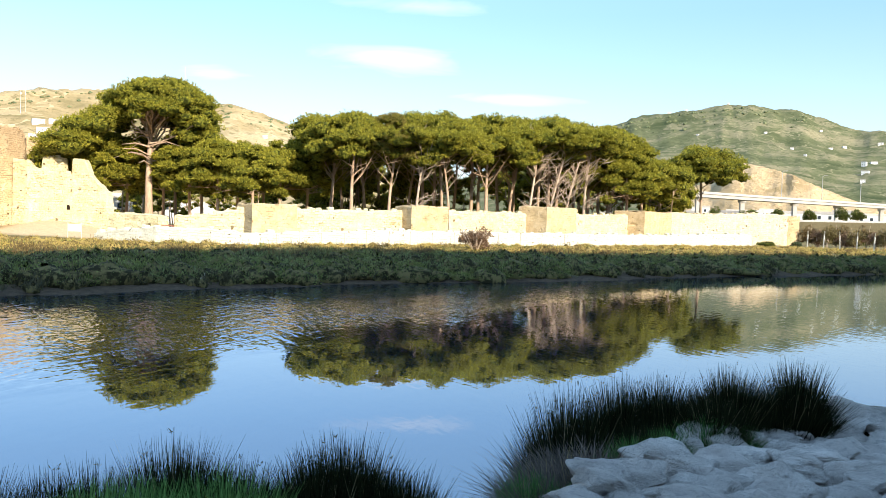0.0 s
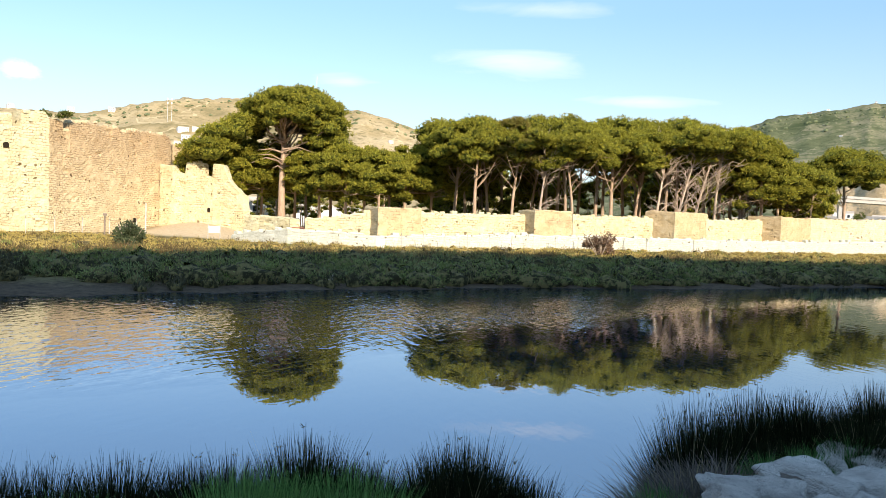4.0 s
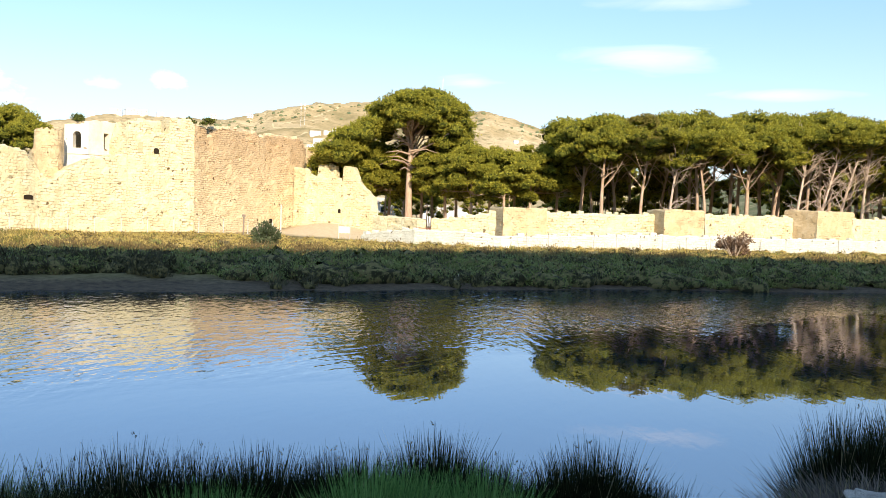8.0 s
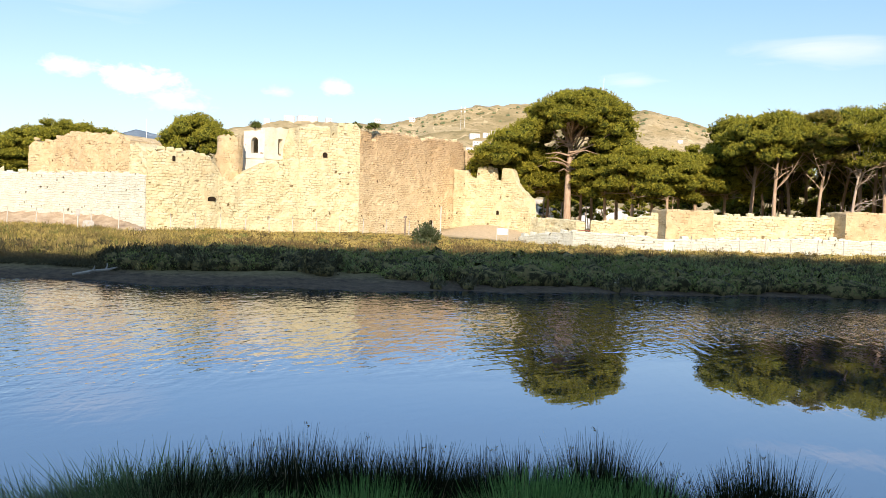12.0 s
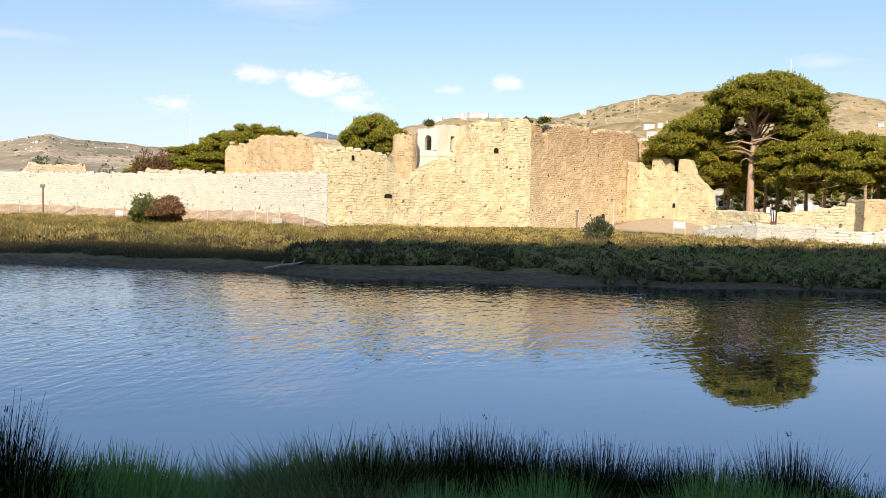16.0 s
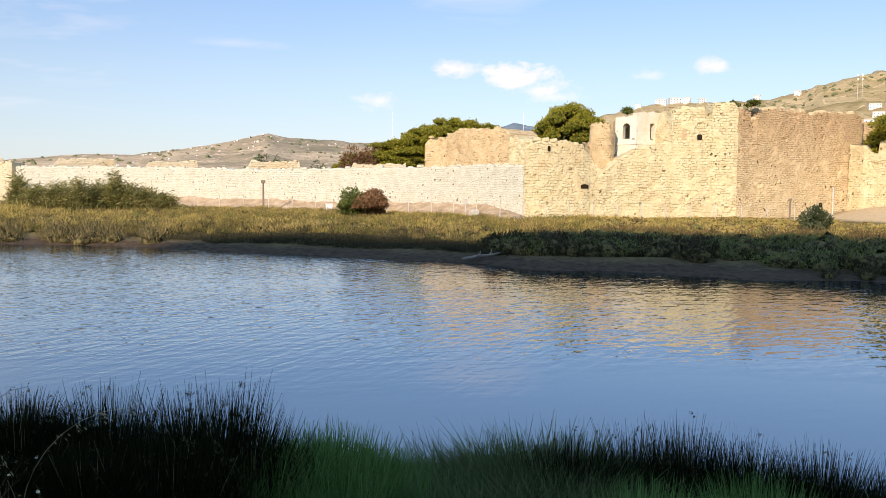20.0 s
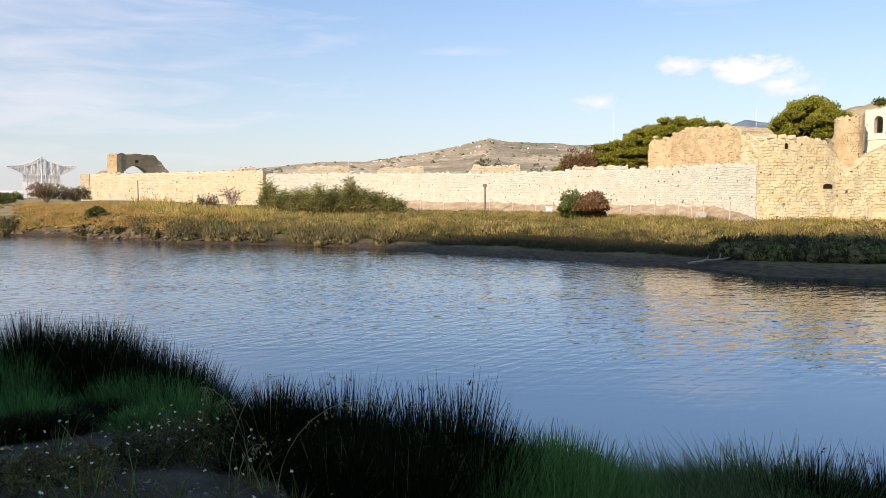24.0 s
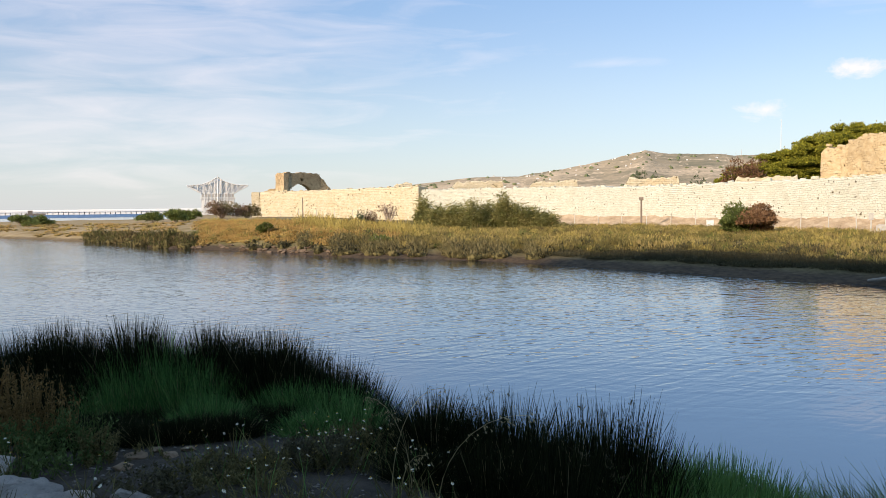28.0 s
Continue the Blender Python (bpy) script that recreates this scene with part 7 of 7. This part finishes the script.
def bridge():
    ob = thing("road_bridge", "long pale concrete motorway viaduct on paired piers", "bridge")
    nodes = [(-6.0, 190), (-12.0, 195), (-17.6, 201), (-19.7, 212), (-23.4, 235), (-28.6, 275), (-34.0, 330)]
    pts = [polar(*n) for n in nodes]
    top = [rise(56, 201)] * len(pts)
    deck = []
    for q, (dz0, dz1, w) in enumerate(((-0.2, 0.6, 0.35), (-1.3, -0.2, 5.5))):
        vs = []
        for k, p in enumerate(pts):
            t = (pts[min(k + 1, len(pts) - 1)] - pts[max(k - 1, 0)]).normalized()
            n = Vector((-t.y, t.x))
            if n.dot(p) < 0:
                n = -n
            for off, z in ((0, dz0), (0, dz1), (w, dz1), (w, dz0)):
                vs.append((p.x + n.x * (off + (0.4 if q else 0)), p.y + n.y * (off + (0.4 if q else 0)), top[k] + z))
        fs = [(4 * k + i, 4 * (k + 1) + i, 4 * (k + 1) + (i + 1) % 4, 4 * k + (i + 1) % 4) for k in range(len(pts) - 1) for i in range(4)]
        part(("parapet", "deck")[q], mesh_of(("parapet", "deck")[q], vs, fs, M_CONCRETE), ob)
    for az, d in ((-14.5, 199), (-17.4, 202), (-20.2, 217), (-23.4, 237), (-25.9, 256), (-28.4, 276), (-31, 300)):
        p = polar(az, d)
        for s in (0, 3.2):
            q = p + p.normalized() * (1.2 + s)
            part("pier", mesh_of("pier", *join(box(q.x - 0.75, q.x + 0.75, q.y - 0.75, q.y + 0.75, 0, top[0] - 1.3), box(q.x - 1.1, q.x + 1.1, q.y - 1.1, q.y + 1.1, top[0] - 2.2, top[0] - 1.3)), M_CONCRETE), ob)
    for az, d in ((-22.6, 232), (-25.0, 250), (-27.2, 268)):
        p = polar(az, d)
        lamp = thing("street_lamp", "tall thin lamp post on the viaduct", "street lamp", "viaduct lamps")
        part("pole", mesh_of("pole", *tube([(0, 0, 0), (0, 0, 6), (0, 0, 10)], [0.16, 0.13, 0.09], 6), M_CONCRETE), lamp)
        part("arm", mesh_of("arm", *tube([(0, 0, 10), (0.6, 0, 10.5), (1.8, 0, 10.6)], [0.09, 0.08, 0.12], 6), M_CONCRETE), lamp)
        lamp.matrix_basis = pose(p.x, p.y, top[0] - 0.2, 0, 0, az)


bridge()


def house_mesh(w, dp, h, storeys, cols):
    """A flat-roofed house: walls, roof slab with parapet, window recesses."""
    walls = [box(-w / 2, w / 2, 0, dp, -3, h)]
    roof = [box(-w / 2 - 0.2, w / 2 + 0.2, -0.2, dp + 0.2, h, h + 0.3), box(-w / 2 - 0.2, w / 2 + 0.2, -0.2, 0.0, h + 0.3, h + 0.9)]
    wins = []
    for s in range(storeys):
        for c in range(cols):
            x = -w / 2 + (c + 0.5) * w / cols
            z = (s + 0.35) * h / storeys
            wins.append(box(x - 0.5, x + 0.5, -0.06, 0.05, z, z + 1.2))
    return mesh_of("wall", *join(*walls), M_WALLWHITE), mesh_of("roof", *join(*roof), M_ROOF), [mesh_of("window", *wb, M_GLASS_DARK) for wb in wins]


HOUSES = [house_mesh(9, 8, 6, 2, 3), house_mesh(14, 9, 6, 2, 4), house_mesh(8, 8, 9, 3, 2)]


def house(az, dist, z, kind, scale=1.0, label="small white flat-roofed house on the hillside", group="hillside houses"):
    p = polar(az, dist / K)
    ob = thing("house", label, "house", group)
    w, r, wins = HOUSES[kind]
    part("wall", w, ob)
    part("roof", r, ob)
    for m in wins:
        part("window", m, ob)
    ob.matrix_basis = pose(p.x, p.y, z, 0, 0, az + stone_dice.uniform(-25, 25)) @ Matrix.Diagonal((scale, scale, scale, 1))


for az, el, kind, sc in ((-15.3, 187, 1, 0.8), (-16.4, 189, 0, 0.8), (-19.1, 199, 0, 0.6), (-25.4, 125, 1, 0.7), (-26.2, 130, 1, 0.7), (-23.9, 116, 0, 0.7), (-27.3, 100, 2, 1.2), (-27.9, 102, 1, 1.0), (-27.4, 84, 1, 1.1), (-27.3, 72, 0, 1.0),
                         (-23.1, 128, 0, 0.8), (-21.5, 150, 0, 0.8), (-24.8, 150, 0, 0.8), (-28.2, 128, 1, 1.0), (-17.2, 150, 0, 0.7), (-12.9, 140, 0, 0.8)):
    house(az, *on_hill("hill_green", az, el), kind, sc * 0.62)
for az, el, kind, sc in ((26.7, 124, 1, 0.6), (25.9, 127, 0, 0.6), (25.3, 132, 0, 0.7), (26.4, 114, 1, 0.7), (25.7, 104, 0, 0.8), (39.7, 141, 1, 0.7), (38.7, 143, 1, 0.8), (38.0, 143, 0, 0.7), (33.6, 146, 0, 0.6), (31.2, 150, 0, 0.6), (37.0, 144, 0, 0.6), (26.9, 98, 0, 0.9), (41.2, 136, 0, 0.6), (12.6, 125, 0, 0.45)):
    house(az, *on_hill("hill_dry", az, el), kind, sc)
for i in range(40):
    az = stone_dice.gauss(71, 4.5)
    top_el = float(np.interp(az, [60.9, 62.5, 65.2, 66.8, 70, 73, 75.5, 79.1, 82.7], [78, 82, 84, 91, 73, 60, 51, 49, 39]))
    house(az, *on_hill("hill_far", az, top_el - abs(stone_dice.gauss(2, 9))), i % 3, stone_dice.uniform(0.3, 0.5), "tiny white house of a distant village", "village houses")
# the walled road below the viaduct
solid("road_wall", wall_mesh("road_wall", [pnode(-17.0, 176, 0.8, 4.6), pnode(-24.0, 178, 0.8, 4.75), pnode(-30.0, 186, 0.8, 5.0), pnode(-38.0, 205, 0.8, 5.3)], 16.0, plain("dark_road_wall", (0.15, 0.125, 0.07), 0.95), 0.5, 0.05, 31.0, relief=0.03), "dark retaining wall of the road below the viaduct", "wall")
solid("road_kerb", wall_mesh("road_kerb", [pnode(-17.0, 177, 4.6, 4.95), pnode(-24.0, 179, 4.75, 5.1), pnode(-30.0, 187, 5.0, 5.35), pnode(-38.0, 206, 5.3, 5.65)], 0.4, M_CONCRETE, 0.5, 0.02, 32.0, relief=0.02, foot=-0.2), "pale parapet along the road", "wall")
# white buildings behind the grove and under the viaduct
for az, d, kind, sc in ((23.2, 118, 1, 0.8), (21.8, 122, 0, 0.9), (17.8, 150, 1, 0.8), (16.6, 154, 1, 0.8), (8.2, 160, 1, 0.7), (3.0, 165, 1, 0.8), (-2.0, 168, 0, 0.8), (-6.0, 165, 1, 0.9), (-9.0, 160, 1, 0.8), (-12.0, 158, 0, 0.9), (-14.2, 160, 1, 0.9), (-16.2, 262, 1, 1.3), (-17.6, 262, 2, 1.2), (-19.0, 266, 1, 1.4), (-20.4, 270, 1, 1.5), (-21.8, 285, 2, 1.2), (-23.2, 290, 1, 1.6), (-24.6, 325, 1, 1.8), (-26.2, 335, 2, 1.4), (-27.6, 345, 1, 1.8), (-29.2, 350, 1, 1.8)):
    house(az, d * K, 1.4 if d < 250 else 4.2, kind, sc * (1.0 if d < 250 else 0.78), "white building seen between the trunks", "buildings behind the grove")


def mast(az, dist, z, h, label, double=False):
    ob = thing("radio_mast", label, "mast")
    for s in ((-1.6, 1.6) if double else (0,)):
        part("pole", mesh_of("pole", *tube([(s, 0, -2), (s, 0, h * 0.5), (s, 0, h)], [h * 0.007, h * 0.005, h * 0.003], 6), M_STEEL), ob)
        for q in ((0.72, 0.88) if double else ()):
            part("antenna", mesh_of("antenna", *box(s - h * 0.022, s + h * 0.022, -0.3, 0.3, h * q, h * (q + 0.08)), M_STEEL), ob)
    p = polar(az, dist / K)
    ob.matrix_basis = pose(p.x, p.y, z, 0, 0, az)


d_, z_ = on_hill("hill_dry", 27.6, 138)
mast(27.6, d_, z_, 31 / F * d_ + 4, "pair of pale telephone masts on the hill", True)
mast(58.2, 900, 2.0, 139 / F * 900, "tall thin red and white radio mast")
for i, az in enumerate((-18.5, -20.8, -22.4, -24.4, -26.3, -27.1)):
    bush("roadside_tree", "small clipped green tree beside the road", az, 182 + i, 4.0, (4.0, 3.6, 4.2, 3.8, 5.0, 4.2)[i], [M_BUSH], 290 + i, 800, 0.34, 8, group="roadside trees").location.z = 6.5
# scrub on the hills' crests
def hill_scrub(name, hill_name, az_rng, drop, n, size, seed):
    r = np.random.default_rng(seed)
    azs, D, z = HILL_SHAPES[hill_name]
    lobes = []
    for k in range(n):
        i = int(np.argmin(np.abs(azs - r.uniform(*az_rng))))
        j = int(np.clip(33 - abs(r.normal()) * drop, 4, 33))
        a = radians(azs[i] + r.uniform(-0.07, 0.07))
        s = r.uniform(*size)
        lobes.append((-math.sin(a) * D[i][j], math.cos(a) * D[i][j], z[i][j] + s * 0.2, s, s * r.uniform(0.5, 0.9)))
    solid(name, mesh_of(name, *core_mesh(lobes, 1.0, r, 7, 4), M_FARSCRUB), "scattered dark scrub on a far hillside", "scrub", "stuff")


hill_scrub("hill_scrub", "hill_dry", (8, 34), 2.2, 170, (0.8, 2.2), 501)
hill_scrub("hill_scrub", "hill_green", (-24, -11), 1.6, 110, (1.5, 3.6), 502)
hill_scrub("hill_scrub", "hill_far", (52, 86), 9.0, 160, (2.5, 6.0), 503)
mast(17.9, 700, 60.0, 240 / F * 700 - 56, "thin radio mast behind the great pine")
mast(49.0, 2900, 2.0, 134 / F * 2900, "far white wind turbine tower")


# ---- small things on the near bank ----
def scatter_near(n, az_rng, d_rng, seed):
    r = np.random.default_rng(seed)
    az, d = np.radians(r.uniform(*az_rng, n)), r.uniform(*d_rng, n) * K
    x, y = -np.sin(az) * d, np.cos(az) * d
    return np.column_stack([x, y, land(x, y)]), r


roots, r_ = scatter_near(1300, (70, 116), (2.4, 6.0), 401)
clump = fbm(roots[:, 0], roots[:, 1], 1.1, 2.0)
roots = roots[clump > 0.05]
n_ = len(roots)
h_ = r_.uniform(0.12, 0.4, n_)
lean_ = r_.normal(size=(n_, 2)) * 0.06
k_ = 7
rep = np.repeat(roots, k_, 0) + np.column_stack([r_.normal(size=(n_ * k_, 2)) * 0.05, np.zeros(n_ * k_)])
solid("bank_weeds", mesh_of("bank_weeds", *blades(rep, np.repeat(h_, k_) * r_.uniform(0.4, 1.0, n_ * k_), r_.normal(size=(n_ * k_, 2)) * 0.08, 0.004, r_), M_NEARWEED), "low dark weeds on the near bank", "weeds", "stuff")
heads = roots + np.column_stack([lean_ * 1.35, h_ * 0.93])
pv, pf = [], []
M_PETAL = plain("cream_petals", (0.62, 0.60, 0.50), 0.7)
M_YOLK = plain("yellow_flower_heart", (0.75, 0.52, 0.05), 0.7)
solid("daisy_stems", mesh_of("daisy_stems", *blades(roots, h_, lean_, 0.003, r_), M_GRASS), "thin stems of small daisies", "flowers", "stuff")
ang = np.linspace(0, 2 * np.pi, 9)[:-1]
tilt = r_.normal(size=(n_, 2)) * 0.35
ring = []
for a in ang:
    for q, rad in ((-0.3, 0.013), (0.0, 0.016), (0.3, 0.013)):
        ring.append((math.cos(a + q) * rad * 0.8, math.sin(a + q) * rad * 0.8))
ring = np.array(ring).reshape(8, 3, 2)
petals = np.zeros((n_, 8, 4, 3))
petals[:, :, 0, :] = heads[:, None]
for q in range(3):
    off = ring[None, :, q]
    petals[:, :, q + 1, :2] = heads[:, None, :2] + off
    petals[:, :, q + 1, 2] = heads[:, None, 2] + (off * tilt[:, None]).sum(-1)
solid("daisies", mesh_of("daisies", petals.reshape(-1, 3), np.arange(n_ * 32).reshape(-1, 4), M_PETAL), "small white daisies on the near bank", "flowers", "stuff")
hv, hf = leaves(heads + [0, 0, 0.002], np.tile([0, 0, 1.0], (n_, 1)), 0.009, 3, 0.6, 0.5, r_)
solid("daisy_hearts", mesh_of("daisy_hearts", hv, hf, M_YOLK), "yellow hearts of the small daisies", "flowers", "stuff")

pts_, r_ = scatter_near(1500, (62, 118), (1.8, 7.2), 402)
sub = []
unit_v = np.array([(1, 0, 0), (-1, 0, 0), (0, 1, 0), (0, -1, 0), (0, 0, 1), (0, 0, -1)], float)
unit_f = np.array([(0, 2, 4), (2, 1, 4), (1, 3, 4), (3, 0, 4), (2, 0, 5), (1, 2, 5), (3, 1, 5), (0, 3, 5)])
sz = r_.uniform(0.008, 0.03, len(pts_))
pv = (pts_[:, None] + unit_v[None] * sz[:, None, None] * r_.uniform(0.6, 1.3, (len(pts_), 6, 1)) * [1, 1, 0.6]).reshape(-1, 3)
pf = (unit_f[None] + np.arange(len(pts_))[:, None, None] * 6).reshape(-1, 3)
solid("pebbles", mesh_of("pebbles", pv, pf, plain("grey_pebbles", (0.16, 0.145, 0.13), 0.9)), "grey pebbles on the bare path", "pebbles", "stuff")


SPIKELET = mesh_of("spikelet", *leaves(np.zeros((2, 3)), np.tile([0.2, 0, -1.0], (2, 1)), 0.034, 1, 0.3, 0.13, np.random.default_rng(3)), M_STRAW)


def oat_grass(az, d, h, seed):
    """A tall nodding grass stem with hanging seed heads."""
    r = np.random.default_rng(seed)
    ob = thing("wild_oat", "tall dry wild oat with nodding seed heads", "grass", "wild oats")
    bend = r.normal(size=2) * 0.38
    t = np.linspace(0, 1, 9)
    stem = np.column_stack([bend[0] * t**2.2 * h, bend[1] * t**2.2 * h, h * (t - 0.32 * t**4)])
    part("stem", mesh_of("stem", *tube(stem, np.linspace(0.004, 0.0015, 9), 5), M_STRAW), ob)
    for q in range(26):
        c = stem[r.integers(5, 9)] + r.normal(size=3) * [0.025, 0.025, 0.03] - [0, 0, 0.02]
        part("spikelet", SPIKELET, ob, "", c)
    p = polar(az, d)
    ob.matrix_basis = pose(p.x, p.y, land_at(p), 0, 0, r.uniform(0, 360))


for i, (az, d, h) in enumerate(((84.6, 4.2, 1.05), (83.2, 4.3, 0.95), (81.4, 4.2, 0.9), (84.0, 4.1, 0.5), (77.2, 3.8, 0.7), (70.5, 3.8, 0.8), (65.0, 3.9, 0.8))):
    oat_grass(az, d, h, 420 + i)


def spiky_weed(az, d, w, h, mat, label, seed, leaf=0.032, stems=34):
    """Upright stems set with small leaves and seeds."""
    r = np.random.default_rng(seed)
    ob = thing("weed", label, "weed", "weeds")
    root = np.column_stack([r.normal(size=stems) * w * 0.3, r.normal(size=stems) * w * 0.25, np.full(stems, -0.02)])
    tip = root + np.column_stack([r.normal(size=(stems, 2)) * w * 0.18, h * r.uniform(0.5, 1.0, stems)])
    tagged(part("stalk", mesh_of("stalk", *join(*[tube([p, (p + q) / 2 + r.normal(size=3) * 0.02, q], [0.005, 0.004, 0.002], 5) for p, q in zip(root, tip)]), mat), ob), kind="stuff")
    k = 70 if leaf < 0.04 else 34
    t = r.uniform(0.15, 1.0, stems * k) ** 0.8
    c = np.repeat(root, k, 0) + (np.repeat(tip, k, 0) - np.repeat(root, k, 0)) * t[:, None] + r.normal(size=(stems * k, 3)) * 0.012
    a = r.uniform(0, 2 * np.pi, stems * k)
    tagged(part("foliage", mesh_of("foliage", *leaves(c, np.column_stack([np.cos(a), np.sin(a), np.full(stems * k, 0.8)]), leaf, 1, 0.3, 0.2, r), mat), ob), kind="stuff")
    p = polar(az, d)
    ob.matrix_basis = pose(p.x, p.y, land_at(p), 0, 0, az)


for i, (az, d, w, h, m) in enumerate(((109.6, 7.2, 0.8, 1.0, M_RUSTWEED), (108.4, 7.1, 0.7, 0.95, M_RUSTWEED), (107.2, 7.0, 0.6, 0.8, M_RUSTWEED), (111.4, 7.2, 0.9, 1.0, M_RUSTWEED), (108.6, 6.3, 0.6, 0.5, M_LEAFWEED), (107.2, 6.2, 0.6, 0.55, M_LEAFWEED), (105.9, 6.1, 0.6, 0.5, M_LEAFWEED), (104.6, 6.2, 0.4, 0.62, M_LEAFWEED), (103.6, 6.0, 0.4, 0.34, M_NEARWEED), (106.6, 5.7, 0.6, 0.3, M_LEAFWEED), (91.0, 5.2, 0.7, 0.26, M_DARKSEDGE), (88.6, 5.0, 0.6, 0.3, M_DARKSEDGE), (93.6, 4.8, 0.7, 0.22, M_NEARWEED), (96.0, 4.9, 0.7, 0.2, M_NEARWEED), (86.8, 5.3, 0.6, 0.34, M_NEARWEED), (99.0, 4.7, 0.8, 0.2, M_DARKSEDGE))):
    spiky_weed(az, d, w, h, m, {M_RUSTWEED: "rust-brown seeding weed on the near bank", M_LEAFWEED: "upright grey-green leafy weed on the near bank", M_DARKSEDGE: "dark leafy weed on the near bank"}.get(m, "brown-green seeding weed on the near bank"), 440 + i, 0.045 if m is M_LEAFWEED else 0.032, 18 if m is M_LEAFWEED else 34)
for i, (az, d, s) in enumerate(((103.0, 6.1, 0.16), (101.6, 6.0, 0.2), (100.2, 6.2, 0.14), (99.4, 5.9, 0.18), (98.2, 6.1, 0.12), (89.2, 5.7, 0.26), (102.2, 5.6, 0.2))):
    p = polar(az, d)
    ob = new("stone", DEBRIS[i % 4])
    s *= 0.7
    ob.matrix_basis = pose(p.x, p.y, land_at(p) + 0.02, 10, -6, i * 70) @ Matrix.Diagonal((s * 1.3, s, s * 0.7, 1))
    tagged(ob, "grey-brown loose stone on the near bank's soil", "stone", "loose stones")
for i, (az, d, s) in enumerate(((110.6, 6.0, 0.52), (108.0, 5.05, 0.36), (112.5, 5.4, 0.5), (105.6, 4.75, 0.34), (101.6, 4.55, 0.3), (109.6, 5.3, 0.36))):
    p = polar(az, d)
    ob = new("boulder", ROCKS[i % 6])
    ob.matrix_basis = pose(p.x, p.y, land_at(p), 10, -8, i * 70) @ Matrix.Diagonal((s * 1.2, s, s * 0.75, 1))
    tagged(ob, "pale flat boulder half sunk in the path", "boulder", "path boulders")


# ---- loose stones on the walls' crowns ----
crown_dice = random.Random(77)


def block_mesh(mat, seed):
    """A roughly squared stone about 0.7 m long, with worn corners."""
    r = random.Random(seed)
    bm = bmesh.new()
    bmesh.ops.create_cube(bm, size=1.0)
    bmesh.ops.bevel(bm, geom=bm.edges[:], offset=0.12, segments=1, affect="EDGES")
    for v in bm.verts:
        v.co += Vector((r.uniform(-0.06, 0.06), r.uniform(-0.06, 0.06), r.uniform(-0.08, 0.08)))
        v.co = Vector((v.co.x * 0.72, v.co.y * 0.5, v.co.z * 0.34))
    me = bpy.data.meshes.new("stone")
    bm.to_mesh(me)
    bm.free()
    me.materials.append(mat)
    return me


def crown_stones(owner, nodes, step, mat, chance=0.7):
    """Single stones along a wall's crown, parts of that wall."""
    kinds = [block_mesh(mat, 700 + k) for k in range(4)]
    for (x0, y0, b0, t0), (x1, y1, b1, t1) in zip(nodes, nodes[1:]):
        run = math.hypot(x1 - x0, y1 - y0)
        if abs(t1 - t0) > 0.8 * max(run, 0.5):
            continue
        n = max(1, int(run / step))
        turn = math.degrees(math.atan2(y1 - y0, x1 - x0))
        inward = Vector((-(y1 - y0), x1 - x0)).normalized()
        if inward.dot(Vector((x0, y0))) < 0:
            inward = -inward
        for k in range(n):
            if crown_dice.random() > chance:
                continue
            u = (k + crown_dice.random() * 0.6) / n
            back = crown_dice.uniform(0.3, 0.7)
            s = crown_dice.uniform(0.6, 1.25)
            ob = new("stone", kinds[crown_dice.randrange(4)])
            ob.parent = owner
            ob.matrix_basis = pose(x0 + (x1 - x0) * u + inward.x * back, y0 + (y1 - y0) * u + inward.y * back, t0 + (t1 - t0) * u + crown_dice.uniform(-0.05, 0.1), crown_dice.uniform(-8, 8), crown_dice.uniform(-8, 8), turn + crown_dice.uniform(-12, 12)) @ Matrix.Diagonal((s, s, s, 1))


for name, mat, step in (("wall_sea", M_WHITE, 1.6), ("wall_front_low", M_WHITE, 1.8), ("keep_front", M_RUBBLE, 0.9), ("keep_side", M_BROWN, 0.9), ("curtain_wall", M_RUBBLE, 0.9), ("tower_wall", M_TAN, 0.9), ("gate_wall", M_RUBBLE, 0.8),
                        ("wall_front_a", M_RUBBLE, 1.4), ("wall_front_b", M_RUBBLE, 1.4), ("wall_front_c", M_RUBBLE, 1.4), ("wall_front_d", M_RUBBLE, 1.4), ("wall_front_e", M_BLOCK, 1.4), ("wall_sea_end", M_BLOCK, 1.4)):
    crown_stones(bpy.data.objects[name], WALL_NODES[name], step, mat)
